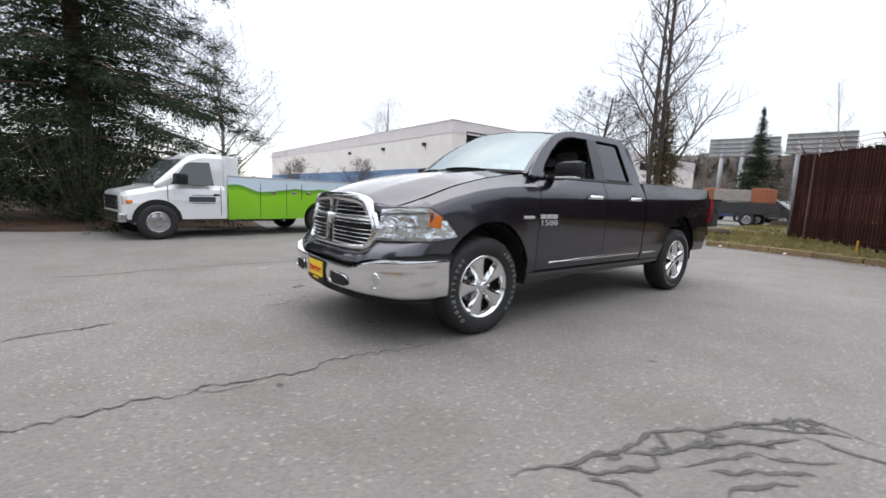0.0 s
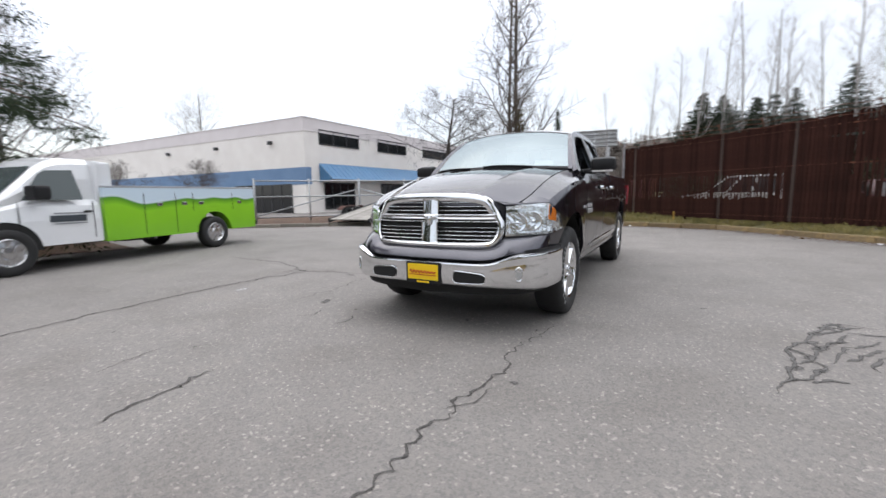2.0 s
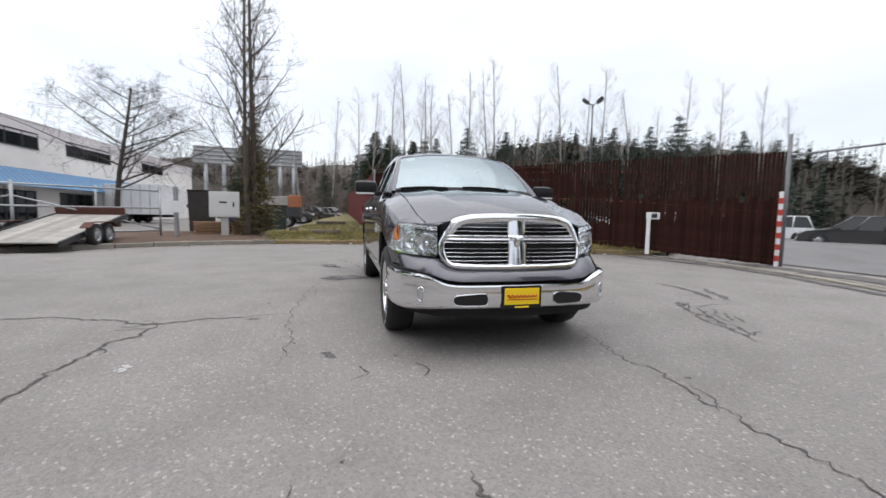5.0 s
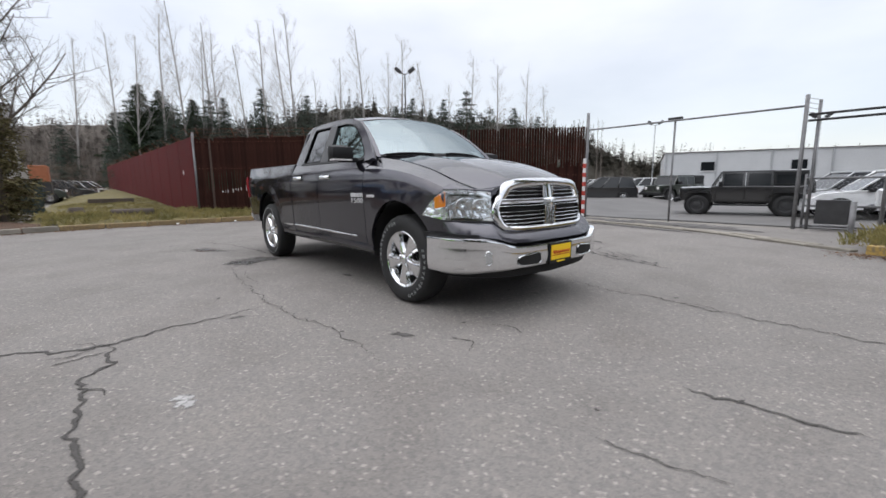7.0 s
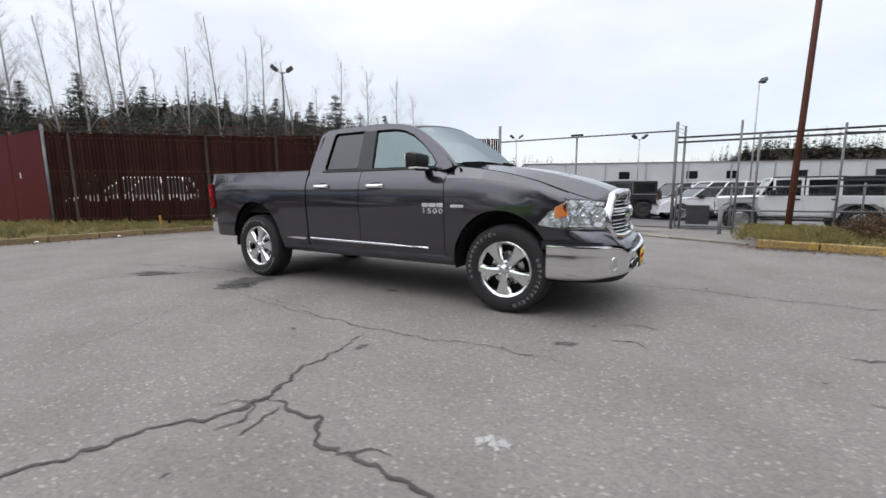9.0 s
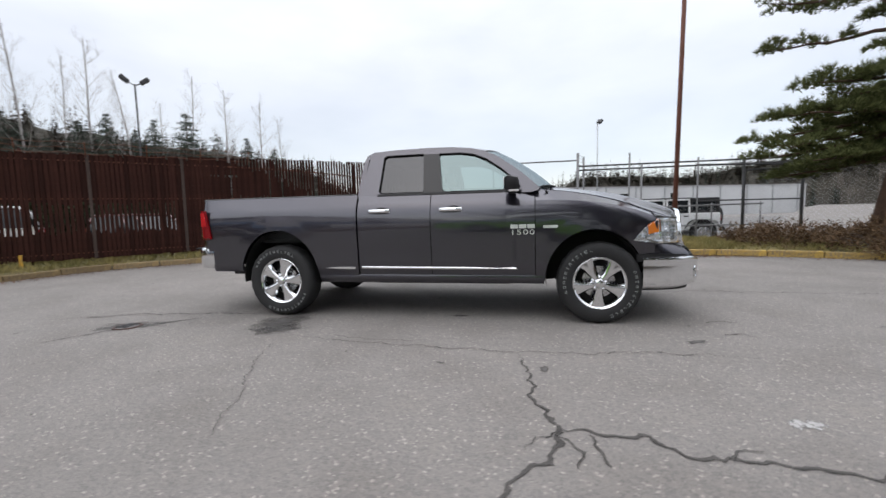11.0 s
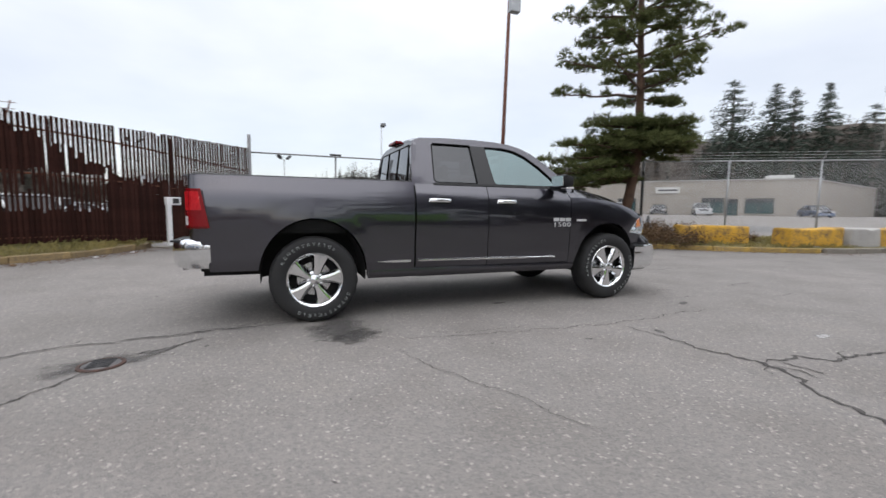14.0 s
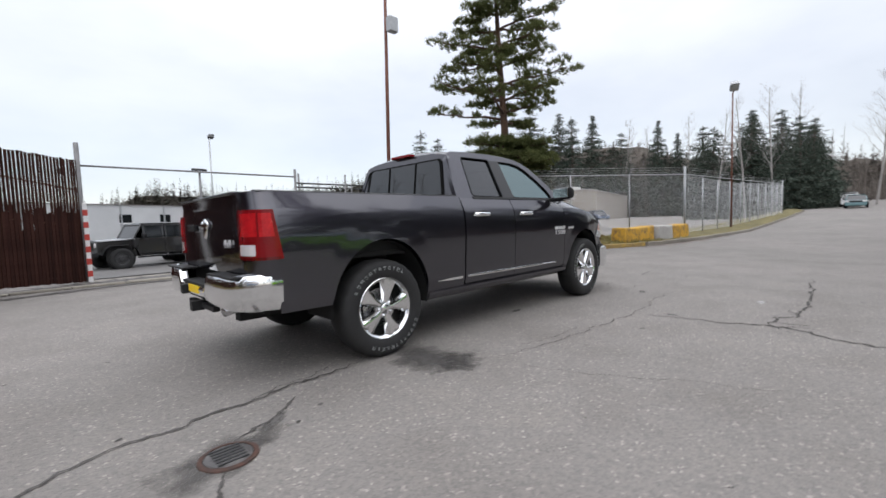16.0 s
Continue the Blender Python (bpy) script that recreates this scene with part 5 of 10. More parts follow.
lamps = mirrored("tail_lamp", lambda bm, s: tail_lamp(bm, s, 0.92, 1.26, 0.0, 1.0, 0.012), LAMP_RED, label="red tail lamp with a clear reversing light")
for s, ob in zip((1, -1), lamps):
    bm = bmesh.new()
    tail_lamp(bm, s, 0.945, 1.02, 0.04, 0.44, 0.017)
    part("reversing_light", bm, LAMP_WHITE, ob, "clear white reversing light", True)
    bm = bmesh.new()
    tail_lamp(bm, s, 1.04, 1.06, 0.06, 0.85, 0.017)
    part("lamp_divider", bm, LAMP_RED, ob, "", True)
    bm = bmesh.new()
    tail_lamp(bm, s, 0.915, 0.935, 0.03, 0.95, 0.016)
    part("lamp_edge", bm, LAMP_RED_DARK, ob, "", True)
    for z0, z1, u0, u1 in ((1.075, 1.235, 0.08, 0.50), (1.075, 1.235, 0.56, 0.90)):
        bm = bmesh.new()
        tail_lamp(bm, s, z0, z1, u0, u1, 0.016)
        part("lamp_cell", bm, LAMP_RED_CELL, ob, "", True)

# rear bumper
RB = [(0.0, -2.985), (0.30, -2.985), (0.34, -3.0), (0.6, -3.0), (0.78, -2.985), (0.88, -2.94), (0.945, -2.86), (0.972, -2.76), (0.975, -2.665)]


def arc_table(table):
    acc, out = 0.0, [0.0]
    for a, b in zip(table, table[1:]):
        acc += math.hypot(b[0] - a[0], b[1] - a[1])
        out.append(acc)
    return out


def bumper(bm, s, table, zlow, zhigh, bulge, n=24, inset=0.0, u_range=(0, 1)):
    acc = arc_table(table)

    def at(u, v):
        d = (u_range[0] + (u_range[1] - u_range[0]) * u) * acc[-1]
        y, x = float(np.interp(d, acc, [p[0] for p in table])), float(np.interp(d, acc, [p[1] for p in table]))
        e = 0.01
        y2, x2 = float(np.interp(min(acc[-1], d + e), acc, [p[0] for p in table])), float(np.interp(min(acc[-1], d + e), acc, [p[1] for p in table]))
        y1, x1 = float(np.interp(max(0, d - e), acc, [p[0] for p in table])), float(np.interp(max(0, d - e), acc, [p[1] for p in table]))
        t = Vector((x2 - x1, y2 - y1)).normalized()
        nn = Vector((t.y, -t.x))
        if nn.x * (1 if table[0][1] > 0 else -1) + nn.y * 0.5 < 0:
            nn = -nn
        o = bulge(v, y) + inset
        return (x + nn.x * o, s * (y + nn.y * o), zlow(y) + (zhigh(y) - zlow(y)) * v)
    sheet(bm, at, span(0, 1, n), [0, 0.05, 0.12, 0.25, 0.4, 0.55, 0.7, 0.82, 0.9, 0.96, 1.0])


def rear_bulge(v, y):
    return lerp([(0, -0.06), (0.05, -0.015), (0.25, 0.0), (0.7, 0.008), (0.9, 0.0), (0.96, -0.012), (1.0, -0.06)], v)


bm = bmesh.new()
for s in (1, -1):
    bumper(bm, s, RB, lambda y: lerp([(0, 0.585), (0.4, 0.58), (0.7, 0.565), (1.0, 0.548)], y), lambda y: lerp([(0.36, 0.80), (0.8, 0.81), (1.0, 0.828)], y) if y > 0.36 else 0.70, rear_bulge, 30)
bmesh.ops.remove_doubles(bm, verts=bm.verts, dist=0.002)
shell(bm, 0.02)
rear_bumper = part("rear_bumper", bm, CHROME, truck, "chrome rear step bumper", True)
for s in (1, -1):
    bm = bmesh.new()
    box(bm, -2.985, -2.86, s * 0.36 if s > 0 else -0.9, 0.9 if s > 0 else -0.36, 0.792, 0.808, 0.004)
    part("step_pad", bm, BLACK_TRIM, rear_bumper)
bm = bmesh.new()
box(bm, -2.99, -2.86, -0.34, 0.34, 0.69, 0.715, 0.005)
part("step_pad", bm, BLACK_TRIM, rear_bumper)
bm = bmesh.new()
box(bm, -2.985, -2.97, -0.16, 0.16, 0.60, 0.69, 0.004)
part("plate_recess", bm, BLACK_TRIM, rear_bumper)
bm = bmesh.new()
box(bm, -2.997, -2.985, -0.13, 0.13, 0.63, 0.69, 0.003)
part("plate", bm, PLATE_YELLOW, rear_bumper, "yellow paper plate")
bm = bmesh.new()
box(bm, -3.02, -2.7, -0.04, 0.04, 0.48, 0.56, 0.006)
box(bm, -2.95, -2.9, -0.35, 0.35, 0.50, 0.54, 0.006)
part("tow_hitch", bm, BLACK_TRIM, truck, "black tow receiver")
bm = bmesh.new()
box(bm, -3.03, -2.98, 0.19, 0.27, 0.60, 0.68, 0.01)
part("trailer_socket", bm, BLACK_TRIM, truck)
tube("exhaust_tip", [(-2.4, -0.52, 0.56), (-2.80, -0.56, 0.56), (-2.95, -0.62, 0.54)], 0.036, CHROME_DULL, truck, n=14)

# ---- front ----
PLAN = [(0.0, 2.70), (0.30, 2.692), (0.50, 2.662), (0.62, 2.608), (0.72, 2.540), (0.80, 2.465), (0.86, 2.385), (0.90, 2.300), (0.915, 2.20)]


def nose_x(y):
    return smooth_lerp(PLAN, abs(y))


FB = [(0.0, 2.835), (0.40, 2.828), (0.60, 2.795), (0.72, 2.750), (0.82, 2.680), (0.90, 2.580), (0.955, 2.450), (0.978, 2.320), (0.984, 2.185)]


def nose_top(y):
    return lerp([(0, 1.135), (0.4, 1.12), (0.62, 1.07), (0.75, 1.055), (0.9, 1.075)], abs(y))


NOSE_LOW = [(0.0, 2.817), (0.40, 2.810), (0.58, 2.776), (0.69, 2.730), (0.78, 2.660), (0.85, 2.565), (0.895, 2.455), (0.915, 2.37), (0.918, 2.31)]
NOSE_UP = [(0.0, 2.712), (0.30, 2.704), (0.50, 2.674), (0.60, 2.632), (0.645, 2.606), (0.745, 2.532), (0.830, 2.444), (0.890, 2.375), (0.918, 2.31)]


def along(table, u):
    arc = arc_table(table)
    d = u * arc[-1]
    return float(np.interp(d, arc, [p[0] for p in table])), float(np.interp(d, arc, [p[1] for p in table]))


def fascia_pt(u, v):
    """The painted nose, swept from the bumper (v 0) up to the grille and lamps (v 1); u runs -1..1 from flank to flank."""
    s = 1 if u >= 0 else -1
    (yl, xl), (yu, xu) = along(NOSE_LOW, abs(u)), along(NOSE_UP, abs(u))
    zl = lerp([(0, 0.620), (0.50, 0.622), (0.60, 0.634), (0.70, 0.668), (0.92, 0.696)], yl)
    zu = lerp([(0, 0.712), (0.48, 0.716), (0.56, 0.735), (0.60, 0.765), (0.64, 0.795), (0.80, 0.803), (0.92, 0.808)], yu)
    if v < 0:
        return (xl - 0.03, s * (yl - 0.01), zl - 0.01)
    h = 0.55 * (1 - math.cos(v * math.pi / 2)) + 0.45 * v
    k = 0.60 * math.sin(v * math.pi / 2) + 0.40 * v
    return (xl + (xu - xl) * h, s * (yl + (yu - yl) * h), zl + (zu - zl) * k)


bm = bmesh.new()
sheet(bm, fascia_pt, span(-1, 1, 72), [-1, 0, 0.04, 0.1, 0.2, 0.3, 0.4, 0.5, 0.6, 0.7, 0.8, 0.9, 1.0])
bmesh.ops.recalc_face_normals(bm, faces=bm.faces)
part("front_fascia", bm, PAINT, truck, smooth=True)


def nose_back(y, v):
    """The closed wall behind the grille and the lamps."""
    z = 0.68 + (nose_top(y) - 0.02 - 0.68) * v
    return (nose_x(y) - 0.035 - 0.12 * (z - 0.68), y, z)


bm = bmesh.new()
sheet(bm, nose_back, span(-0.912, 0.912, 40), span(0, 1, 5))
part("radiator_wall", bm, PAINT, truck, smooth=True)

HOOD_C = [(0, 1.425), (0.2, 1.397), (0.5, 1.338), (0.75, 1.258), (0.9, 1.192), (0.97, 1.15), (1.0, 1.118)]


def hood_pt(u, k):
    """u from the cowl to the nose, k from edge to edge (-1..1)."""
    front = nose_x(k * 0.71) - 0.045
    back = 1.20 + 0.16 * (1 - k * k)
    x = back + (front - back) * u
    ys = smooth_lerp(SEAM_Y, min(2.49, x)) - 0.004
    y = k * ys
    edge = smooth_lerp(SEAM, min(2.49, 1.2 + 1.29 * u)) + 0.006
    mid = smooth_lerp(HOOD_C, u)
    t = min(1, max(0, (abs(k) - 0.50) / 0.5))
    t = t * t * (3 - 2 * t)
    z = mid - 0.012 * (k / 0.5) ** 2 * (abs(k) < 0.5) - 0.012 * (abs(k) >= 0.5) * (1 - t)
    z = z + (edge - z) * t
    ridge = math.exp(-((abs(k) - 0.60) / 0.07) ** 2) * 0.010 * (1 - u * 0.5)
    return (x, y, z + ridge)


def hood_skirt(u, k):
    """The hood with its folded-down front and side flanges."""
    x, y, z = hood_pt(min(u, 1.0), max(-1.0, min(1.0, k)))
    return (x + (0.006 if u > 1 else 0.0), y, z - (0.06 if u > 1 else 0.0) - (0.055 if abs(k) > 1 else 0.0))


bm = bmesh.new()
sheet(bm, hood_skirt, [0, 0.05, 0.12, 0.2, 0.3, 0.4, 0.5, 0.6, 0.7, 0.78, 0.85, 0.9, 0.94, 0.97, 0.99, 1.0, 1.01], [-1.01, -1, -0.96, -0.9, -0.82, -0.74, -0.68, -0.64, -0.6, -0.56, -0.52, -0.45, -0.3, -0.15, 0, 0.15, 0.3, 0.45, 0.52, 0.56, 0.6, 0.64, 0.68, 0.74, 0.82, 0.9, 0.96, 1, 1.01])
shell(bm, 0.025)
part("hood", bm, PAINT, truck, smooth=True)
bm = bmesh.new()
sheet(bm, lambda k, v: (1.12 + 0.10 * v + 0.20 * (1 - k * k), 0.83 * k, 1.385 + 0.02 * (1 - k * k) - 0.01 * v), span(-1, 1, 20), span(0, 1, 3))
shell(bm, 0.02)
part("cowl", bm, BLACK_TRIM, truck, smooth=True)


# grille
def grille_x(y, z):
    return nose_x(y) + 0.020 - 0.14 * (z - 0.70)


HALF = [(0.0, 1.152), (0.20, 1.150), (0.38, 1.138), (0.50, 1.105), (0.565, 1.03), (0.618, 0.935), (0.630, 0.88), (0.618, 0.80), (0.575, 0.735), (0.50, 0.712), (0.25, 0.705), (0.0, 0.704)]
OUTLINE = [(y, z) for y, z in HALF] + [(-y, z) for y, z in HALF[-2:0:-1]]
loop = []
for i in range(len(OUTLINE)):
    p0, p1, p2, p3 = [Vector(OUTLINE[(i + d) % len(OUTLINE)]) for d in (-1, 0, 1, 2)]
    for k in range(5):
        t = k / 5
        loop.append(0.5 * ((2 * p1) + (p2 - p0) * t + (2 * p0 - 5 * p1 + 4 * p2 - p3) * t * t + (3 * p1 - p0 - 3 * p2 + p3) * t**3))


def half_width(z):
    """Half the width of the grille opening at that height."""
    zs = sorted((p.y, p.x) for p in loop if p.x > 0)
    top = max(p.x for p in loop)
    best = [p.x for p in loop if p.x > 0.2 and abs(p.y - z) < 0.03]
    return min(best) if best else top


grille = part("grille", (lambda b: (b.faces.new([b.verts.new((grille_x(p.x, p.y) - 0.012, p.x, p.y)) for p in loop]), bmesh.ops.triangulate(b, faces=b.faces), b)[-1])(bmesh.new()), VOID, truck, "chrome crossbar grille with black openings")
bm = bmesh.new()
section = [(-0.004, -0.01), (-0.002, 0.030), (0.010, 0.042), (0.026, 0.044), (0.040, 0.034), (0.046, 0.005)]
rings = []
mid = Vector((0, 0.92))
for i, p in enumerate(loop):
    d = (loop[(i + 1) % len(loop)] - loop[i - 1]).normalized()
    nn = Vector((d.y, -d.x))
    if nn.dot(mid - p) < 0:
        nn = -nn
    wide = 1.55 if p.y > 1.0 else 1.05
    rings.append([bm.verts.new((grille_x(p.x + nn.x * a, p.y + nn.y * a) + b - 0.006, p.x + nn.x * a * wide, p.y + nn.y * a * wide)) for a, b in section])
for i in range(len(rings)):
    a, b = rings[i], rings[(i + 1) % len(rings)]
    for j in range(len(section) - 1):
        bm.faces.new((a[j], a[j + 1], b[j + 1], b[j]))
bmesh.ops.recalc_face_normals(bm, faces=bm.faces)
part("grille_surround", bm, CHROME, grille, "", True)


def grille_bar(y0, y1, z0, z1, depth, name="grille_bar", material=CHROME):
    bm = bmesh.new()
    zc, h = (z0 + z1) / 2, (z1 - z0) / 2
    profile = [(-0.012, -0.9), (depth * 0.9, -1.0), (depth, -0.75), (depth * 0.9, -0.35), (depth * 0.35, 0.7), (-0.012, 1.0)]
    sheet(bm, lambda y, i: (grille_x(y, zc) + profile[i][0], y, zc + h * profile[i][1]), span(y0, y1, 10), range(6))
    bmesh.ops.recalc_face_normals(bm, faces=bm.faces)
    part(name, bm, material, grille, "", True)


for z in (1.014, 1.046, 1.078, 0.778, 0.810, 0.842, 0.874):
    w = half_width(z) - 0.035
    for s in (1, -1):
        grille_bar(*sorted((s * 0.075, s * w)), z - 0.0058, z + 0.0058, 0.024)
for s in (1, -1):
    for z, h in ((0.955, 0.018), (0.980, 0.008), (0.926, 0.008)):
        w = half_width(z) - 0.02
        grille_bar(*sorted((s * 0.05, s * w)), z - h, z + h, 0.030 if h > 0.01 else 0.036, "crossbar", CHROME_DULL if h > 0.01 else CHROME)
    for z in (1.112, 0.748):
        w = half_width(z) - 0.03
        grille_bar(*sorted((s * 0.07, s * w)), z - 0.008, z + 0.008, 0.036, "crossbar")
    for za, zb in ((0.745, 0.915), (0.995, 1.112)):
        bm = bmesh.new()
        box(bm, -0.008, 0.034, -0.006, 0.006, 0, zb - za, 0.003, Matrix.Translation((grille_x(0.07, (za + zb) / 2), s * 0.072, za)))
        part("crossbar", bm, CHROME, grille)
bm = bmesh.new()
sheet(bm, lambda y, v: (grille_x(y, 0.70 + 0.44 * v) + 0.032 - 0.010 * (y / 0.066) ** 2, y, 0.715 + 0.42 * v), span(-0.066, 0.066, 6), span(0, 1, 6))
shell(bm, 0.03)
part("centre_bar", bm, CHROME, grille, "", True)
bm = bmesh.new()
bmesh.ops.create_uvsphere(bm, u_segments=14, v_segments=10, radius=1.0, matrix=Matrix.Translation((grille_x(0, 0.95) + 0.05, 0, 0.935)) @ Matrix.Diagonal((0.020, 0.026, 0.05, 1)))
for s in (1, -1):
    bmesh.ops.create_uvsphere(bm, u_segments=12, v_segments=8, radius=1.0, matrix=Matrix.Translation((grille_x(0, 0.96) + 0.046, s * 0.034, 0.958)) @ Matrix.Diagonal((0.018, 0.026, 0.024, 1)))
part("emblem", bm, CHROME, grille, "", True)


# head lamps
LAMP_PLAN = [p for p in PLAN if p[0] < 0.87] + [(0.905, 2.345), (0.926, 2.29), (0.946, 2.19), (0.958, 2.105)]
LAMP_ARC = arc_table(LAMP_PLAN)


def lamp_pt(s, u, v, off):
    """A patch over the front corner: u from the grille outwards and back along the fender, v upwards."""
    y_in, end = 0.634, LAMP_ARC[-1]
    d0 = float(np.interp(y_in, [p[0] for p in LAMP_PLAN], LAMP_ARC))
    d = d0 + (end - d0) * u
    y, x = float(np.interp(d, LAMP_ARC, [p[0] for p in LAMP_PLAN])), float(np.interp(d, LAMP_ARC, [p[1] for p in LAMP_PLAN]))
    zl = lerp([(0, 0.800), (0.6, 0.810), (1, 0.842)], u)
    zh = lerp([(0, 1.042), (0.3, 1.058), (0.6, 1.062), (0.78, 1.0), (1, 0.855)], u)
    z = zl + (zh - zl) * v
    a = radians(lerp([(0, 22), (0.4, 42), (0.75, 62), (1, 86)], u))
    return (x + math.cos(a) * off - 0.10 * (z - 0.8), s * (y + math.sin(a) * off), z)


def nose_cap(bm, s):
    """The painted corner between the hood's edge and the top of the lamp."""
    inner = [Vector(hood_pt(1.0, k)) for k in (0.46, 0.55, 0.62, 0.70, 0.78, 0.86, 0.93, 1.0)] + [Vector(hood_pt(q, 1.0)) for q in (0.965, 0.93, 0.89, 0.85)]
    outer = [Vector((grille_x(y, z) - 0.020, y, z)) for y, z in ((0.36, 1.128), (0.44, 1.112), (0.52, 1.085), (0.585, 1.052))] + [Vector(lamp_pt(1, q, 1.0, 0.013)) for q in (0.0, 0.09, 0.18, 0.28, 0.38, 0.48, 0.56)] + [Vector((2.30, 0.917, 1.082))]

    def at(i, v):
        p = inner[i].lerp(outer[i], v)
        out = Vector((0.6, 0.6, 0.5)) * 0.012 * math.sin(math.pi * v)
        p = p + out - Vector((0, 0, 0.006)) * (1 - v)
        return (p.x, s * p.y, p.z)
    sheet(bm, at, range(12), span(0, 1, 6))
    bmesh.ops.recalc_face_normals(bm, faces=bm.faces)


mirrored("nose_corner", nose_cap, PAINT)


shells = mirrored("head_lamp", lambda bm, s: sheet(bm, lambda u, v: lamp_pt(s, u, v, 0.012), span(0, 1, 20), span(0, 1, 8)), REFLECTOR, label="clear head lamp with amber corner")
for s, hl in zip((1, -1), shells):
    bm = bmesh.new()
    sheet(bm, lambda u, v: lamp_pt(s, u, v, 0.016), span(0.60, 0.77, 8), span(0.46, 0.95, 5))
    shell(bm, 0.003)
    part("turn_signal", bm, AMBER, hl, "amber turn signal", True)
    for u, v, r in ((0.15, 0.42, 0.080), (0.37, 0.44, 0.076)):
        c = Vector(lamp_pt(s, u, v, 0.010))
        bm = bmesh.new()
        lathe(bm, [(r, 0.004), (r * 0.95, 0.008), (r * 0.8, 0.0), (r * 0.5, -0.008), (r * 0.22, -0.010), (r * 0.20, 0.010), (0.001, 0.013)], 20, Matrix.Translation(c) @ Matrix.Rotation(radians(-90 + 25 * s), 4, "Z"))
        part("reflector_bowl", bm, CHROME, hl, "", True)
    for u0, u1, v0, v1 in ((0.0, 0.55, 0.80, 0.86), (0.0, 0.80, 0.02, 0.09), (0.555, 0.565, 0.1, 0.95)):
        bm = bmesh.new()
        sheet(bm, lambda u, v: lamp_pt(s, u, v, 0.030), span(u0, u1, 8), span(v0, v1, 3))
        shell(bm, 0.018)
        part("lamp_bezel", bm, CHROME, hl, "", True)
    bm = bmesh.new()
    sheet(bm, lambda u, v: lamp_pt(s, u, v, 0.036 - 0.022 * max(0, abs(v - 0.5) * 2 - 0.8) / 0.2), span(0, 1, 20), span(0, 1, 10))
    bmesh.ops.recalc_face_normals(bm, faces=bm.faces)
    cover = part("lens", bm, GLASS_LENS, hl, "clear lens cover", True)
    cover.visible_shadow = False
    for v0, v1 in ((-0.04, 0.0), (1.0, 1.025)):
        bm = bmesh.new()
        sheet(bm, lambda u, v: lamp_pt(s, u, v, 0.016), span(0, 1, 20), [v0, v1])
        shell(bm, 0.01)
        part("lamp_seal", bm, PAINT, hl, "", True)

# front bumper


def fb_top(y):
    return lerp([(0, 0.602), (0.52, 0.604), (0.60, 0.615), (0.70, 0.652), (0.80, 0.672), (1.0, 0.685)], y)


def fb_low(y):
    return lerp([(0, 0.395), (0.6, 0.396), (0.8, 0.385), (0.9, 0.370), (1.0, 0.355)], y)


def fb_bulge(v, y):
    return lerp([(0, -0.05), (0.05, -0.012), (0.12, 0.004), (0.3, 0.012), (0.6, 0.012), (0.82, 0.008), (0.9, 0.014), (0.96, 0.010), (1.0, -0.03)], v)


bm = bmesh.new()
for s in (1, -1):
    bumper(bm, s, FB, fb_low, fb_top, fb_bulge, 40)
bmesh.ops.remove_doubles(bm, verts=bm.verts, dist=0.002)
shell(bm, 0.02)
front_bumper = part("front_bumper", bm, CHROME, truck, "chrome front bumper", True)
for s in (1, -1):
    bm = bmesh.new()
    def intake(a, v):
        y = 0.415 + 0.135 * a
        h = (0.040 - 0.006 * a) * (1 - abs(a) ** 6) ** 0.33
        return (smooth_lerp(FB, y) + 0.018, s * y, 0.482 - 0.004 * a + h * v)
    sheet(bm, intake, span(-1, 1, 24), span(-1, 1, 3))
    bmesh.ops.recalc_face_normals(bm, faces=bm.faces)
    part("air_intake", bm, VOID, front_bumper, "black intake opening")
    for e in (1, -1):
        bm = bmesh.new()
        sheet(bm, lambda a, v: (intake(a, e)[0] + 0.004 * math.sin(v), intake(a, e)[1], intake(a, e)[2] + e * 0.005 * (1 - math.cos(v))), span(-0.99, 0.99, 24), span(0, math.pi, 4))
        bmesh.ops.recalc_face_normals(bm, faces=bm.faces)
        part("intake_lip", bm, CHROME, front_bumper, "", True)
    c = Vector((2.71, s * 0.785, 0.515))
    m = Matrix.Translation(c) @ Matrix.Rotation(radians(-90 + 30 * s), 4, "Z")
    bm = bmesh.new()
    lathe(bm, [(0.048, -0.02), (0.048, 0.010), (0.040, 0.013), (0.036, 0.002), (0.024, -0.008), (0.001, -0.004)], 22, m @ Matrix.Diagonal((0.75, 1, 1.3, 1)))
    fog = part("fog_lamp", bm, CHROME, front_bumper, "", True)
    bm = bmesh.new()
    lathe(bm, [(0.038, 0.009), (0.024, 0.014), (0.001, 0.016)], 20, m @ Matrix.Diagonal((0.75, 1, 1.3, 1)))
    part("lens", bm, GLASS_LENS, fog, "", True)
bm = bmesh.new()
for s in (1, -1):
    bumper(bm, s, [(p[0] * 0.96, p[1] - 0.05) for p in FB], lambda y: 0.315 + 0.03 * y, lambda y: 0.42, lambda v, y: -0.03 * (1 - v), 24)
shell(bm, 0.02)
# flat underside black on the valance stands for the shade below the bumper
part("air_dam", bm, VOID, front_bumper, "black plastic lower valance, blackened for the shade beneath", True)
bm = bmesh.new()
for s in (1, -1):
    bumper(bm, s, [(p[0] * 0.985, p[1] - 0.055) for p in FB], lambda y: fb_top(y) - 0.05, lambda y: fb_top(y) + 0.024, lambda v, y: 0.0, 24)
shell(bm, 0.015)
# black sheet set in the bumper gap in place of its shade
part("bumper_gap_strip", bm, BLACK_TRIM, front_bumper, "black strip standing for the shaded gap above the bumper", True)
bm = bmesh.new()
box(bm, 2.842, 2.856, -0.168, 0.168, 0.405, 0.590, 0.006)
plate = part("plate_holder", bm, BLACK_TRIM, front_bumper, "black plate frame")
bm = bmesh.new()
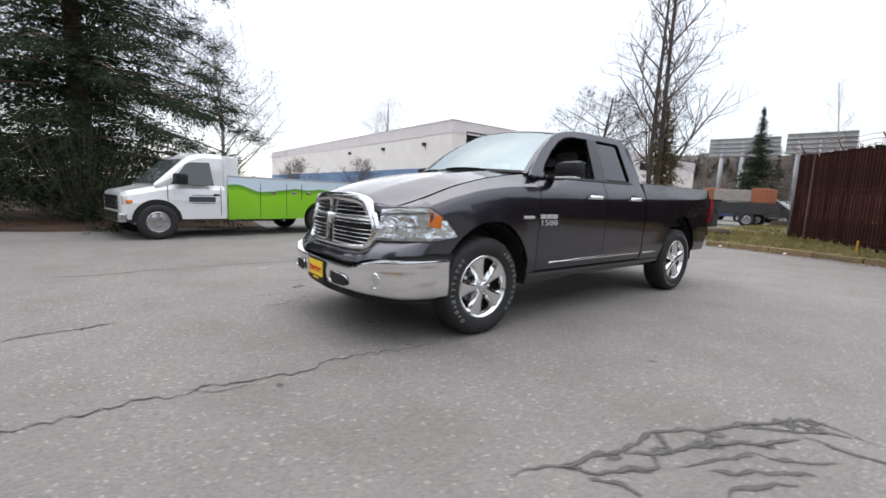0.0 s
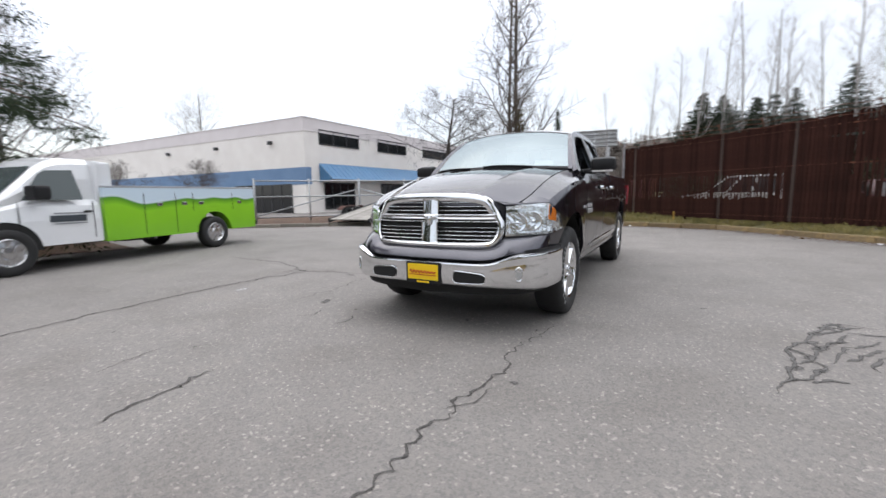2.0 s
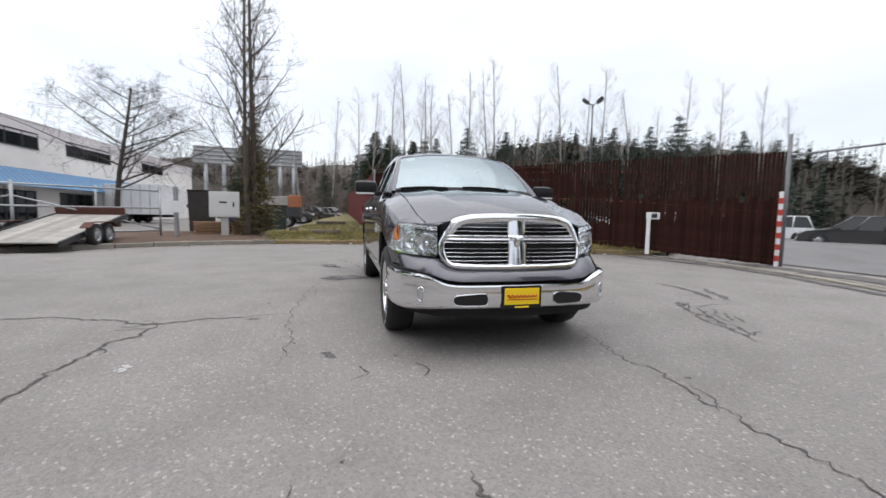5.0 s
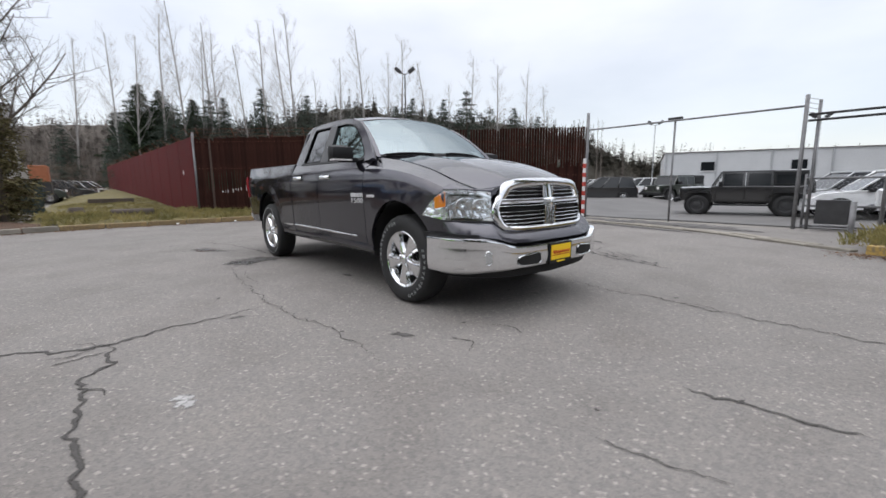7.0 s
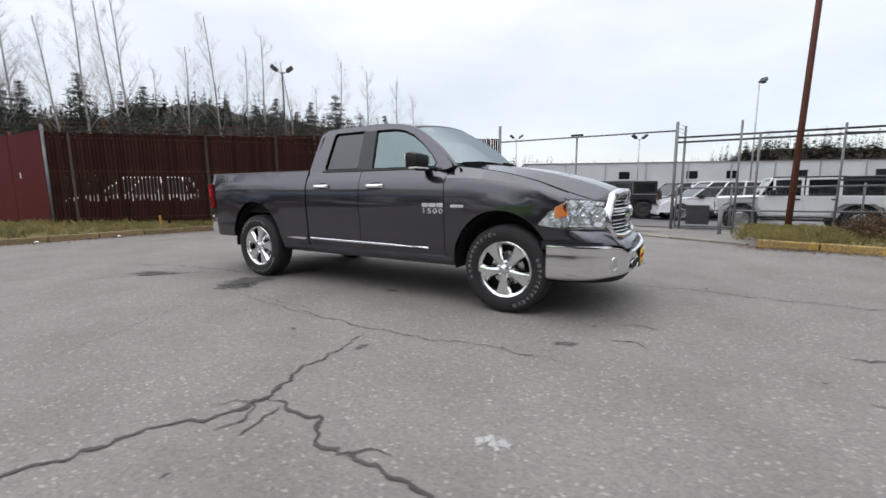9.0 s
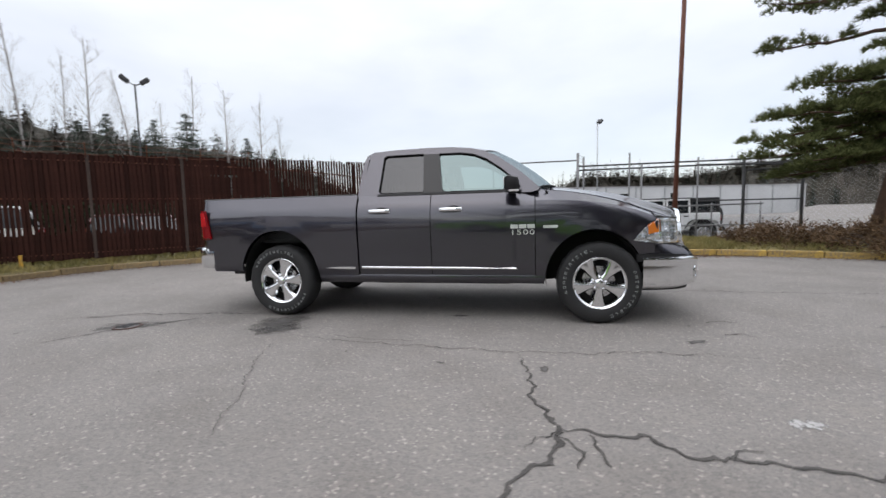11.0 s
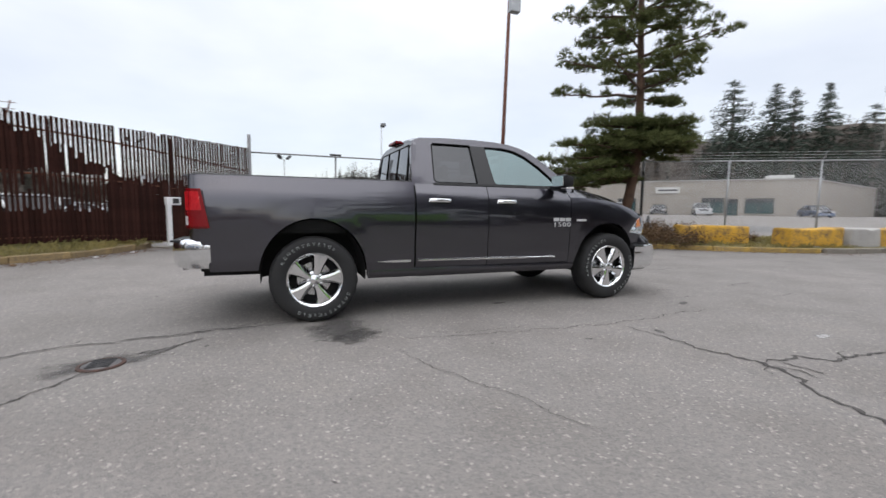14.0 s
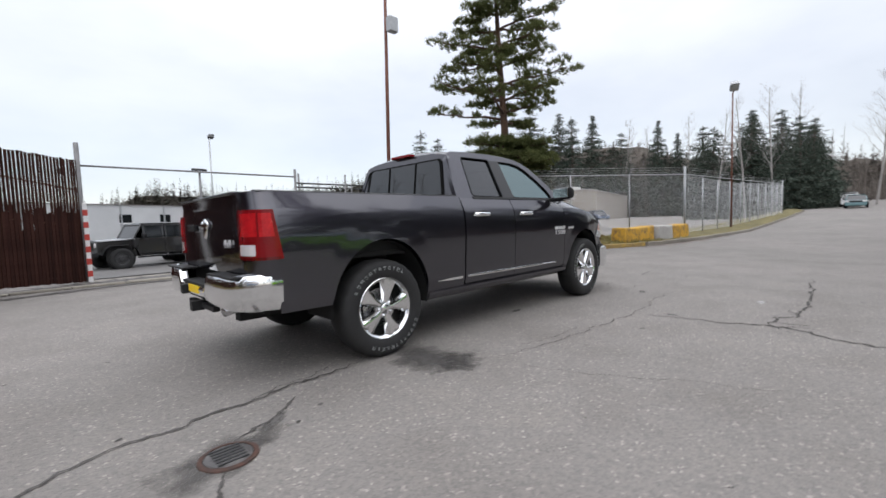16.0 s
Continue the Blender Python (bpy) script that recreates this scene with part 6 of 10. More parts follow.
box(bm, 2.855, 2.860, -0.148, 0.148, 0.440, 0.572, 0.003)
part("plate", bm, PLATE_YELLOW, plate, "yellow plate with red script stroke")
verts, faces = [], []
tube_data(verts, faces, [(2.862, -0.125 + 0.25 * i / 24, 0.506 + 0.018 * math.sin(i * 1.9) * (1 - i / 40)) for i in range(25)], 0.006, 5)
raw("script_stroke", verts, faces, PLATE_RED, plate)
bm = bmesh.new()
box(bm, 2.8605, 2.863, -0.13, 0.13, 0.478, 0.484)
part("script_underline", bm, PLATE_RED, plate)
bm = bmesh.new()
box(bm, 2.8565, 2.860, -0.06, 0.06, 0.415, 0.428)
part("dealer_line", bm, PLATE_YELLOW, plate)

# ---- cab ----
def cab_y(z):
    return 0.905 - (z - 1.37) * 0.43


RAIL = [(-0.80, 1.35), (-0.785, 1.60), (-0.765, 1.78), (-0.735, 1.845), (-0.66, 1.882), (-0.4, 1.897), (0.0, 1.902), (0.25, 1.895), (0.45, 1.875), (0.60, 1.838), (0.74, 1.775), (0.90, 1.668), (1.05, 1.545), (1.16, 1.44), (1.20, 1.385), (1.14, 1.36), (0.9, 1.352), (0.0, 1.352)]
REAR_HOLE = [(-0.545, 1.425), (-0.525, 1.80), (-0.50, 1.825), (-0.075, 1.827), (-0.055, 1.80), (-0.025, 1.43), (-0.045, 1.40), (-0.52, 1.40)]
FRONT_HOLE = [(0.20, 1.395), (0.155, 1.44), (0.105, 1.79), (0.125, 1.823), (0.36, 1.818), (0.50, 1.793), (0.63, 1.738), (0.80, 1.625), (0.95, 1.495), (1.0, 1.43), (0.985, 1.395)]


def filled(bm, outer, holes, to3d):
    edges = []
    for ring in (outer, *holes):
        vs = [bm.verts.new(to3d(*p)) for p in ring]
        for a, b in zip(vs, vs[1:] + vs[:1]):
            edges.append(bm.edges.new((a, b)))
    bmesh.ops.triangle_fill(bm, edges=edges, use_beauty=True)
    return bm


def grow(ring, d):
    c = sum((Vector(p) for p in ring), Vector((0, 0))) / len(ring)
    return [tuple(Vector(p) + (Vector(p) - c).normalized() * d) for p in ring]


mirrored("cab_side", lambda bm, s: (filled(bm, RAIL, (grow(REAR_HOLE, 0.012), grow(FRONT_HOLE, 0.012)), lambda x, z: (x, s * cab_y(z), z)), shell(bm, 0.05)), PAINT, smooth=False)


def trim_ring(bm, s, ring, off):
    a = [Vector((x, s * (cab_y(z) + off), z)) for x, z in grow(ring, 0.007)]
    b = [Vector((x, s * (cab_y(z) + off), z)) for x, z in grow(ring, -0.002)]
    va, vb = [bm.verts.new(p) for p in a], [bm.verts.new(p) for p in b]
    for i in range(len(ring)):
        j = (i + 1) % len(ring)
        bm.faces.new((va[i], va[j], vb[j], vb[i]))
    shell(bm, 0.03)


mirrored("window_seal", lambda bm, s: trim_ring(bm, s, REAR_HOLE, 0.004), BLACK_SEAL, smooth=False)
mirrored("window_seal", lambda bm, s: trim_ring(bm, s, FRONT_HOLE, 0.004), BLACK_SEAL, smooth=False)
mirrored("centre_pillar", lambda bm, s: (filled(bm, [(-0.05, 1.385), (-0.035, 1.40), (-0.065, 1.825), (0.115, 1.825), (0.175, 1.40), (0.19, 1.385)], (), lambda x, z: (x, s * (cab_y(z) + 0.006), z)), shell(bm, 0.02)), BLACK_GLOSS, label="gloss black door pillar", smooth=False)
mirrored("belt_trim", lambda bm, s: (sheet(bm, lambda x, v: (x, s * (cab_y(1.375) + 0.022 - 0.015 * v), 1.368 + 0.022 * v), span(-0.56, 1.02, 10), [0, 1]), shell(bm, 0.012)), BLACK_TRIM, smooth=False)


def side_glass(bm, s, ring):
    filled(bm, ring, (), lambda x, z: (x, s * (cab_y(z) - 0.018), z))


for name, ring, material, both, label in (("rear_door_glass", REAR_HOLE, GLASS_TINT, True, "dark tinted privacy glass"), ("front_door_glass", FRONT_HOLE, GLASS_CLEAR, False, "clear passenger window, raised")):
    for s in ((1, -1) if both else (-1,)):
        bm = bmesh.new()
        side_glass(bm, s, ring)
        g = part(name, bm, material, truck, label)
        g.visible_shadow = False


def roof_pt(x, k):
    edge = lerp([(-0.735, 1.835), (-0.66, 1.872), (-0.4, 1.888), (0.0, 1.893), (0.25, 1.886), (0.45, 1.866), (0.60, 1.830)], x)
    y = k * (cab_y(edge) - 0.004)
    crown = 0.062 * (1 - abs(k) ** 2.4) * lerp([(-0.735, 0.8), (-0.6, 1.0), (0.3, 1.0), (0.6, 0.9)], x)
    return (x + (0.13 * (1 - k * k) * max(0, (x - 0.1) / 0.5)), y, edge + crown)


bm = bmesh.new()
sheet(bm, roof_pt, [-0.735, -0.70, -0.66, -0.5, -0.3, -0.1, 0.1, 0.25, 0.4, 0.5, 0.56, 0.60], [-1, -0.97, -0.92, -0.85, -0.7, -0.5, -0.25, 0, 0.25, 0.5, 0.7, 0.85, 0.92, 0.97, 1])
shell(bm, 0.03)
part("roof", bm, PAINT, truck, smooth=True)


def screen_pt(k, v, off=0.0):
    """Windscreen: k across, v from the cowl to the roof."""
    xb, zb, yb = 1.19 + 0.22 * (1 - k * k), 1.395 + 0.025 * (1 - k * k), 0.845 * k
    xt, yt, zt = roof_pt(0.60, k)
    yt *= 0.985
    belly = 0.035 * math.sin(math.pi * v)
    return (xb + (xt - xb) * v + belly * 0.7 + off, yb + (yt - yb) * v, zb + (zt - zb) * v + belly * 0.7)


bm = bmesh.new()
sheet(bm, lambda k, v: screen_pt(k, v), span(-0.965, 0.965, 20), span(0.03, 0.985, 10))
ws = part("windscreen", bm, GLASS_WS, truck, "windscreen reflecting the bright sky", smooth=True)
ws.visible_shadow = False
for k0, k1, v0, v1 in ((-1, -0.955, 0, 1), (0.955, 1, 0, 1)):
    bm = bmesh.new()
    sheet(bm, lambda k, v: screen_pt(k, v, 0.004), [k0, k1], span(v0, v1, 10))
    shell(bm, 0.06)
    part("windscreen_pillar", bm, PAINT, truck, smooth=True)
for v0, v1 in ((0.0, 0.045), (0.965, 1.0)):
    bm = bmesh.new()
    sheet(bm, lambda k, v: screen_pt(k, v, 0.002), span(-0.96, 0.96, 20), [v0, v1])
    shell(bm, 0.01)
    part("windscreen_seal", bm, BLACK_TRIM, truck, smooth=True)
for k0, k1, v0, v1 in ((0.56, 0.78, 0.05, 0.16), (-0.86, -0.72, 0.80, 0.92)):
    bm = bmesh.new()
    sheet(bm, lambda k, v: screen_pt(k, v, -0.006), span(k0, k1, 4), span(v0, v1, 2))
    part("window_sticker", bm, PAPER, ws, "white paper window sticker")
for k0, k1 in ((0.55, -0.10), (-0.30, -0.90)):
    pts = [Vector(screen_pt(k0 + (k1 - k0) * i / 8, 0.02 + 0.09 * (i / 8) * (1 - i / 10), 0.02)) for i in range(9)]
    tube("wiper", pts, 0.011, BLACK_TRIM, truck, n=6)

# back of the cab
BACK = [(-0.905, 1.36), (-0.80, 1.62), (-0.735, 1.80), (-0.70, 1.84), (-0.5, 1.875), (0, 1.892), (0.5, 1.875), (0.70, 1.84), (0.735, 1.80), (0.80, 1.62), (0.905, 1.36), (0.92, 1.1), (-0.92, 1.1)]
BACK_HOLE = [(-0.70, 1.43), (-0.64, 1.77), (-0.60, 1.80), (0.60, 1.80), (0.64, 1.77), (0.70, 1.43), (0.66, 1.40), (-0.66, 1.40)]


def back_x(z):
    return -0.795 + 0.055 * max(0, (z - 1.45) / 0.4)


bm = bmesh.new()
filled(bm, BACK, (BACK_HOLE,), lambda y, z: (back_x(z), y, z))
shell(bm, 0.04)
part("cab_back", bm, PAINT, truck)
bm = bmesh.new()
filled(bm, grow(BACK_HOLE, 0.01), (), lambda y, z: (back_x(z) - 0.006, y, z))
rg = part("rear_window", bm, GLASS_TINT, truck, "dark tinted sliding rear window")
rg.visible_shadow = False
bm = bmesh.new()
va = [bm.verts.new((back_x(z) - 0.010, y, z)) for y, z in grow(BACK_HOLE, 0.022)]
vb = [bm.verts.new((back_x(z) - 0.010, y, z)) for y, z in grow(BACK_HOLE, -0.015)]
for i in range(len(va)):
    j = (i + 1) % len(va)
    bm.faces.new((va[i], va[j], vb[j], vb[i]))
shell(bm, 0.012)
part("window_seal", bm, BLACK_SEAL, rg)
for y in (-0.24, 0.24):
    bm = bmesh.new()
    box(bm, -0.016, 0.010, -0.007, 0.007, 0, 0.40, 0.003, Matrix.Translation((back_x(1.42), y, 1.405)) @ Matrix.Rotation(radians(7), 4, "Y"))
    part("slider_frame", bm, BLACK_SEAL, rg)
bm = bmesh.new()
box(bm, -0.79, -0.70, -0.17, 0.17, 1.882, 1.915, 0.012)
part("brake_light", bm, LAMP_RED, truck, "red high brake light")

# ---- handles, mirrors, badges ----
for x in (-0.52, 0.28):
    for s in (1, -1):
        bm = bmesh.new()
        y = flank(x, 1.20, 1.268)
        sheet(bm, lambda u, a: (x + 0.12 * u, s * (y + 0.030 * (1 - u ** 4) + 0.010 + 0.010 * math.cos(a)), 1.20 + 0.021 * math.sin(a)), span(-1, 1, 12), span(0, 2 * math.pi, 10))
        h = part("door_handle", bm, CHROME, truck, "chrome door handle", True)
        bm = bmesh.new()
        lathe(bm, [(0.001, 0.004), (0.055, 0.003), (0.06, 0.0)], 18, Matrix.Translation((x + 0.03, s * (y + 0.001), 1.20)) @ Matrix.Diagonal((1.3, s, 0.7, 1)))
        part("handle_cup", bm, VOID, h)
for s in (1, -1):
    mir = new("door_mirror")
    mir.parent = truck
    mir["label"] = "large black door mirror with bright lower edge"
    bm = bmesh.new()
    box(bm, 0.86, 1.00, -0.125, 0.125, 1.362, 1.518, 0.045, Matrix.Translation((0, s * 1.115, 0)))
    for v in bm.verts:
        if v.co.x > 0.95:
            v.co.z = 1.44 + (v.co.z - 1.44) * 0.8
    part("housing", bm, BLACK_TRIM, mir, "", True)
    bm = bmesh.new()
    box(bm, 0.885, 0.97, -0.14, 0.06, 1.345, 1.395, 0.015, Matrix.Translation((0, s * 0.99, 0)))
    part("arm", bm, BLACK_TRIM, mir, "", True)
    bm = bmesh.new()
    box(bm, 0.852, 0.862, -0.105, 0.105, 1.385, 1.50, 0.004, Matrix.Translation((0, s * 1.115, 0)))
    part("mirror_glass", bm, CHROME, mir, "mirror glass")
    bm = bmesh.new()
    box(bm, 0.90, 1.002, -0.11, 0.10, 1.356, 1.376, 0.008, Matrix.Translation((0, s * 1.12, 0)))
    part("signal_strip", bm, LAMP_WHITE, mir, "pale signal strip")
    # badges on the front door
    yb = s * (flank(1.02, 0.97, 1.268) + 0.004)
    badge = new("door_badge")
    badge.parent = truck
    badge["label"] = "chrome model badge on the door"
    for k in range(3):
        bm = bmesh.new()
        box(bm, 0.905 + 0.085 * k, 0.98 + 0.085 * k, -0.004, 0.004, 0.985, 1.025, 0.003, Matrix.Translation((0, yb, 0)))
        part("badge_bar", bm, BADGE, badge)
    spelled("1500", 0.075, pose(1.025, yb, 0.945, 90, 0, 0 if s < 0 else 180) @ Matrix.Diagonal((1.45, 1, 1, 1)), BADGE, badge)
    bm = bmesh.new()
    yf = s * (flank(1.30, 1.0, 1.26) + 0.004)
    box(bm, 1.235, 1.375, -0.004, 0.004, 0.985, 1.012, 0.003, Matrix.Translation((0, yf, 0)))
    part("fender_badge", bm, BADGE, truck, "small chrome fender badge")
bm = bmesh.new()
lathe(bm, [(0.001, 0.002), (0.075, 0.002), (0.08, 0.0)], 24, Matrix.Translation((-1.10, 0.999, 1.06)))
part("fuel_door", bm, PAINT, truck)
tube("antenna", [(1.28, -0.86, 1.345), (1.26, -0.865, 1.375)], [0.014, 0.008], BLACK_TRIM, truck)

# ---- wheels ----
def mark_mesh(strokes):
    """A plain sidewall mark of thin raised strokes: (x0, x1, r0, r1)."""
    bm = bmesh.new()
    for x0, x1, z0, z1 in strokes:
        box(bm, x0, x1, 0.130, 0.1358, z0, z1)
    me = bpy.data.meshes.new("sidewall_mark")
    bm.to_mesh(me)
    bm.free()
    me.materials.append(TYRE_WHITE)
    return me


MARK_TOP, MARK_LOW = (-0.013, 0.013, 0.3570, 0.3600), (-0.013, 0.013, 0.331, 0.3340)
MARK_LEFT, MARK_RIGHT = (-0.013, -0.0098, 0.334, 0.357), (0.0098, 0.013, 0.334, 0.357)
MARK_MESHES = [mark_mesh(k) for k in ((MARK_TOP, MARK_LOW, MARK_LEFT, MARK_RIGHT), (MARK_TOP, MARK_LOW, MARK_LEFT, (-0.0098, 0.008, 0.344, 0.347)), (MARK_TOP, MARK_LEFT, MARK_RIGHT, (-0.0098, 0.0098, 0.344, 0.347)), (MARK_LOW, MARK_LEFT, (-0.002, 0.0012, 0.334, 0.352)), (MARK_TOP, (-0.0015, 0.0017, 0.331, 0.357)))]


def build_wheel(m, s):
    """One wheel; s = +1: its outer face looks to +y."""
    w = new("wheel")
    w.parent = truck
    w.matrix_basis = m
    sc = Matrix.Diagonal((1, s, 1, 1))
    bm = bmesh.new()
    tread = []
    n = 72
    prof = [(0.255, 0.085), (0.262, 0.112), (0.285, 0.127), (0.330, 0.135), (0.370, 0.131), (0.398, 0.117), (0.412, 0.095), (0.418, 0.05), (0.419, 0.0), (0.418, -0.05), (0.412, -0.095), (0.398, -0.117), (0.33, -0.135), (0.262, -0.112), (0.255, -0.085)]
    rings = lathe(bm, prof, n, sc)
    for k in (5, 6, 7, 9, 10):
        for i, v in enumerate(rings[k]):
            if i % 3 == 0:
                v.co.x *= 0.982
                v.co.z *= 0.982
    bmesh.ops.recalc_face_normals(bm, faces=bm.faces)
    part("tyre", bm, RUBBER, w, "new black tyre with white outlined sidewall marks", True)
    # white outlined sidewall characters, as plain bars
    for k in range(24):
        ang = (30 if k < 12 else 215) + 8.2 * (k % 12)
        ob = new("sidewall_mark", MARK_MESHES[(k * 7 + k // 3) % 5])
        ob.parent = w
        ob.matrix_basis = sc @ Matrix.Rotation(radians(ang), 4, "Y") @ Matrix.Diagonal((0.7 + 0.5 * ((k * 7) % 5) / 4, 1, 1, 1))
    bm = bmesh.new()
    lathe(bm, [(0.252, 0.085), (0.266, 0.105), (0.270, 0.112), (0.262, 0.118), (0.246, 0.110), (0.236, 0.095), (0.228, 0.04), (0.224, -0.08)], 60, sc)
    bmesh.ops.recalc_face_normals(bm, faces=bm.faces)
    rim = part("rim", bm, CHROME, w, "polished chrome rim", True)
    bm = bmesh.new()
    lathe(bm, [(0.226, -0.02), (0.001, -0.02)], 40, sc)
    part("barrel", bm, VOID, w)
    bm = bmesh.new()
    lathe(bm, [(0.165, 0.0), (0.165, 0.015), (0.07, 0.015)], 32, sc)
    part("brake_disc", bm, CHROME_DULL, w)
    for k in range(5):
        bm = bmesh.new()
        turn = Matrix.Rotation(2 * math.pi * k / 5, 4, "Y") @ sc

        def spoke(u, v):
            r = 0.050 + 0.196 * u
            half = lerp([(0, 0.038), (0.3, 0.047), (0.6, 0.064), (0.85, 0.082), (1, 0.100)], u)
            groove = 0.012 * max(0, u - 0.25) * (1 - min(1, abs(v) / 0.55))
            edge = 0.020 * max(0, abs(v) - 0.72) / 0.28
            y = lerp([(0, 0.098), (0.3, 0.100), (0.75, 0.104), (1, 0.106)], u) + 0.010 - groove - edge - 0.016 * v * v
            return turn @ Vector((v * half, y, r))
        sheet(bm, spoke, [0, 0.15, 0.3, 0.45, 0.6, 0.75, 0.88, 1.0], [-1, -0.9, -0.72, -0.5, -0.25, 0, 0.25, 0.5, 0.72, 0.9, 1])
        bmesh.ops.recalc_face_normals(bm, faces=bm.faces)
        if sum(f.normal.y * s for f in bm.faces) < 0:
            bmesh.ops.reverse_faces(bm, faces=bm.faces)
        bmesh.ops.solidify(bm, geom=list(bm.faces), thickness=0.035)
        part("spoke", bm, CHROME, rim, "", True)
        a = 2 * math.pi * (k + 0.5) / 5
        bm = bmesh.new()
        lathe(bm, [(0.013, 0.07), (0.013, 0.108), (0.009, 0.114), (0.001, 0.114)], 10, Matrix.Translation((0.063 * math.sin(a), 0, 0.063 * math.cos(a))) @ sc)
        part("wheel_nut", bm, CHROME, rim, "", True)
    bm = bmesh.new()
    lathe(bm, [(0.085, 0.06), (0.085, 0.085), (0.060, 0.096), (0.046, 0.100), (0.044, 0.116), (0.036, 0.122), (0.001, 0.125)], 30, sc)
    bmesh.ops.recalc_face_normals(bm, faces=bm.faces)
    part("hub_cap", bm, CHROME, rim, "", True)
    return w


for i, (x, s) in enumerate(((1.785, 1), (1.785, -1), (-1.785, 1), (-1.785, -1))):
    build_wheel(pose(x, s * 0.855, 0.415, 0, 17 + 23 * i, 0), s)

# ---- cabin inside ----
cabin = new("cabin")
cabin.parent = truck
bm = bmesh.new()
box(bm, 0.98, 1.32, -0.76, 0.76, 1.02, 1.33, 0.06)
part("dashboard", bm, BLACK_TRIM, cabin)
bm = bmesh.new()
box(bm, -0.72, 1.2, -0.84, 0.84, 0.60, 0.66)
part("cabin_floor", bm, VOID, cabin)
bm = bmesh.new()
sheet(bm, lambda x, k: tuple(Vector(roof_pt(x, k)) - Vector((0.02, 0, 0.045))), [-0.70, -0.3, 0.1, 0.5, 0.58], span(-0.96, 0.96, 8))
part("headliner", bm, CLOTH, cabin)
for y in (-0.42, 0.42):
    for x, zt in ((0.25, 1.50), (-0.50, 1.42)):
        bm = bmesh.new()
        box(bm, x - 0.05, x + 0.45, y - 0.25, y + 0.25, 0.80, 0.95, 0.05)
        box(bm, -0.07, 0.07, -0.25, 0.25, 0, zt - 0.85, 0.05, Matrix.Translation((x - 0.05, y, 0.87)) @ Matrix.Rotation(radians(-14), 4, "Y"))
        seat = part("seat", bm, CLOTH, cabin, "grey cloth seat")
        bm = bmesh.new()
        box(bm, -0.05, 0.05, -0.13, 0.13, 0, 0.19, 0.04, Matrix.Translation((x - 0.20, y, zt + 0.02)) @ Matrix.Rotation(radians(-8), 4, "Y"))
        part("headrest", bm, CLOTH, cabin)
ring = [(0.80 + 0.19 * math.cos(a) * 0.35, 0.42 + 0.19 * math.sin(a), 1.27 + 0.19 * math.cos(a) * 0.93) for a in span(0, 2 * math.pi, 28)]
tube("steering_wheel", ring, 0.016, BLACK_TRIM, cabin, n=6)
tube("steering_column", [(0.80, 0.42, 1.27), (1.05, 0.42, 1.17)], 0.04, BLACK_TRIM, cabin)
bm = bmesh.new()
box(bm, 0.62, 0.66, -0.12, 0.12, 1.73, 1.79, 0.015)
part("inside_mirror", bm, BLACK_TRIM, cabin)

# ---- trees ----
def bare_tree_data(rng, height, spread=0.42, levels=4, trunk_r=0.16, upright=0.75, low=0.2, twigs=1.0, thin=1.0, curl=1.0, wobble=0.10, reach=0.08):
    """A leafless tree: trunk lists and branch lists of (verts, faces)."""
    tv, tf, bv, bf = [], [], [], []

    def limb(p, d, length, r, level):
        n = 5 if level < 2 else 3
        pts, rad = [p], [r]
        q, dd = p.copy(), d.copy()
        for i in range(n):
            wob = wobble if level == 0 else 0.10
            dd = (dd + Vector((rng.gauss(0, wob), rng.gauss(0, wob), 0.10 * upright * curl + rng.gauss(0, 0.05)))).normalized()
            q = q + dd * (length / n)
            pts.append(q.copy())
            rad.append(r * (1 - 0.72 * (i + 1) / n))
        target = (tv, tf) if level == 0 else (bv, bf)
        tube_data(target[0], target[1], pts, rad, 7 if level == 0 else (5 if level == 1 else 3), caps=False)
        if level >= levels:
            return
        kids = {0: int(22 * twigs), 1: int(9 * twigs), 2: int(6 * twigs), 3: 4}[level]
        for k in range(kids):
            f = (low + (0.97 - low) * (k + rng.random()) / kids) if level == 0 else rng.uniform(0.25, 1.0)
            i = min(n - 1, int(f * n))
            base = pts[i].lerp(pts[i + 1], f * n - i)
            a = rng.uniform(0, 2 * math.pi)
            side = Vector((math.cos(a), math.sin(a), 0))
            if level:
                s1, s2 = frame_of(d)
                side = s1 * math.cos(a) + s2 * math.sin(a)
            nd = (side * (1 - upright * 0.45) + Vector((0, 0, upright)) * 0.7 + d * 0.25).normalized()
            ll = length * (spread * (1.15 - f) + reach if level == 0 else rng.uniform(0.32, 0.55))
            limb(base, nd, ll, max(0.006, rad[i] * ((0.45 if level == 0 else 0.55) * thin)), level + 1)
    limb(Vector((0, 0, 0)), Vector((0, 0, 1)), height, trunk_r, 0)
    return tv, tf, bv, bf


def bare_tree(name, at, rng, height, label, bark, group="", **kw):
    tv, tf, bv, bf = bare_tree_data(rng, height, **kw)
    t = thing(name, at, label, "tree", group)
    raw("trunk", tv, tf, bark, t, smooth=True)
    raw("crown", bv, bf, bark, t, "bare branches and twigs")
    return t


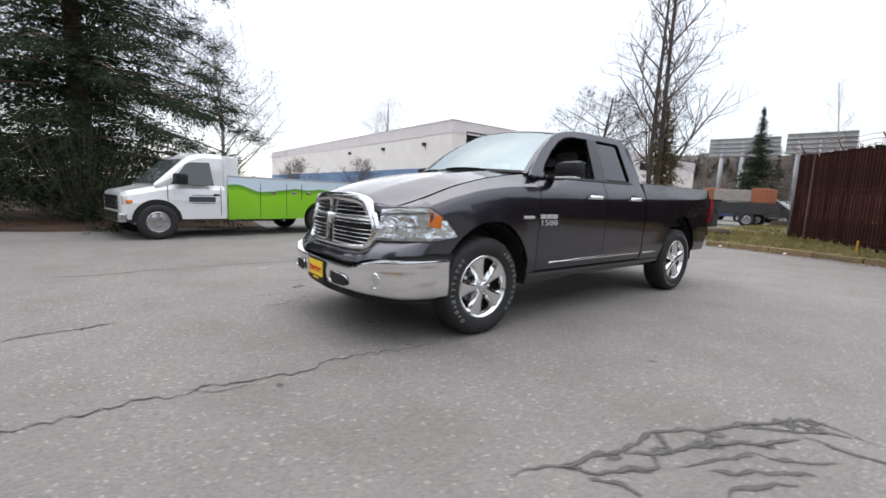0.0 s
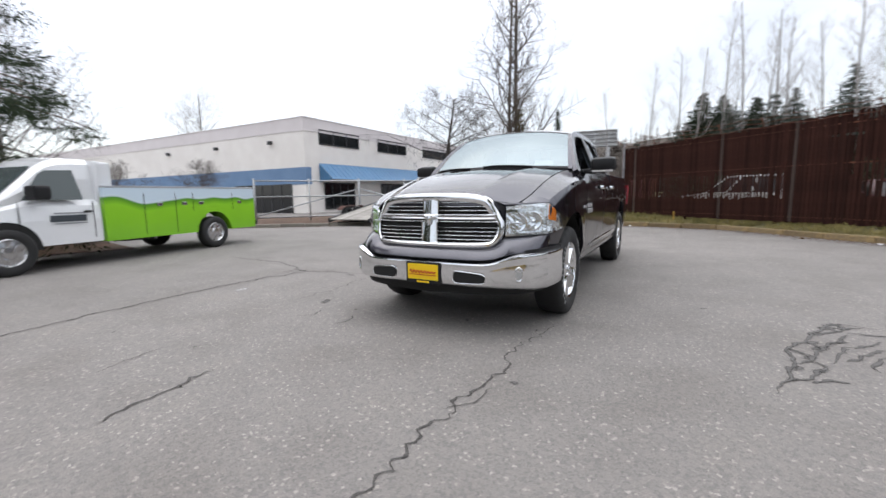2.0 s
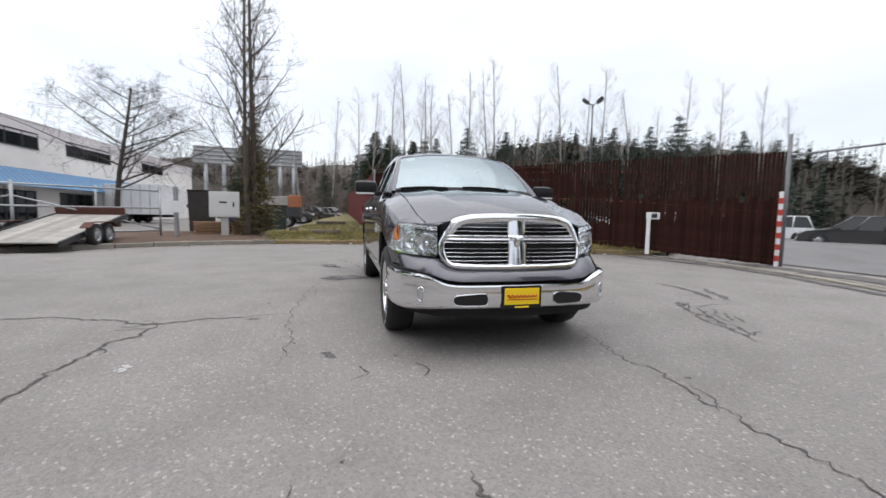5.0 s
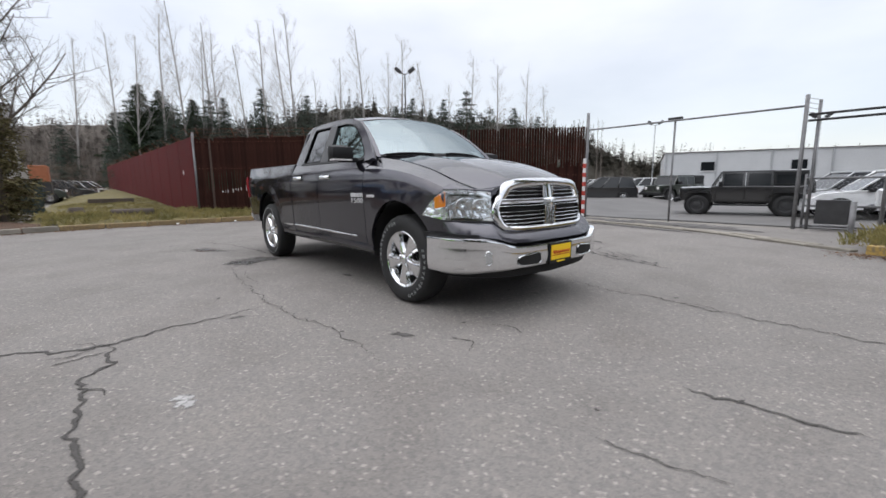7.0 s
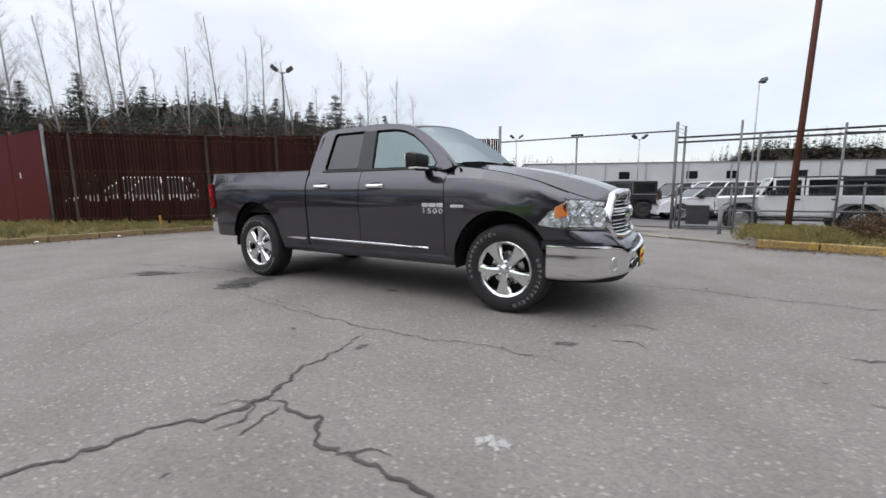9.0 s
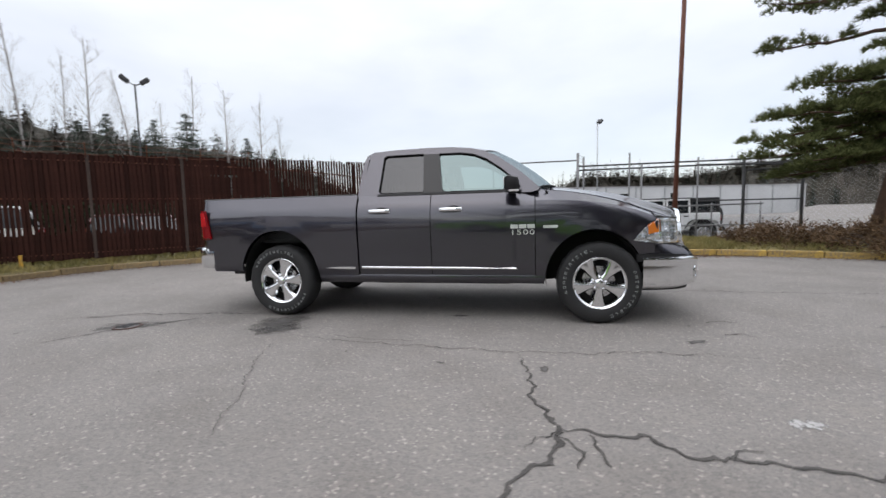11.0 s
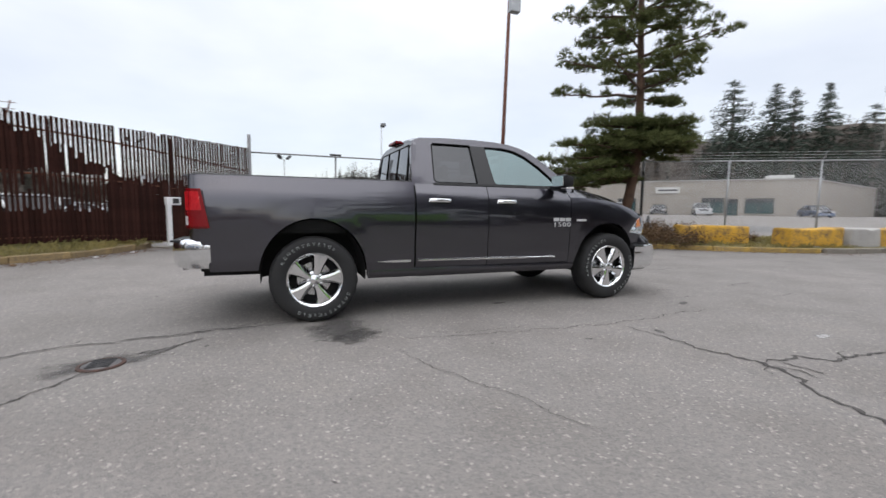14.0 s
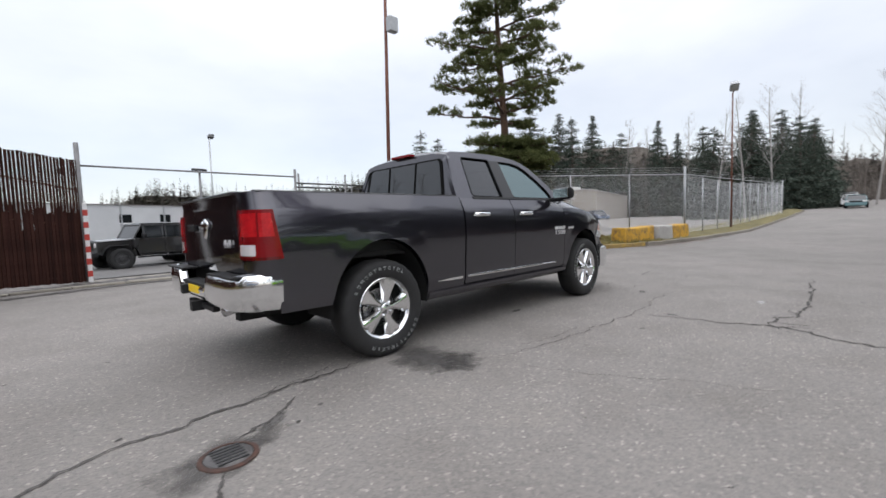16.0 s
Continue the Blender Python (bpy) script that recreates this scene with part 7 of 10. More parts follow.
def needle_clump(verts, faces, c, size, rng, n, flat=0.6, droop=0.0, blade=0.8, wide=0.16):
    """A loose tuft of small leaf blades round c."""
    for _ in range(n):
        d = Vector((rng.gauss(0, 1), rng.gauss(0, 1), rng.gauss(0, flat)))
        if d.length < 0.01:
            continue
        d.normalize()
        p = c + d * size * rng.uniform(0.0, 0.9)
        e = (d + Vector((rng.gauss(0, 0.5), rng.gauss(0, 0.5), rng.gauss(0, 0.3) - droop))).normalized()
        a, b = frame_of(e)
        w = a * math.cos(rng.uniform(0, 3.14)) + b * math.sin(rng.uniform(0, 3.14))
        l = size * rng.uniform(0.45 * blade, blade)
        q = len(verts)
        verts += [tuple(p - w * l * wide), tuple(p + w * l * wide), tuple(p + e * l)]
        faces.append((q, q + 1, q + 2))


def conifer_data(rng, height, radius, whorls, per, blades, base=0.08, clump=0.35, droop=0.25, power=0.9, sag=0.12, blade=0.8, wide=0.16, loose=0.7):
    tv, tf, cv, cf = [], [], [], []
    lean = Vector((rng.gauss(0, 0.012), rng.gauss(0, 0.012), 1))
    tube_data(tv, tf, [lean * (height * k / 6) for k in range(7)], [height * 0.018 * (1 - 0.95 * k / 6) + 0.01 for k in range(7)], 8)
    for w in range(whorls):
        f = base + (1 - base) * (w + rng.uniform(-0.3, 0.3)) / whorls
        r = radius * (1 - f) ** power * rng.uniform(0.75, 1.15) + 0.05
        for k in range(per):
            a = 2 * math.pi * (k + rng.random()) / per + w
            rr = r * rng.uniform(0.6, 1.12)
            p0 = lean * (height * min(0.99, max(0.02, f + rng.uniform(-loose, loose) / whorls)))
            d = Vector((math.cos(a), math.sin(a), 0))
            steps = max(2, int(rr / (clump * 0.8)))
            pts = []
            for i in range(steps + 1):
                g = i / steps
                pts.append(p0 + d * rr * g + Vector((0, 0, rr * (0.10 * g - sag * 2 * g * g + 0.06 * g ** 3))))
            tube_data(tv, tf, pts, [0.02 * (1 - 0.8 * i / steps) * (1 + rr * 0.4) for i in range(steps + 1)], 3, caps=False)
            for i in range(1, steps + 1):
                c = pts[i] + Vector((rng.gauss(0, 0.06), rng.gauss(0, 0.06), -0.04)) * rr
                needle_clump(cv, cf, c, clump * rng.uniform(0.7, 1.25) * (0.35 + 0.65 * min(1.0, 1.6 * (1 - f))), rng, blades, 0.45, droop, blade, wide)
    needle_clump(cv, cf, lean * height * 0.985, clump * 0.25, rng, blades, 2.0)
    return tv, tf, cv, cf


def conifer(name, at, rng, height, radius, label, needles, group="", **kw):
    tv, tf, cv, cf = conifer_data(rng, height, radius, **kw)
    t = thing(name, at, label, "tree", group)
    raw("trunk", tv, tf, BARK_RED, t)
    raw("crown", cv, cf, needles, t, "drooping needle branches")
    return t


rng = random.Random(21)
# big dark firs by the utility van
conifer("fir_tree", pose(4.9, -13.6, 0), rng, 17.0, 5.6, "big dark fir with drooping branches beside the van", FIR_DARK, "yard firs", whorls=27, per=9, blades=200, clump=0.61, base=0.05, power=0.60, sag=0.17, droop=0.55, blade=0.31, wide=0.105, loose=0.40)
conifer("fir_tree", pose(10.2, -13.0, 0), rng, 15.0, 5.2, "dark fir behind the white van", FIR_DARK, "yard firs", whorls=24, per=8, blades=110, clump=0.60, base=0.12, power=0.66, sag=0.14, droop=0.6, blade=0.34, wide=0.09, loose=0.36)
conifer("fir_tree", pose(15.5, -14.0, 0), rng, 15.0, 5.0, "dark fir at the yard edge", FIR_DARK, "yard firs", whorls=22, per=8, blades=40, clump=0.70, base=0.03, power=0.75, blade=0.5, wide=0.10)


# two unseen firs added so the truck's flank reflects dark trees
for at in ((21.0, -13.2), (26.5, -14.6)):
    conifer("fir_tree", pose(*at, 0), rng, 15.5, 5.0, "added dark fir, out of view, continuing the row at the yard edge", FIR_DARK, "yard firs", whorls=22, per=8, blades=30, clump=0.72, base=0.03, power=0.7, blade=0.5, wide=0.12)


def shrub(x, y, z, w, h, material, label, n=60, blades=20):
    v, f = [], []
    sv, sf = [], []
    for _ in range(n):
        a, r = rng.uniform(0, 6.28), math.sqrt(rng.random()) * w
        t = rng.uniform(0.15, 1)
        c = Vector((r * math.cos(a), r * math.sin(a), h * t * (1 - 0.5 * (r / w) ** 2)))
        needle_clump(v, f, c, 0.22 * (1 + w * 0.2), rng, blades * 3, 1.0, 0.0, 0.4, 0.12)
        tube_data(sv, sf, [(c.x * 0.2, c.y * 0.2, 0), tuple(c)], 0.008, 3, caps=False)
    t = thing("shrub", pose(x, y, z), label, "shrub")
    raw("woody_stem", sv, sf, BARK, t)
    raw("foliage", v, f, material, t)


shrub(2.2, -11.9, 0.05, 1.9, 2.5, FIR_DARK, "dark evergreen shrub under the firs", 130)
shrub(4.9, -11.3, 0.05, 2.1, 3.2, FIR_DARK, "tall dark evergreen shrub behind the van", 190)
shrub(8.6, -10.4, 0.05, 1.6, 1.2, SHRUB, "brown bare shrub at the yard edge", 60)
shrub(9.0, 5.2, 0.12, 1.7, 0.62, SHRUB, "low brown groundcover under the pine", 260)
shrub(7.2, 6.7, 0.10, 1.3, 0.55, SHRUB, "low brown groundcover behind the kerb", 160)
shrub(11.0, 4.2, 0.15, 1.0, 0.35, SHRUB, "low brown groundcover beside the blocks", 50)

for x, y, w, h in ((-38.0, -6.0, 3.0, 4.2), (-44.0, -3.6, 3.2, 5.0), (-43.0, -9.5, 3.0, 4.0)):
    shrub(x, y, 0.0, w, h, THICKET, "brown leafless thicket beyond the lawn", 110, 16)

# the leaning pine by the kerb
def needle_pad(verts, faces, c, rx, rz, rng, tufts, blades=9, size=0.17):
    """A domed pad of needle tufts, fuller on top than below."""
    for _ in range(tufts):
        a, r = rng.uniform(0, 2 * math.pi), math.sqrt(rng.random())
        lump = 0.75 + 0.5 * noise.noise((c.x + math.cos(a), c.y + math.sin(a), c.z))
        p = c + Vector((math.cos(a) * r * rx * lump, math.sin(a) * r * rx * lump, rz * (1 - r * r) * rng.uniform(-0.25, 1.0) - 0.06 * r))
        out = Vector((math.cos(a) * r, math.sin(a) * r, 0.75)).normalized()
        for _ in range(blades):
            e = (out + Vector((rng.gauss(0, 0.55), rng.gauss(0, 0.55), rng.gauss(0, 0.45)))).normalized()
            f1, f2 = frame_of(e)
            t = rng.uniform(0, 3.14)
            w = (f1 * math.cos(t) + f2 * math.sin(t)) * rng.uniform(0.009, 0.015)
            l = size * rng.uniform(0.6, 1.2)
            q = len(verts)
            verts += [tuple(p - w), tuple(p + w), tuple(p + e * l)]
            faces.append((q, q + 1, q + 2))


def pine(at):
    t = thing("pine_tree", at, "tall leaning pine with layered open needle pads", "tree")
    rng = random.Random(404)
    tv, tf, cv, cf = [], [], [], []
    trunk = [Vector(p) for p in ((0, 0, 0), (0.22, -0.14, 1.6), (0.50, -0.14, 3.2), (0.62, 0.04, 5.2), (0.65, 0.20, 7.2), (0.63, 0.28, 9.2), (0.61, 0.30, 11.2), (0.59, 0.30, 12.6))]
    tube_data(tv, tf, trunk, [0.20, 0.17, 0.155, 0.135, 0.105, 0.08, 0.05, 0.02], 12)
    zs = [p.z for p in trunk]

    def limb(z, a, reach, tilt, first, fat):
        p0 = Vector((float(np.interp(z, zs, [p.x for p in trunk])), float(np.interp(z, zs, [p.y for p in trunk])), z))
        d = Vector((math.cos(a), math.sin(a), 0))
        side = Vector((-d.y, d.x, 0))
        n = 8
        bend = rng.gauss(0, 0.12)
        pts = [p0]
        for i in range(1, n + 1):
            g = i / n
            pts.append(p0 + d * reach * g + side * bend * reach * g * g + Vector((rng.gauss(0, 0.03), rng.gauss(0, 0.03), reach * (tilt * g - 0.22 * g * g + 0.16 * g ** 3) + rng.gauss(0, 0.02))))
        tube_data(tv, tf, pts, [0.05 * (1 - 0.8 * i / n) * (0.6 + 0.2 * reach) for i in range(n + 1)], 5, caps=False)
        for i in range(first, n + 1):
            wide = reach * 0.20 * (1 - 0.45 * abs(i / n - 0.75))
            for sgn in (-1, 1):
                if rng.random() < 0.27:
                    continue
                q = pts[i] + side * sgn * rng.uniform(0.2, 1.0) * wide + d * rng.uniform(-0.1, 0.15) + Vector((0, 0, rng.uniform(-0.05, 0.12)))
                tube_data(tv, tf, [tuple(pts[i - 1]), tuple(q)], [0.012, 0.006], 3, caps=False)
                needle_pad(cv, cf, q, rng.uniform(0.22, 0.36) * fat, rng.uniform(0.12, 0.22) * fat, rng, int(30 * fat))
    reach_at = [(1.9, 1.9), (2.5, 2.6), (3.4, 2.3), (4.3, 1.9), (5.0, 2.5), (5.8, 2.7), (7.0, 2.75), (8.0, 2.3), (9.0, 2.1), (10.0, 1.6), (11.2, 1.1), (12.4, 0.5)]
    # the low limbs form a dense skirt that sweeps north-west
    for k in range(34):
        z = 2.0 + 2.1 * (k + rng.random()) / 34
        a = 2.4 * k + rng.uniform(-0.4, 0.4)
        if math.cos(a - 2.41) < -0.1 and z < 3.1:
            z += 1.0
        limb(z, a, lerp(reach_at, z) * (1.0 + 0.26 * math.cos(a - 2.41)) * rng.uniform(0.65, 1.05), rng.uniform(-0.12, 0.12), 2, 1.1)
    # upper limbs stand in loose storeys with sky between them
    for level, z0 in enumerate((5.0, 5.75, 6.45, 7.2, 7.9, 8.6, 9.3, 10.0, 10.6, 11.2, 11.8, 12.3)):
        turn = 1.7 * level
        for k in range(5):
            a = turn + 2 * math.pi * (k + rng.uniform(-0.3, 0.3)) / 5
            bias = 1.0 + (0.12 * math.cos(a - 2.4) if z0 < 6 else 0.04 * math.cos(a + 0.85))
            z = z0 + rng.uniform(-0.22, 0.22)
            limb(z, a, lerp(reach_at, z) * bias * rng.uniform(0.55, 1.08), rng.uniform(0.02, 0.30) + (0.25 if z0 > 10 else 0.0), 3 if z0 < 10 else 2, 1.0)
    raw("trunk", tv, tf, BARK_RED, t, smooth=True)
    raw("crown", cv, cf, PINE_GREEN, t, "layered green needle pads")


pine(pose(9.10, 6.42, 0.1))

# tall bare trees beside the office
bare_tree("bare_tree", pose(-13.75, -5.05, 0.05), rng, 13.0, "tall leafless tree with upswept limbs on the verge", BARK, spread=0.25, levels=3, trunk_r=0.125, upright=0.62, low=0.12, twigs=1.05, thin=0.95, curl=1.1, wobble=0.008, reach=0.04)
bare_tree("bare_tree", pose(-13.55, -5.30, 0.05), rng, 11.8, "slimmer leafless tree beside the tall one", BARK, spread=0.22, levels=3, trunk_r=0.11, upright=0.62, low=0.15, twigs=1.0, thin=0.95, curl=1.1, wobble=0.015, reach=0.04)
bare_tree("bare_tree", pose(-24.3, -15.0, 0.0), rng, 8.8, "spreading leafless tree in front of the awning", BARK_DARK, spread=0.80, trunk_r=0.19, upright=0.20, low=0.24, twigs=1.0, thin=0.85, curl=1.6)
bare_tree("bare_tree", pose(-0.5, -22.0, 0.0), rng, 8.5, "pale leafless tree behind the van", BARK_PALE, spread=0.50, levels=3, trunk_r=0.11, upright=0.5, low=0.15, twigs=1.2, thin=0.8)
for x, y, h in ((-8.3, -22.0, 3.0), (-5.1, -23.2, 2.8)):
    bare_tree("bare_shrub", pose(x, y, 0.0), rng, h, "dark leafless shrub beside the office wall", BARK, spread=0.6, levels=3, trunk_r=0.05, upright=0.55, low=0.08, twigs=1.1, thin=0.7)
bare_tree("bare_tree", pose(-44.0, -80.0, 0.0), rng, 21.0, "pale leafless tree behind the office roof", BARK_PALE, spread=0.5, levels=3, trunk_r=0.3, upright=0.5, low=0.3, twigs=1.3, thin=0.6)
conifer("cypress_tree", pose(-62.4, -15.2, 0.0), rng, 14.2, 3.9, "narrow dark cypress beyond the verge", FIR_DARK, whorls=36, per=10, blades=40, clump=0.52, base=0.04, power=1.25, blade=0.6)
conifer("ivy_column", pose(-14.05, -5.05, 0.0), rng, 5.2, 0.78, "olive ivy thicket climbing the bare tree", IVY, whorls=26, per=9, blades=34, clump=0.34, base=0.03, power=0.45, blade=0.5)

# far trees: a few shapes, each used several times
FAR_FIR = []
for wide, storeys, arms, low, curve, slack in ((3.2, 30, 9, 0.04, 0.9, 0.7), (3.9, 26, 8, 0.06, 0.65, 0.5), (2.7, 24, 7, 0.12, 0.75, 0.4), (4.4, 28, 9, 0.03, 0.8, 0.8), (3.4, 20, 7, 0.20, 0.55, 0.35), (5.0, 26, 9, 0.03, 0.55, 0.8)):
    FAR_FIR.append(conifer_data(rng, 14.0, wide, whorls=storeys, per=arms, blades=17, clump=0.66, base=low, power=curve, blade=0.8, wide=0.2, loose=slack))
FAR_BARE = [bare_tree_data(rng, 24.0, spread=0.22, levels=3, trunk_r=0.17, upright=0.80, low=0.33, twigs=0.9, thin=0.66, wobble=0.03, reach=0.03) for k in range(5)]


def meshes_of(sets, names, mats):
    out = []
    for s in sets:
        pair = []
        for i in (0, 1):
            me = bpy.data.meshes.new(names[i])
            me.from_pydata(s[2 * i], [], s[2 * i + 1])
            me.materials.append(mats[i])
            pair.append(me)
        out.append(pair)
    return out


# skyline bark lightened in its colour to stand for haze
FAR_BARK = surface("far_hazed_bark", (0.22, 0.205, 0.195), (0.38, 0.36, 0.345), 0.95, scale=1.0, fine=12, bump=0)
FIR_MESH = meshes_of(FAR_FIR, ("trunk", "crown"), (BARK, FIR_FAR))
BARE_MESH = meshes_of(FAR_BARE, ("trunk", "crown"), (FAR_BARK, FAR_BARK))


DENSE_FIR = meshes_of([conifer_data(random.Random(77 + k), 14.0, 4.6, whorls=34, per=11, blades=24, clump=0.72, base=0.03, power=0.75, blade=0.8, wide=0.22, loose=0.5) for k in range(2)], ("trunk", "crown"), (BARK, FIR_DARK))
DENSE_AT = {(-65.6, 4.0): 0, (-65.3, 6.6): 1, (-65.0, 10.2): 0}


def far_tree(kind, x, y, h, z=0.0):
    meshes, base = (FIR_MESH, 14.0) if kind == "fir" else (BARE_MESH, 24.0)
    t = thing("fir_tree" if kind == "fir" else "birch_tree", Matrix.LocRotScale((x, y, z), Euler((rng.gauss(0, 0.02), rng.gauss(0, 0.02), rng.uniform(0, 6.28))), (h / base * rng.uniform(0.9, 1.15),) * 2 + (h / base,)), "dark fir on the wooded skyline" if kind == "fir" else "tall slender leafless tree on the skyline", "tree", "skyline trees")
    pair = rng.choice(meshes)
    if (x, y) in DENSE_AT:
        pair = DENSE_FIR[DENSE_AT[x, y]]
    for me in pair:
        ob = new(me.name, me)
        ob.parent = t


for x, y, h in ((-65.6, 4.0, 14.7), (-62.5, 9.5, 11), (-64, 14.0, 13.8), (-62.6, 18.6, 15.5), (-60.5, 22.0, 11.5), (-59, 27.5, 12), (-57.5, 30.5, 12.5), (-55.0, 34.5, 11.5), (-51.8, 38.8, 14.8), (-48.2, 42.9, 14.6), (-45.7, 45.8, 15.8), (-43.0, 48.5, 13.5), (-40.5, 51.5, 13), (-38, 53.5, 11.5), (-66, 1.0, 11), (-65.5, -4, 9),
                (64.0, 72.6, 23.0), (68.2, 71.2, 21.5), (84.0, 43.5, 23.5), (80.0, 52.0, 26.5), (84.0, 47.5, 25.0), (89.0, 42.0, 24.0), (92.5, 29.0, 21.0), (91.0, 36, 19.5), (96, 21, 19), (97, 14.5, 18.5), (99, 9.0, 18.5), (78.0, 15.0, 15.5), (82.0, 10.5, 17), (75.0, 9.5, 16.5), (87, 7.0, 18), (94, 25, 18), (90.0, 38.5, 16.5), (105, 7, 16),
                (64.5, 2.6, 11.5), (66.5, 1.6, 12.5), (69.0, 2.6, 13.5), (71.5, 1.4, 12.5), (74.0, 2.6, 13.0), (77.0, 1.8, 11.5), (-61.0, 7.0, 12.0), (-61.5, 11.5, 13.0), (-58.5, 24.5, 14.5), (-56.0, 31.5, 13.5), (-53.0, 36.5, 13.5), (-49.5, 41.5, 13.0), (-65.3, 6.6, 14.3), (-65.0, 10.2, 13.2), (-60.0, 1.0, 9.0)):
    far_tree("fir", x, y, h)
for x, y, h in ((-59.8, 23.8, 26.2), (-61.2, 22.6, 24.0), (-55.8, 32.8, 24.3), (-52.4, 38.2, 23.6), (-64, 1.3, 20), (-63.4, 13.3, 22.4), (-62.4, 17.0, 21), (-57.4, 29.0, 20.5), (-54.0, 36.0, 21), (-49.5, 41.0, 20), (-46.0, 46.5, 21), (-42.0, 49.5, 19.5), (-39.5, 52.5, 18.5), (-65.5, -3.0, 19), (-66, -8, 17),
                (67, 12, 15), (69, 9, 17.5), (70, 6, 18.5), (71, 3.5, 17.5), (75, -4, 19), (90, 35.0, 21.5), (94, 31, 20), (98, 24, 22), (87, 46, 21), (60, 78, 17),
                (-62.0, 6.0, 23), (-61.5, 8.5, 24), (-62.5, 10.8, 21), (-61.0, 12.0, 23), (-60.5, 19.2, 24), (-58.0, 25.8, 17), (-47.6, 43.6, 17), (-36.5, 54.5, 16), (-63.0, 3.2, 20)):
    far_tree("bare", x, y, h)


def far_woods(name, ring, count, height, material, label, seed, leafless=True):
    """A band of far wood: slim stems with rising twigs, or pointed evergreens of drooping blades."""
    r = random.Random(seed)
    v, f = [], []
    pts = [Vector((*p, 0)) for p in ring]

    def blade(p, e, w):
        q = len(v)
        side = Vector((r.gauss(0, 1), r.gauss(0, 1), 0.2)).normalized() * w
        v.extend([tuple(p - side), tuple(p + side), tuple(p + e)])
        f.append((q, q + 1, q + 2))
    for _ in range(count):
        i = r.randrange(len(pts) - 1)
        c = pts[i].lerp(pts[i + 1], r.random()) + Vector((r.gauss(0, 4), r.gauss(0, 4), 0))
        h = height * (0.75 + 0.35 * noise.noise((c.x * 0.06, c.y * 0.06, 2.0))) * r.uniform(0.55, 1.1)
        if leafless:
            tube_data(v, f, [c, c + Vector((r.gauss(0, 0.2), r.gauss(0, 0.2), h))], [0.10, 0.02], 3, caps=False)
            for _ in range(34):
                g = r.uniform(0.12, 0.95)
                a = r.uniform(0, 6.28)
                ln = h * r.uniform(0.07, 0.20) * (1.15 - g)
                blade(c + Vector((0, 0, h * g)), Vector((math.cos(a) * 0.6, math.sin(a) * 0.6, 0.9)) * ln, 0.05)
        else:
            tube_data(v, f, [c, c + Vector((0, 0, h))], [0.14, 0.02], 3, caps=False)
            wide = h * r.uniform(0.14, 0.22)
            for k in range(110):
                g = 0.03 + 0.97 * k / 110
                a = r.uniform(0, 6.28)
                ln = wide * (1 - g) ** 0.85 * r.uniform(0.5, 1.15) + 0.15
                blade(c + Vector((0, 0, h * g)), Vector((math.cos(a) * ln, math.sin(a) * ln, -0.25 * ln + 0.1)), 0.12 + 0.28 * ln)
    return tagged(raw(name, v, f, material), label, "woods", kind="stuff")


SLOPE_LEAF = foliage_material("slope_crowns", (0.036, 0.039, 0.030), (0.140, 0.122, 0.099))


# brown of the leafless slopes, with distance haze lightened into both tones
SLOPE_BARE = foliage_material("bare_slope_crowns", (0.085, 0.073, 0.063), (0.235, 0.205, 0.182))
BARE_SLOPE = surface("brown_wooded_slope", (0.065, 0.055, 0.046), (0.150, 0.130, 0.112), 0.95, scale=0.16, fine=1.3, bump=0.2, bump_dist=0.2)


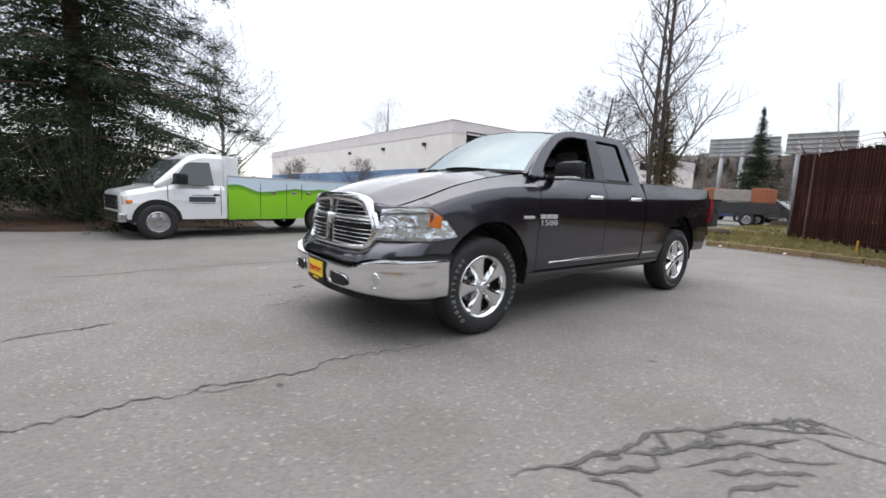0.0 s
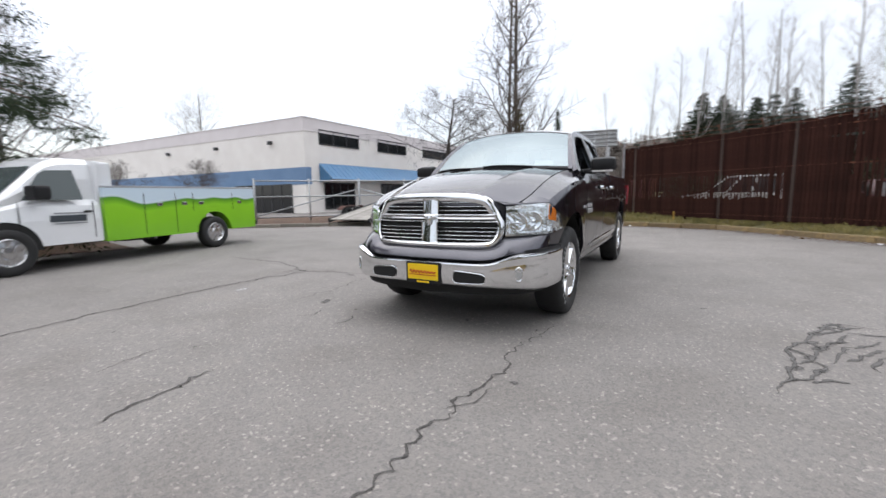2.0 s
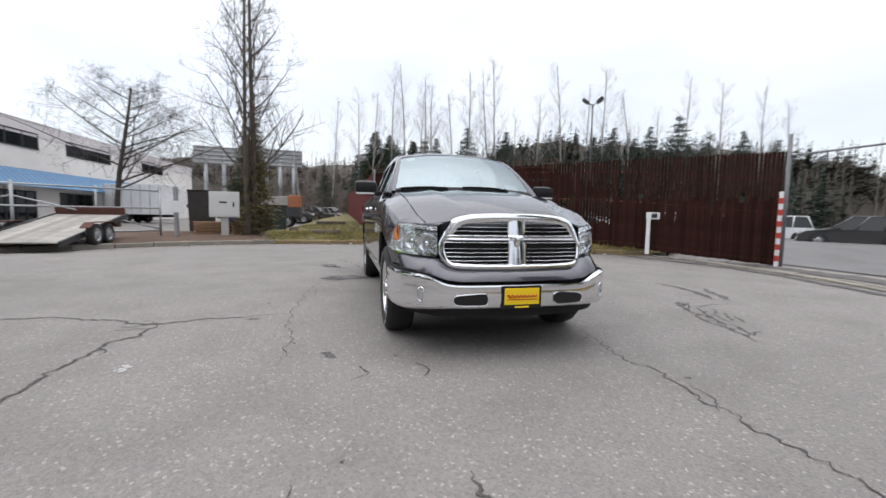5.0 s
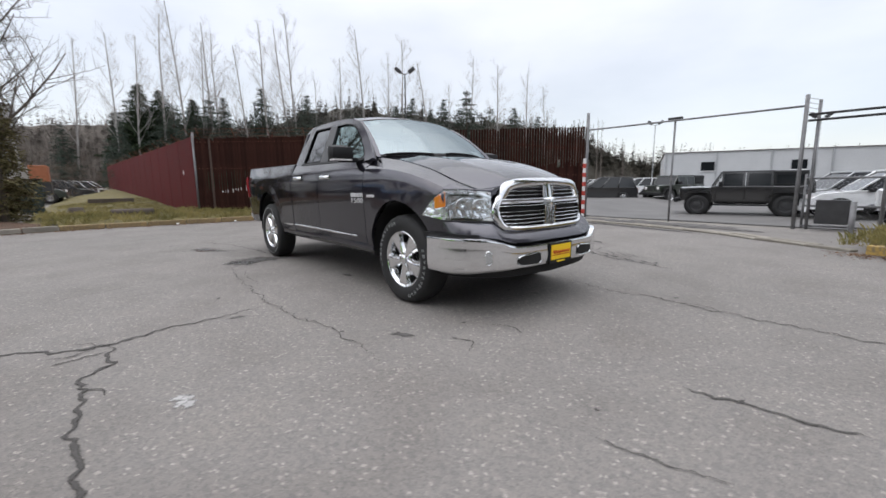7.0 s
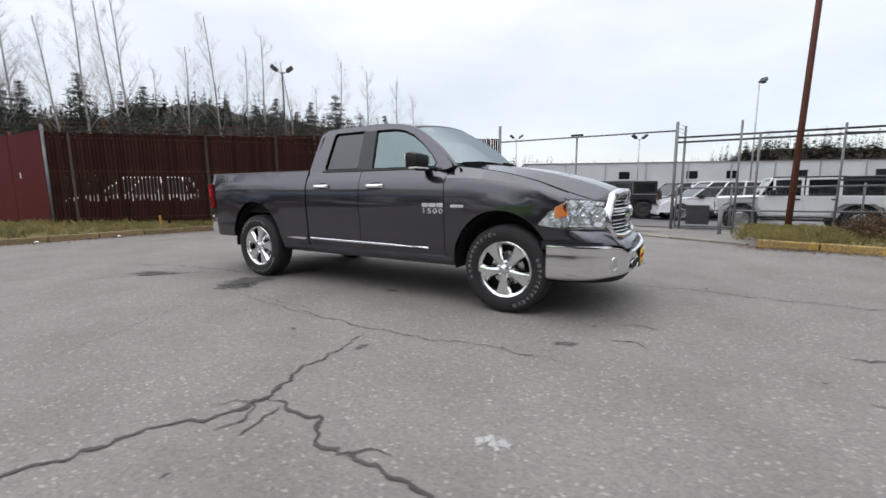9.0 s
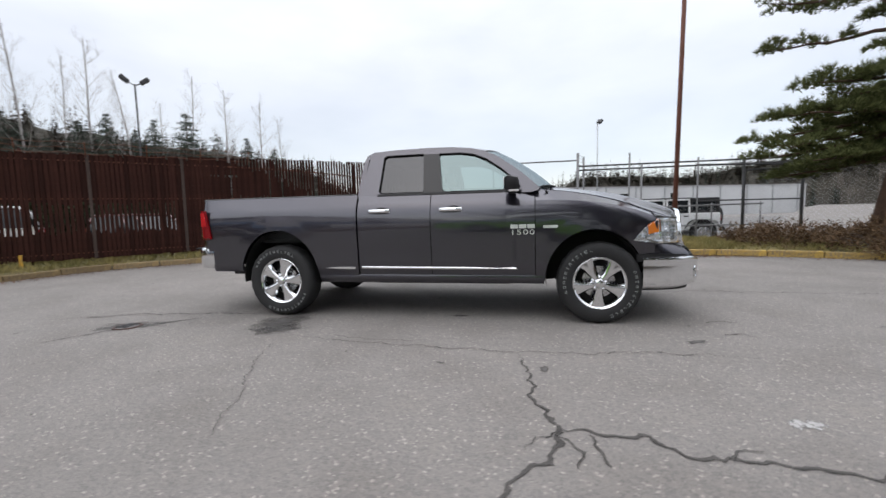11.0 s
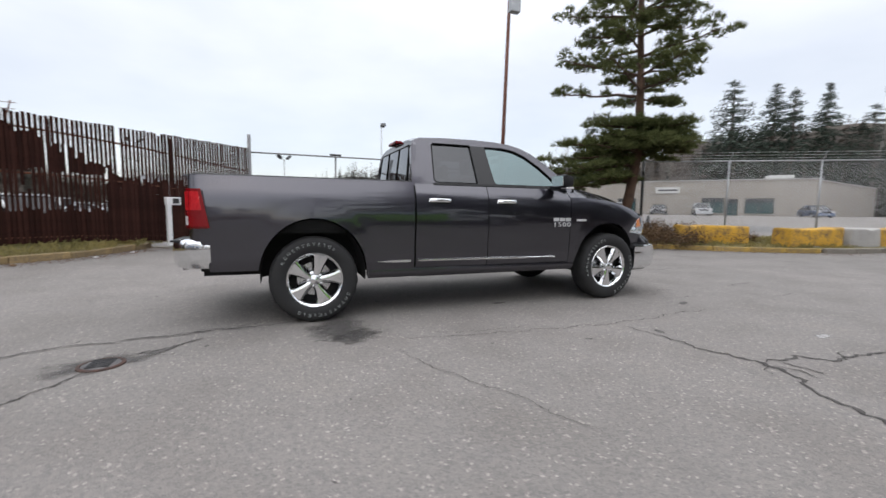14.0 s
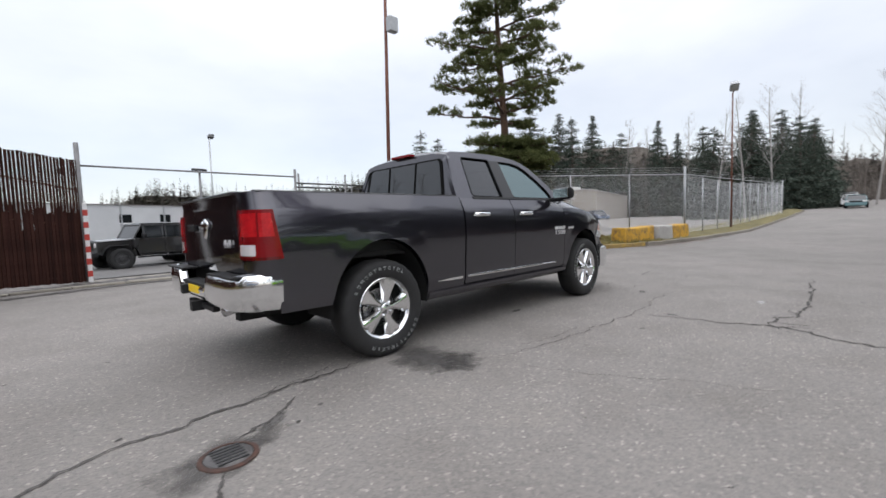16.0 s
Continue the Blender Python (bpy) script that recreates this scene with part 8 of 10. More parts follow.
def wooded_bank(ring, height, depth, label, seed, leaf=SLOPE_LEAF):
    """A far slope of wood: a lumpy ridge along a line, with bare and evergreen crowns standing out of its top."""
    r = random.Random(seed)
    line = resample([(x, y, 0) for x, y in ring], 1.6)
    verts, faces, cv, cf = [], [], [], []
    rows = [(0.0, 0.0), (0.1, 0.45), (0.3, 0.8), (0.5, 1.0), (0.75, 0.9), (1.0, -0.05)]
    for p in line:
        d = Vector((p.x, p.y, 0)).normalized()
        top = height(p) * (0.78 + 0.20 * noise.noise((p.x * 0.04, p.y * 0.04, seed)) + 0.05 * noise.noise((p.x * 0.2, p.y * 0.2, seed)))
        for o, h in rows:
            verts.append((p.x + d.x * o * depth + r.gauss(0, 0.3), p.y + d.y * o * depth + r.gauss(0, 0.3), top * h + r.gauss(0, 0.15) * (h > 0)))
        for _ in range(44):
            h = 0.08 + 0.95 * r.random() ** 0.7
            o = lerp([(0.0, 0.0), (0.45, 0.1), (0.8, 0.3), (1.0, 0.5)], h) * depth
            tall = r.random() < 0.8
            needle_clump(cv, cf, Vector((p.x + d.x * o + r.gauss(0, 0.9), p.y + d.y * o + r.gauss(0, 0.9), top * h + r.uniform(-0.6, 0.8))), r.uniform(0.5, 1.0), r, 11, 2.2 if tall else 1.0, -0.9 if tall else 0.1, 1.3 if tall else 0.8, 0.07 if tall else 0.14)
        # pointed evergreens and bare crowns along the ridge
        for _ in range(9 if leaf is SLOPE_LEAF else 3):
            h = r.uniform(0.55, 1.0)
            o = lerp([(0.0, 0.0), (0.45, 0.1), (0.8, 0.3), (1.0, 0.5)], h) * depth
            c = Vector((p.x + d.x * o + r.gauss(0, 1.0), p.y + d.y * o + r.gauss(0, 1.0), top * h - 0.8))
            tall, wide = r.uniform(2.4, 6.0), r.uniform(0.8, 1.6)
            for q in range(34):
                g = q / 34
                a = r.uniform(0, 6.28)
                ln = wide * (1 - g) ** 0.8 * r.uniform(0.5, 1.15) + 0.12
                b = c + Vector((0, 0, tall * g))
                w = Vector((-math.sin(a), math.cos(a), 0.2)) * (0.12 + 0.30 * ln)
                m = len(cv)
                cv.extend([tuple(b - w), tuple(b + w), tuple(b + Vector((math.cos(a) * ln, math.sin(a) * ln, -0.2 * ln + 0.1)))])
                cf.append((m, m + 1, m + 2))
    k = len(rows)
    for i in range(len(line) - 1):
        for j in range(k - 1):
            faces.append((i * k + j, (i + 1) * k + j, (i + 1) * k + j + 1, i * k + j + 1))
    slope = tagged(raw("wooded_slope", verts, faces, HILLSIDE if leaf is SLOPE_LEAF else BARE_SLOPE, smooth=True), label, "woods", kind="stuff")
    raw("crowns", cv, cf, leaf, slope)


wooded_bank([(-94, -60), (-97, -25), (-92, 0), (-90, 7)], lambda p: lerp([(100, 4.0), (113, 6.0), (117, 10.0), (121, 15.0), (130, 17.0), (143, 19.5), (153, 22.0), (160, 20.0), (170, 18.0), (178, 16.0), (185, 15.0), (215, 15.0)], math.degrees(math.atan2(p.y, p.x)) % 360), 16, "brown leafless slope beyond the billboards", 22, SLOPE_BARE)
wooded_bank([(-90, 7), (-86, 22), (-74, 42), (-62, 58), (-42, 76), (-24, 92)], lambda p: lerp([(100, 4.0), (113, 6.0), (117, 10.0), (121, 15.0), (130, 17.0), (143, 19.5), (153, 22.0), (160, 20.0), (170, 18.0), (178, 16.0), (185, 15.0), (215, 15.0)], math.degrees(math.atan2(p.y, p.x)) % 360), 16, "dark wooded slope behind the far trees", 2)
wooded_bank([(-30, 96), (0, 108), (30, 108), (56, 92), (66, 70)], lambda p: lerp([(-30, 4.0), (4, 5.0), (13, 11.5), (60, 13.0)], p.x), 14, "low dark wood beyond the warehouse", 5)
wooded_bank([(66, 84), (88, 58), (104, 36), (110, 18), (108, 5)], lambda p: lerp([(3, 16.0), (10, 19.0), (20, 23.0), (30, 24.0), (37, 21.0), (46, 14.0)], math.degrees(math.atan2(p.y, p.x))), 14, "brown leafless wood beyond the tan building", 9, SLOPE_BARE)
wooded_bank([(110, 4), (130, -14), (150, -40), (150, -70)], lambda p: 14.0, 14, "far wood at the end of the road", 12, SLOPE_BARE)
wooded_bank([(40, -60), (70, -58), (110, -60), (148, -66)], lambda p: 10.0, 12, "far wood behind the firs", 15)
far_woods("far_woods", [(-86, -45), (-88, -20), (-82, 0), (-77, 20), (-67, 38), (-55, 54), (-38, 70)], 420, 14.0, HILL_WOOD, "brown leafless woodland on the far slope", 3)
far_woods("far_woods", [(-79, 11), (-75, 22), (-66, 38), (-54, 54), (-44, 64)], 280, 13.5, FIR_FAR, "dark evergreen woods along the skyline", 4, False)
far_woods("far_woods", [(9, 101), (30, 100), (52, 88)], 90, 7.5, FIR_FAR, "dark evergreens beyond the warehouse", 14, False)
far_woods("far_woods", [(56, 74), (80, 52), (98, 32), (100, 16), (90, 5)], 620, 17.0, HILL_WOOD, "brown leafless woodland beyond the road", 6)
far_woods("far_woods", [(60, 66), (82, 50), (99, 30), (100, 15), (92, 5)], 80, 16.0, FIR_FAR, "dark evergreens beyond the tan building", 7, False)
far_woods("far_woods", [(100, 4), (115, -12), (135, -34)], 220, 13.0, HILL_WOOD, "far leafless wood at the end of the road", 8)

# ---- parked vehicles ----
def wheel_parts(parent, x, y, r, w, s, hub=None):
    """A plain road wheel at the side s of a vehicle."""
    wh = new("wheel")
    wh.parent = parent
    wh.matrix_basis = pose(x, y, r)
    sc = Matrix.Diagonal((1, s, 1, 1))
    bm = bmesh.new()
    lathe(bm, [(r * 0.60, w * 0.42), (r * 0.68, w * 0.5), (r * 0.92, w * 0.5), (r, w * 0.36), (r, -w * 0.36), (r * 0.9, -w * 0.5), (r * 0.6, -w * 0.4)], 28, sc)
    part("tyre", bm, RUBBER, wh, smooth=True)
    bm = bmesh.new()
    lathe(bm, [(r * 0.62, w * 0.42), (r * 0.58, w * 0.46), (r * 0.50, w * 0.30), (r * 0.30, w * 0.34), (r * 0.24, w * 0.46), (r * 0.001, w * 0.48)], 24, sc)
    for k in range(6):
        a = 2 * math.pi * k / 6
        box(bm, -0.03, 0.03, 0, w * 0.40 * s if s > 0 else 0, r * 0.2, r * 0.55, 0, Matrix.Rotation(a, 4, "Y")) if s > 0 else box(bm, -0.03, 0.03, -w * 0.40, 0, r * 0.2, r * 0.55, 0, Matrix.Rotation(a, 4, "Y"))
    part("rim", bm, hub or CHROME_DULL, wh, smooth=False)


def car(name, at, label, category, body, glass, length, width, height, waist, profile, cabin, wheels, r, group=""):
    """A parked car. profile: hull outline (x, z) over the length; cabin: glasshouse outline (x, z); wheels: two x places."""
    c = thing(name, at, label, category, group)
    bm = bmesh.new()
    rows = []
    for y, inset in ((-1.0, 0.02), (-0.97, 0.0), (-0.5, 0.0), (0.5, 0.0), (0.97, 0.0), (1.0, 0.02)):
        ring = []
        for x, z in profile:
            k = 1 - inset
            shrink = 1.0 if abs(y) < 0.98 else 0.985
            ring.append(bm.verts.new((x * shrink, y * width / 2 * (1 - 0.04 * (abs(x) / (length / 2)) ** 3), r * 0.55 + (z - r * 0.55) * (1.0 if abs(y) < 0.98 else 0.985))))
        rows.append(ring)
    n = len(profile)
    for a, b in zip(rows, rows[1:]):
        for i in range(n):
            bm.faces.new((a[i], a[(i + 1) % n], b[(i + 1) % n], b[i]))
    bm.faces.new(rows[0])
    bm.faces.new(rows[-1][::-1])
    bmesh.ops.recalc_face_normals(bm, faces=bm.faces)
    part("body", bm, body, c)
    # roof and glasshouse
    bm = bmesh.new()
    rows = []
    zlow, zhigh = min(z for _, z in cabin), max(z for _, z in cabin)
    for y in (-1, -0.6, 0.6, 1):
        rows.append([bm.verts.new((x, y * (width / 2 - 0.04 - 0.17 * (z - zlow) / (zhigh - zlow)), z)) for x, z in cabin])
    n = len(cabin)
    for a, b in zip(rows, rows[1:]):
        for i in range(n):
            bm.faces.new((a[i], a[(i + 1) % n], b[(i + 1) % n], b[i]))
    bm.faces.new(rows[0])
    bm.faces.new(rows[-1][::-1])
    bmesh.ops.recalc_face_normals(bm, faces=bm.faces)
    part("window_band", bm, glass, c, "dark window glass")
    xs = [x for x, z in cabin if z > zhigh - 0.08]
    bm = bmesh.new()
    box(bm, min(xs) - 0.02, max(xs) + 0.02, -(width / 2 - 0.20), width / 2 - 0.20, zhigh - 0.03, zhigh + 0.035, 0.025)
    part("roof", bm, BLACK_TRIM if category == "jeep" else body, c)
    lx, hx = min(x for x, z in cabin), max(x for x, z in cabin)
    for s in (1, -1):
        for f in (0.0, 0.36, 0.70, 1.0):
            xb = lx + 0.03 + (hx - lx - 0.06) * f
            xt = min(xs) + (max(xs) - min(xs)) * f
            yb, yt = s * (width / 2 - 0.03), s * (width / 2 - 0.20)
            tube("pillar", [(xb, yb, zlow), (xt, yt, zhigh)], 0.035, body, c, n=5)
        for x in wheels:
            wheel_parts(c, x, s * (width / 2 - 0.06), r, 0.24, s)
            bm = bmesh.new()
            lathe(bm, [(r * 1.16, 0.0), (r * 1.16, 0.012), (r * 0.9, 0.012)], 24, Matrix.Translation((x, s * (width / 2 - 0.004), r * 1.02)) @ Matrix.Diagonal((1, s, 1, 1)))
            part("wheel_arch", bm, VOID, c)
        bm = bmesh.new()
        box(bm, length / 2 - 0.10, length / 2 + 0.012, -0.16, 0.16, waist - 0.24, waist - 0.08, 0.03, Matrix.Translation((0, s * (width / 2 - 0.24), 0)))
        part("head_lamp", bm, LAMP_WHITE, c)
        bm = bmesh.new()
        box(bm, -length / 2 - 0.012, -length / 2 + 0.08, -0.10, 0.10, waist - 0.25, waist - 0.02, 0.02, Matrix.Translation((0, s * (width / 2 - 0.16), 0)))
        part("tail_lamp", bm, LAMP_RED, c)
        bm = bmesh.new()
        box(bm, hx - 0.5, hx - 0.32, -0.10, 0.10, zlow + 0.0, zlow + 0.14, 0.03, Matrix.Translation((0, s * (width / 2 + 0.08), 0)))
        part("door_mirror", bm, BLACK_TRIM, c)
    for x0, x1 in ((length / 2 - 0.06, length / 2 + 0.03), (-length / 2 - 0.03, -length / 2 + 0.06)):
        bm = bmesh.new()
        box(bm, x0, x1, -width / 2 + 0.06, width / 2 - 0.06, r * 0.75, r * 1.25, 0.03)
        part("bumper", bm, BLACK_TRIM if category == "jeep" else body, c)
    bm = bmesh.new()
    box(bm, length / 2 - 0.02, length / 2 + 0.02, -width * 0.28, width * 0.28, waist - 0.26, waist - 0.08, 0.02)
    part("grille", bm, BLACK_TRIM, c)
    return c


def carpaint(name, colour):
    return paint_material(name, colour, 0.0, 0.3)


CAR_WHITE, CAR_BLACK = carpaint("white_car_paint", (0.72, 0.73, 0.74)), carpaint("black_car_paint", (0.012, 0.012, 0.013))
CAR_SILVER, CAR_GREEN, CAR_RED = carpaint("silver_car_paint", (0.36, 0.37, 0.38)), carpaint("olive_car_paint", (0.018, 0.026, 0.018)), carpaint("maroon_car_paint", (0.10, 0.012, 0.012))
CAR_BLUE, CAR_TEAL = carpaint("blue_car_paint", (0.03, 0.06, 0.13)), carpaint("teal_car_paint", (0.06, 0.14, 0.15))


JEEP_TOP = plain("black_hard_top", (0.012, 0.013, 0.014), 0.3)


def jeep(x, y, z, turn, body, label):
    """A boxy four-door off-roader: slab tub, flat hood between black flares, upright glass, black hard top and spare wheel."""
    c = thing("jeep", pose(x, y, z, 0, 0, turn), label, "jeep", "lot cars")

    def slab(name, x0, x1, y0, y1, z0, z1, material, parent=c, bevel=0.03, m=None):
        bm = bmesh.new()
        box(bm, x0, x1, y0, y1, z0, z1, bevel, m)
        return part(name, bm, material, parent)
    slab("tub", -2.08, 1.02, -0.79, 0.79, 0.52, 1.20, body, bevel=0.05)
    bm = bmesh.new()
    sheet(bm, lambda u, v: (0.98 + 1.16 * u, v * (0.70 - 0.12 * u), 1.215 - 0.05 * u - 0.06 * v ** 4), span(0, 1, 6), span(-1, 1, 10))
    bmesh.ops.recalc_face_normals(bm, faces=bm.faces)
    part("hood", bm, body, c, smooth=True)
    slab("engine_bay", 0.98, 2.12, -0.57, 0.57, 0.60, 1.12, body)
    grille = slab("grille", 2.10, 2.17, -0.62, 0.62, 0.66, 1.14, body)
    for k in range(7):
        slab("grille_slot", 2.165, 2.175, -0.025, 0.025, 0.76, 1.06, VOID, grille, 0.004, Matrix.Translation((0, -0.27 + 0.09 * k, 0)))
    for s in (1, -1):
        bm = bmesh.new()
        lathe(bm, [(0.105, 0.0), (0.10, 0.02), (0.06, 0.03), (0.001, 0.034)], 18, Matrix.Translation((2.165, s * 0.45, 0.96)) @ Matrix.Rotation(radians(-90), 4, "Z"))
        part("head_lamp", bm, LAMP_WHITE, c, "round head lamp", True)
        for xx in (1.47, -1.47):
            wheel_parts(c, xx, s * 0.80, 0.41, 0.25, s, DARK_STEEL if body is CAR_BLACK else None)
            bm = bmesh.new()
            lathe(bm, [(0.50, 0.0), (0.50, 0.02), (0.30, 0.02)], 24, Matrix.Translation((xx, s * 0.785, 0.45)) @ Matrix.Diagonal((1, s, 1, 1)))
            part("wheel_arch", bm, VOID, c)
            bm = bmesh.new()
            lip = [(-0.62, 0.50), (-0.46, 0.86), (-0.30, 0.96), (0.36, 0.96), (0.52, 0.86), (0.66, 0.62)]
            sheet(bm, lambda i, v: (xx + lip[i][0], s * (0.68 + 0.25 * v), lip[i][1] - 0.03 * v), range(6), [0, 0.5, 0.9, 1.0])
            bmesh.ops.solidify(bm, geom=list(bm.faces), thickness=0.05)
            part("fender_flare", bm, BLACK_TRIM, c, "black plastic wheel flare")
        slab("side_step", -0.95, 0.92, s * 0.84 - 0.07, s * 0.84 + 0.07, 0.40, 0.47, BLACK_TRIM)
        # upper doors: body-coloured frames round dark panes
        for x0, x1 in ((-1.02, -0.16), (-0.12, 0.66)):
            dr = slab("door", x0, x1 + (0.20 if x1 > 0 else 0.0), s * 0.797 - 0.012, s * 0.797 + 0.012, 0.58, 1.19, body)
            slab("door_handle", x0 + 0.08, x0 + 0.24, s * 0.818 - 0.012, s * 0.818 + 0.012, 1.05, 1.10, BLACK_TRIM, dr, 0.005)
            lean = Matrix.Translation((0, s * 0.785, 1.20)) @ Matrix.Rotation(radians(7.5 * s), 4, "X")
            for a, b in ((x0, x0 + 0.07), (x1 - 0.07, x1)):
                slab("window_post", a, b, -0.02, 0.02, 0.0, 0.56, body, dr, 0.008, lean)
            slab("window_head", x0, x1, -0.02, 0.02, 0.49, 0.56, body, dr, 0.008, lean)
            slab("door_glass", x0 + 0.06, x1 - 0.06, -0.012, 0.008, 0.0, 0.50, DARK_GLASS, dr, 0.0, lean)
        slab("windscreen_pillar", -0.035, 0.035, -0.03, 0.03, 0.0, 0.64, body, m=Matrix.Translation((0.99, s * 0.74, 1.19)) @ Matrix.Rotation(radians(-29), 4, "Y"))
        slab("door_mirror", 0.62, 0.76, s * 0.96 - 0.10, s * 0.96 + 0.10, 1.20, 1.38, BLACK_TRIM)
        slab("tail_lamp", -2.12, -2.05, s * 0.70 - 0.07, s * 0.70 + 0.07, 0.88, 1.10, LAMP_RED)
        slab("quarter_glass", -1.92, -1.12, s * 0.752 - 0.006, s * 0.752 + 0.006, 1.28, 1.62, DARK_GLASS, bevel=0.0)
    slab("fuel_cap", -1.83, -1.67, -0.805, -0.785, 0.96, 1.12, BLACK_TRIM)
    bm = bmesh.new()
    sheet(bm, lambda u, v: (0.985 - 0.30 * v, u * (0.74 - 0.04 * v), 1.20 + 0.55 * v), span(-1, 1, 4), [0, 1])
    shell(bm, 0.02)
    part("windscreen", bm, DARK_GLASS, c)
    slab("windscreen_frame", 0.62, 0.74, -0.72, 0.72, 1.70, 1.77, body)
    slab("hard_top", -2.07, -1.03, -0.745, 0.745, 1.20, 1.79, JEEP_TOP, bevel=0.06)
    slab("roof", -1.10, 0.68, -0.735, 0.735, 1.735, 1.80, JEEP_TOP, bevel=0.03)
    slab("bumper", 2.20, 2.36, -0.82, 0.82, 0.52, 0.70, BLACK_TRIM, bevel=0.04)
    slab("bumper", -2.26, -2.10, -0.80, 0.80, 0.50, 0.66, BLACK_TRIM, bevel=0.04)
    bm = bmesh.new()
    lathe(bm, [(0.01, 0.11), (0.20, 0.10), (0.30, 0.115), (0.39, 0.08), (0.395, -0.08), (0.01, -0.1)], 24, pose(-2.22, 0.08, 1.02, 0, 0, 90))
    part("spare_wheel", bm, RUBBER, c)
    return c


def suv(x, y, z, turn, body, label):
    prof = [(-2.25, 0.35), (-2.32, 0.65), (-2.25, 1.02), (1.0, 1.04), (1.9, 0.92), (2.25, 0.72), (2.3, 0.38)]
    cab = [(-2.2, 0.98), (-1.9, 1.62), (-1.0, 1.70), (0.1, 1.66), (1.05, 1.0)]
    return car("car", pose(x, y, z, 0, 0, turn), label, "car", body, DARK_GLASS, 4.6, 1.85, 1.7, 0.98, prof, cab, (1.38, -1.38), 0.36, "lot cars")


def sedan(x, y, z, turn, body, label):
    prof = [(-2.3, 0.32), (-2.35, 0.6), (-2.25, 0.95), (-1.4, 0.98), (0.9, 0.94), (1.9, 0.82), (2.3, 0.64), (2.33, 0.34)]
    cab = [(-1.75, 0.93), (-1.0, 1.38), (-0.1, 1.44), (0.3, 1.40), (1.1, 0.92)]
    return car("car", pose(x, y, z, 0, 0, turn), label, "car", body, DARK_GLASS, 4.6, 1.8, 1.44, 0.88, prof, cab, (1.35, -1.35), 0.32, "lot cars")


LZ = -0.32
jeep(6.17, 13.35, LZ, 180, CAR_WHITE, "white four-door off-roader with black hard top behind the gate")
jeep(-0.3, 17.8, LZ, 194, CAR_BLACK, "black four-door off-roader parked in the lot")
suv(-10.4, 24.8, LZ, 212, CAR_BLACK, "black car parked broadside in the storage lot")
jeep(-6.6, 27.5, LZ, 255, CAR_GREEN, "dark green off-roader facing the gate")
suv(3.9, 18.0, LZ, 200, CAR_WHITE, "white car parked nose to the gate")
suv(5.2, 20.6, LZ, 205, CAR_WHITE, "white car in the crowded lot")
suv(2.5, 21.0, LZ, 215, CAR_SILVER, "silver car in the crowded lot")
sedan(7.0, 21.5, LZ, 205, CAR_WHITE, "white saloon behind the off-roader")
suv(6.2, 22.5, LZ, 210, CAR_RED, "maroon car in the crowded lot")
for i, (x, y, paint) in enumerate(((-14, 44, CAR_WHITE), (-17.5, 46, CAR_WHITE), (-10.5, 41, CAR_SILVER), (-21, 49, CAR_SILVER), (-25, 52, CAR_WHITE), (-13, 36, CAR_WHITE), (-18, 38, CAR_WHITE), (-22, 34, CAR_BLACK), (-26, 38, CAR_WHITE), (-19.5, 29, CAR_WHITE), (-24.5, 30.0, CAR_SILVER), (-15.0, 24.5, CAR_WHITE), (-17.5, 21.5, CAR_RED), (-10.5, 14.0, CAR_WHITE), (-13.4, 8.3, CAR_RED), (-17.0, 13.0, CAR_BLACK), (-28, 27, CAR_BLACK))):
    (suv if i % 3 else sedan)(x, y, LZ, 210 + 37 * (i % 5), paint, "%s parked car in the storage lot" % {"white_car_paint": "white", "silver_car_paint": "silver", "black_car_paint": "black", "blue_car_paint": "dark blue", "maroon_car_paint": "maroon"}[paint.name])
suv(-16.87, 4.19, 0.0, 229.5, CAR_WHITE, "white car glimpsed through the slat fence")
sedan(62, -2.5, dip(62, -2.5), 180, CAR_TEAL, "teal car parked at the road edge")
sedan(69, -1.9, dip(69, -1.9), 180, CAR_WHITE, "white car parked at the road edge")
suv(76, -1.5, dip(76, -1.5), 180, CAR_SILVER, "silver car parked at the road edge")
for i, (x, y) in enumerate(((45.5, 37.2), (48.6, 33.4), (55.6, 24.6), (43.0, 41.2))):
    (sedan, suv)[i % 2](x, y, 0.52, 218 + 6 * i, (CAR_BLACK, CAR_SILVER, CAR_BLUE, CAR_WHITE)[i], "%s car parked before the tan building" % ("black", "silver", "dark blue", "white")[i])

# ---- the white and green utility van ----
# the grey-green base colour stands for what the cab glass reflects
VAN_GLASS = plain("reflection_grey_cab_glass", (0.07, 0.085, 0.085), 0.06)
VAN_WHITE = carpaint("white_van_paint", (0.70, 0.71, 0.72))


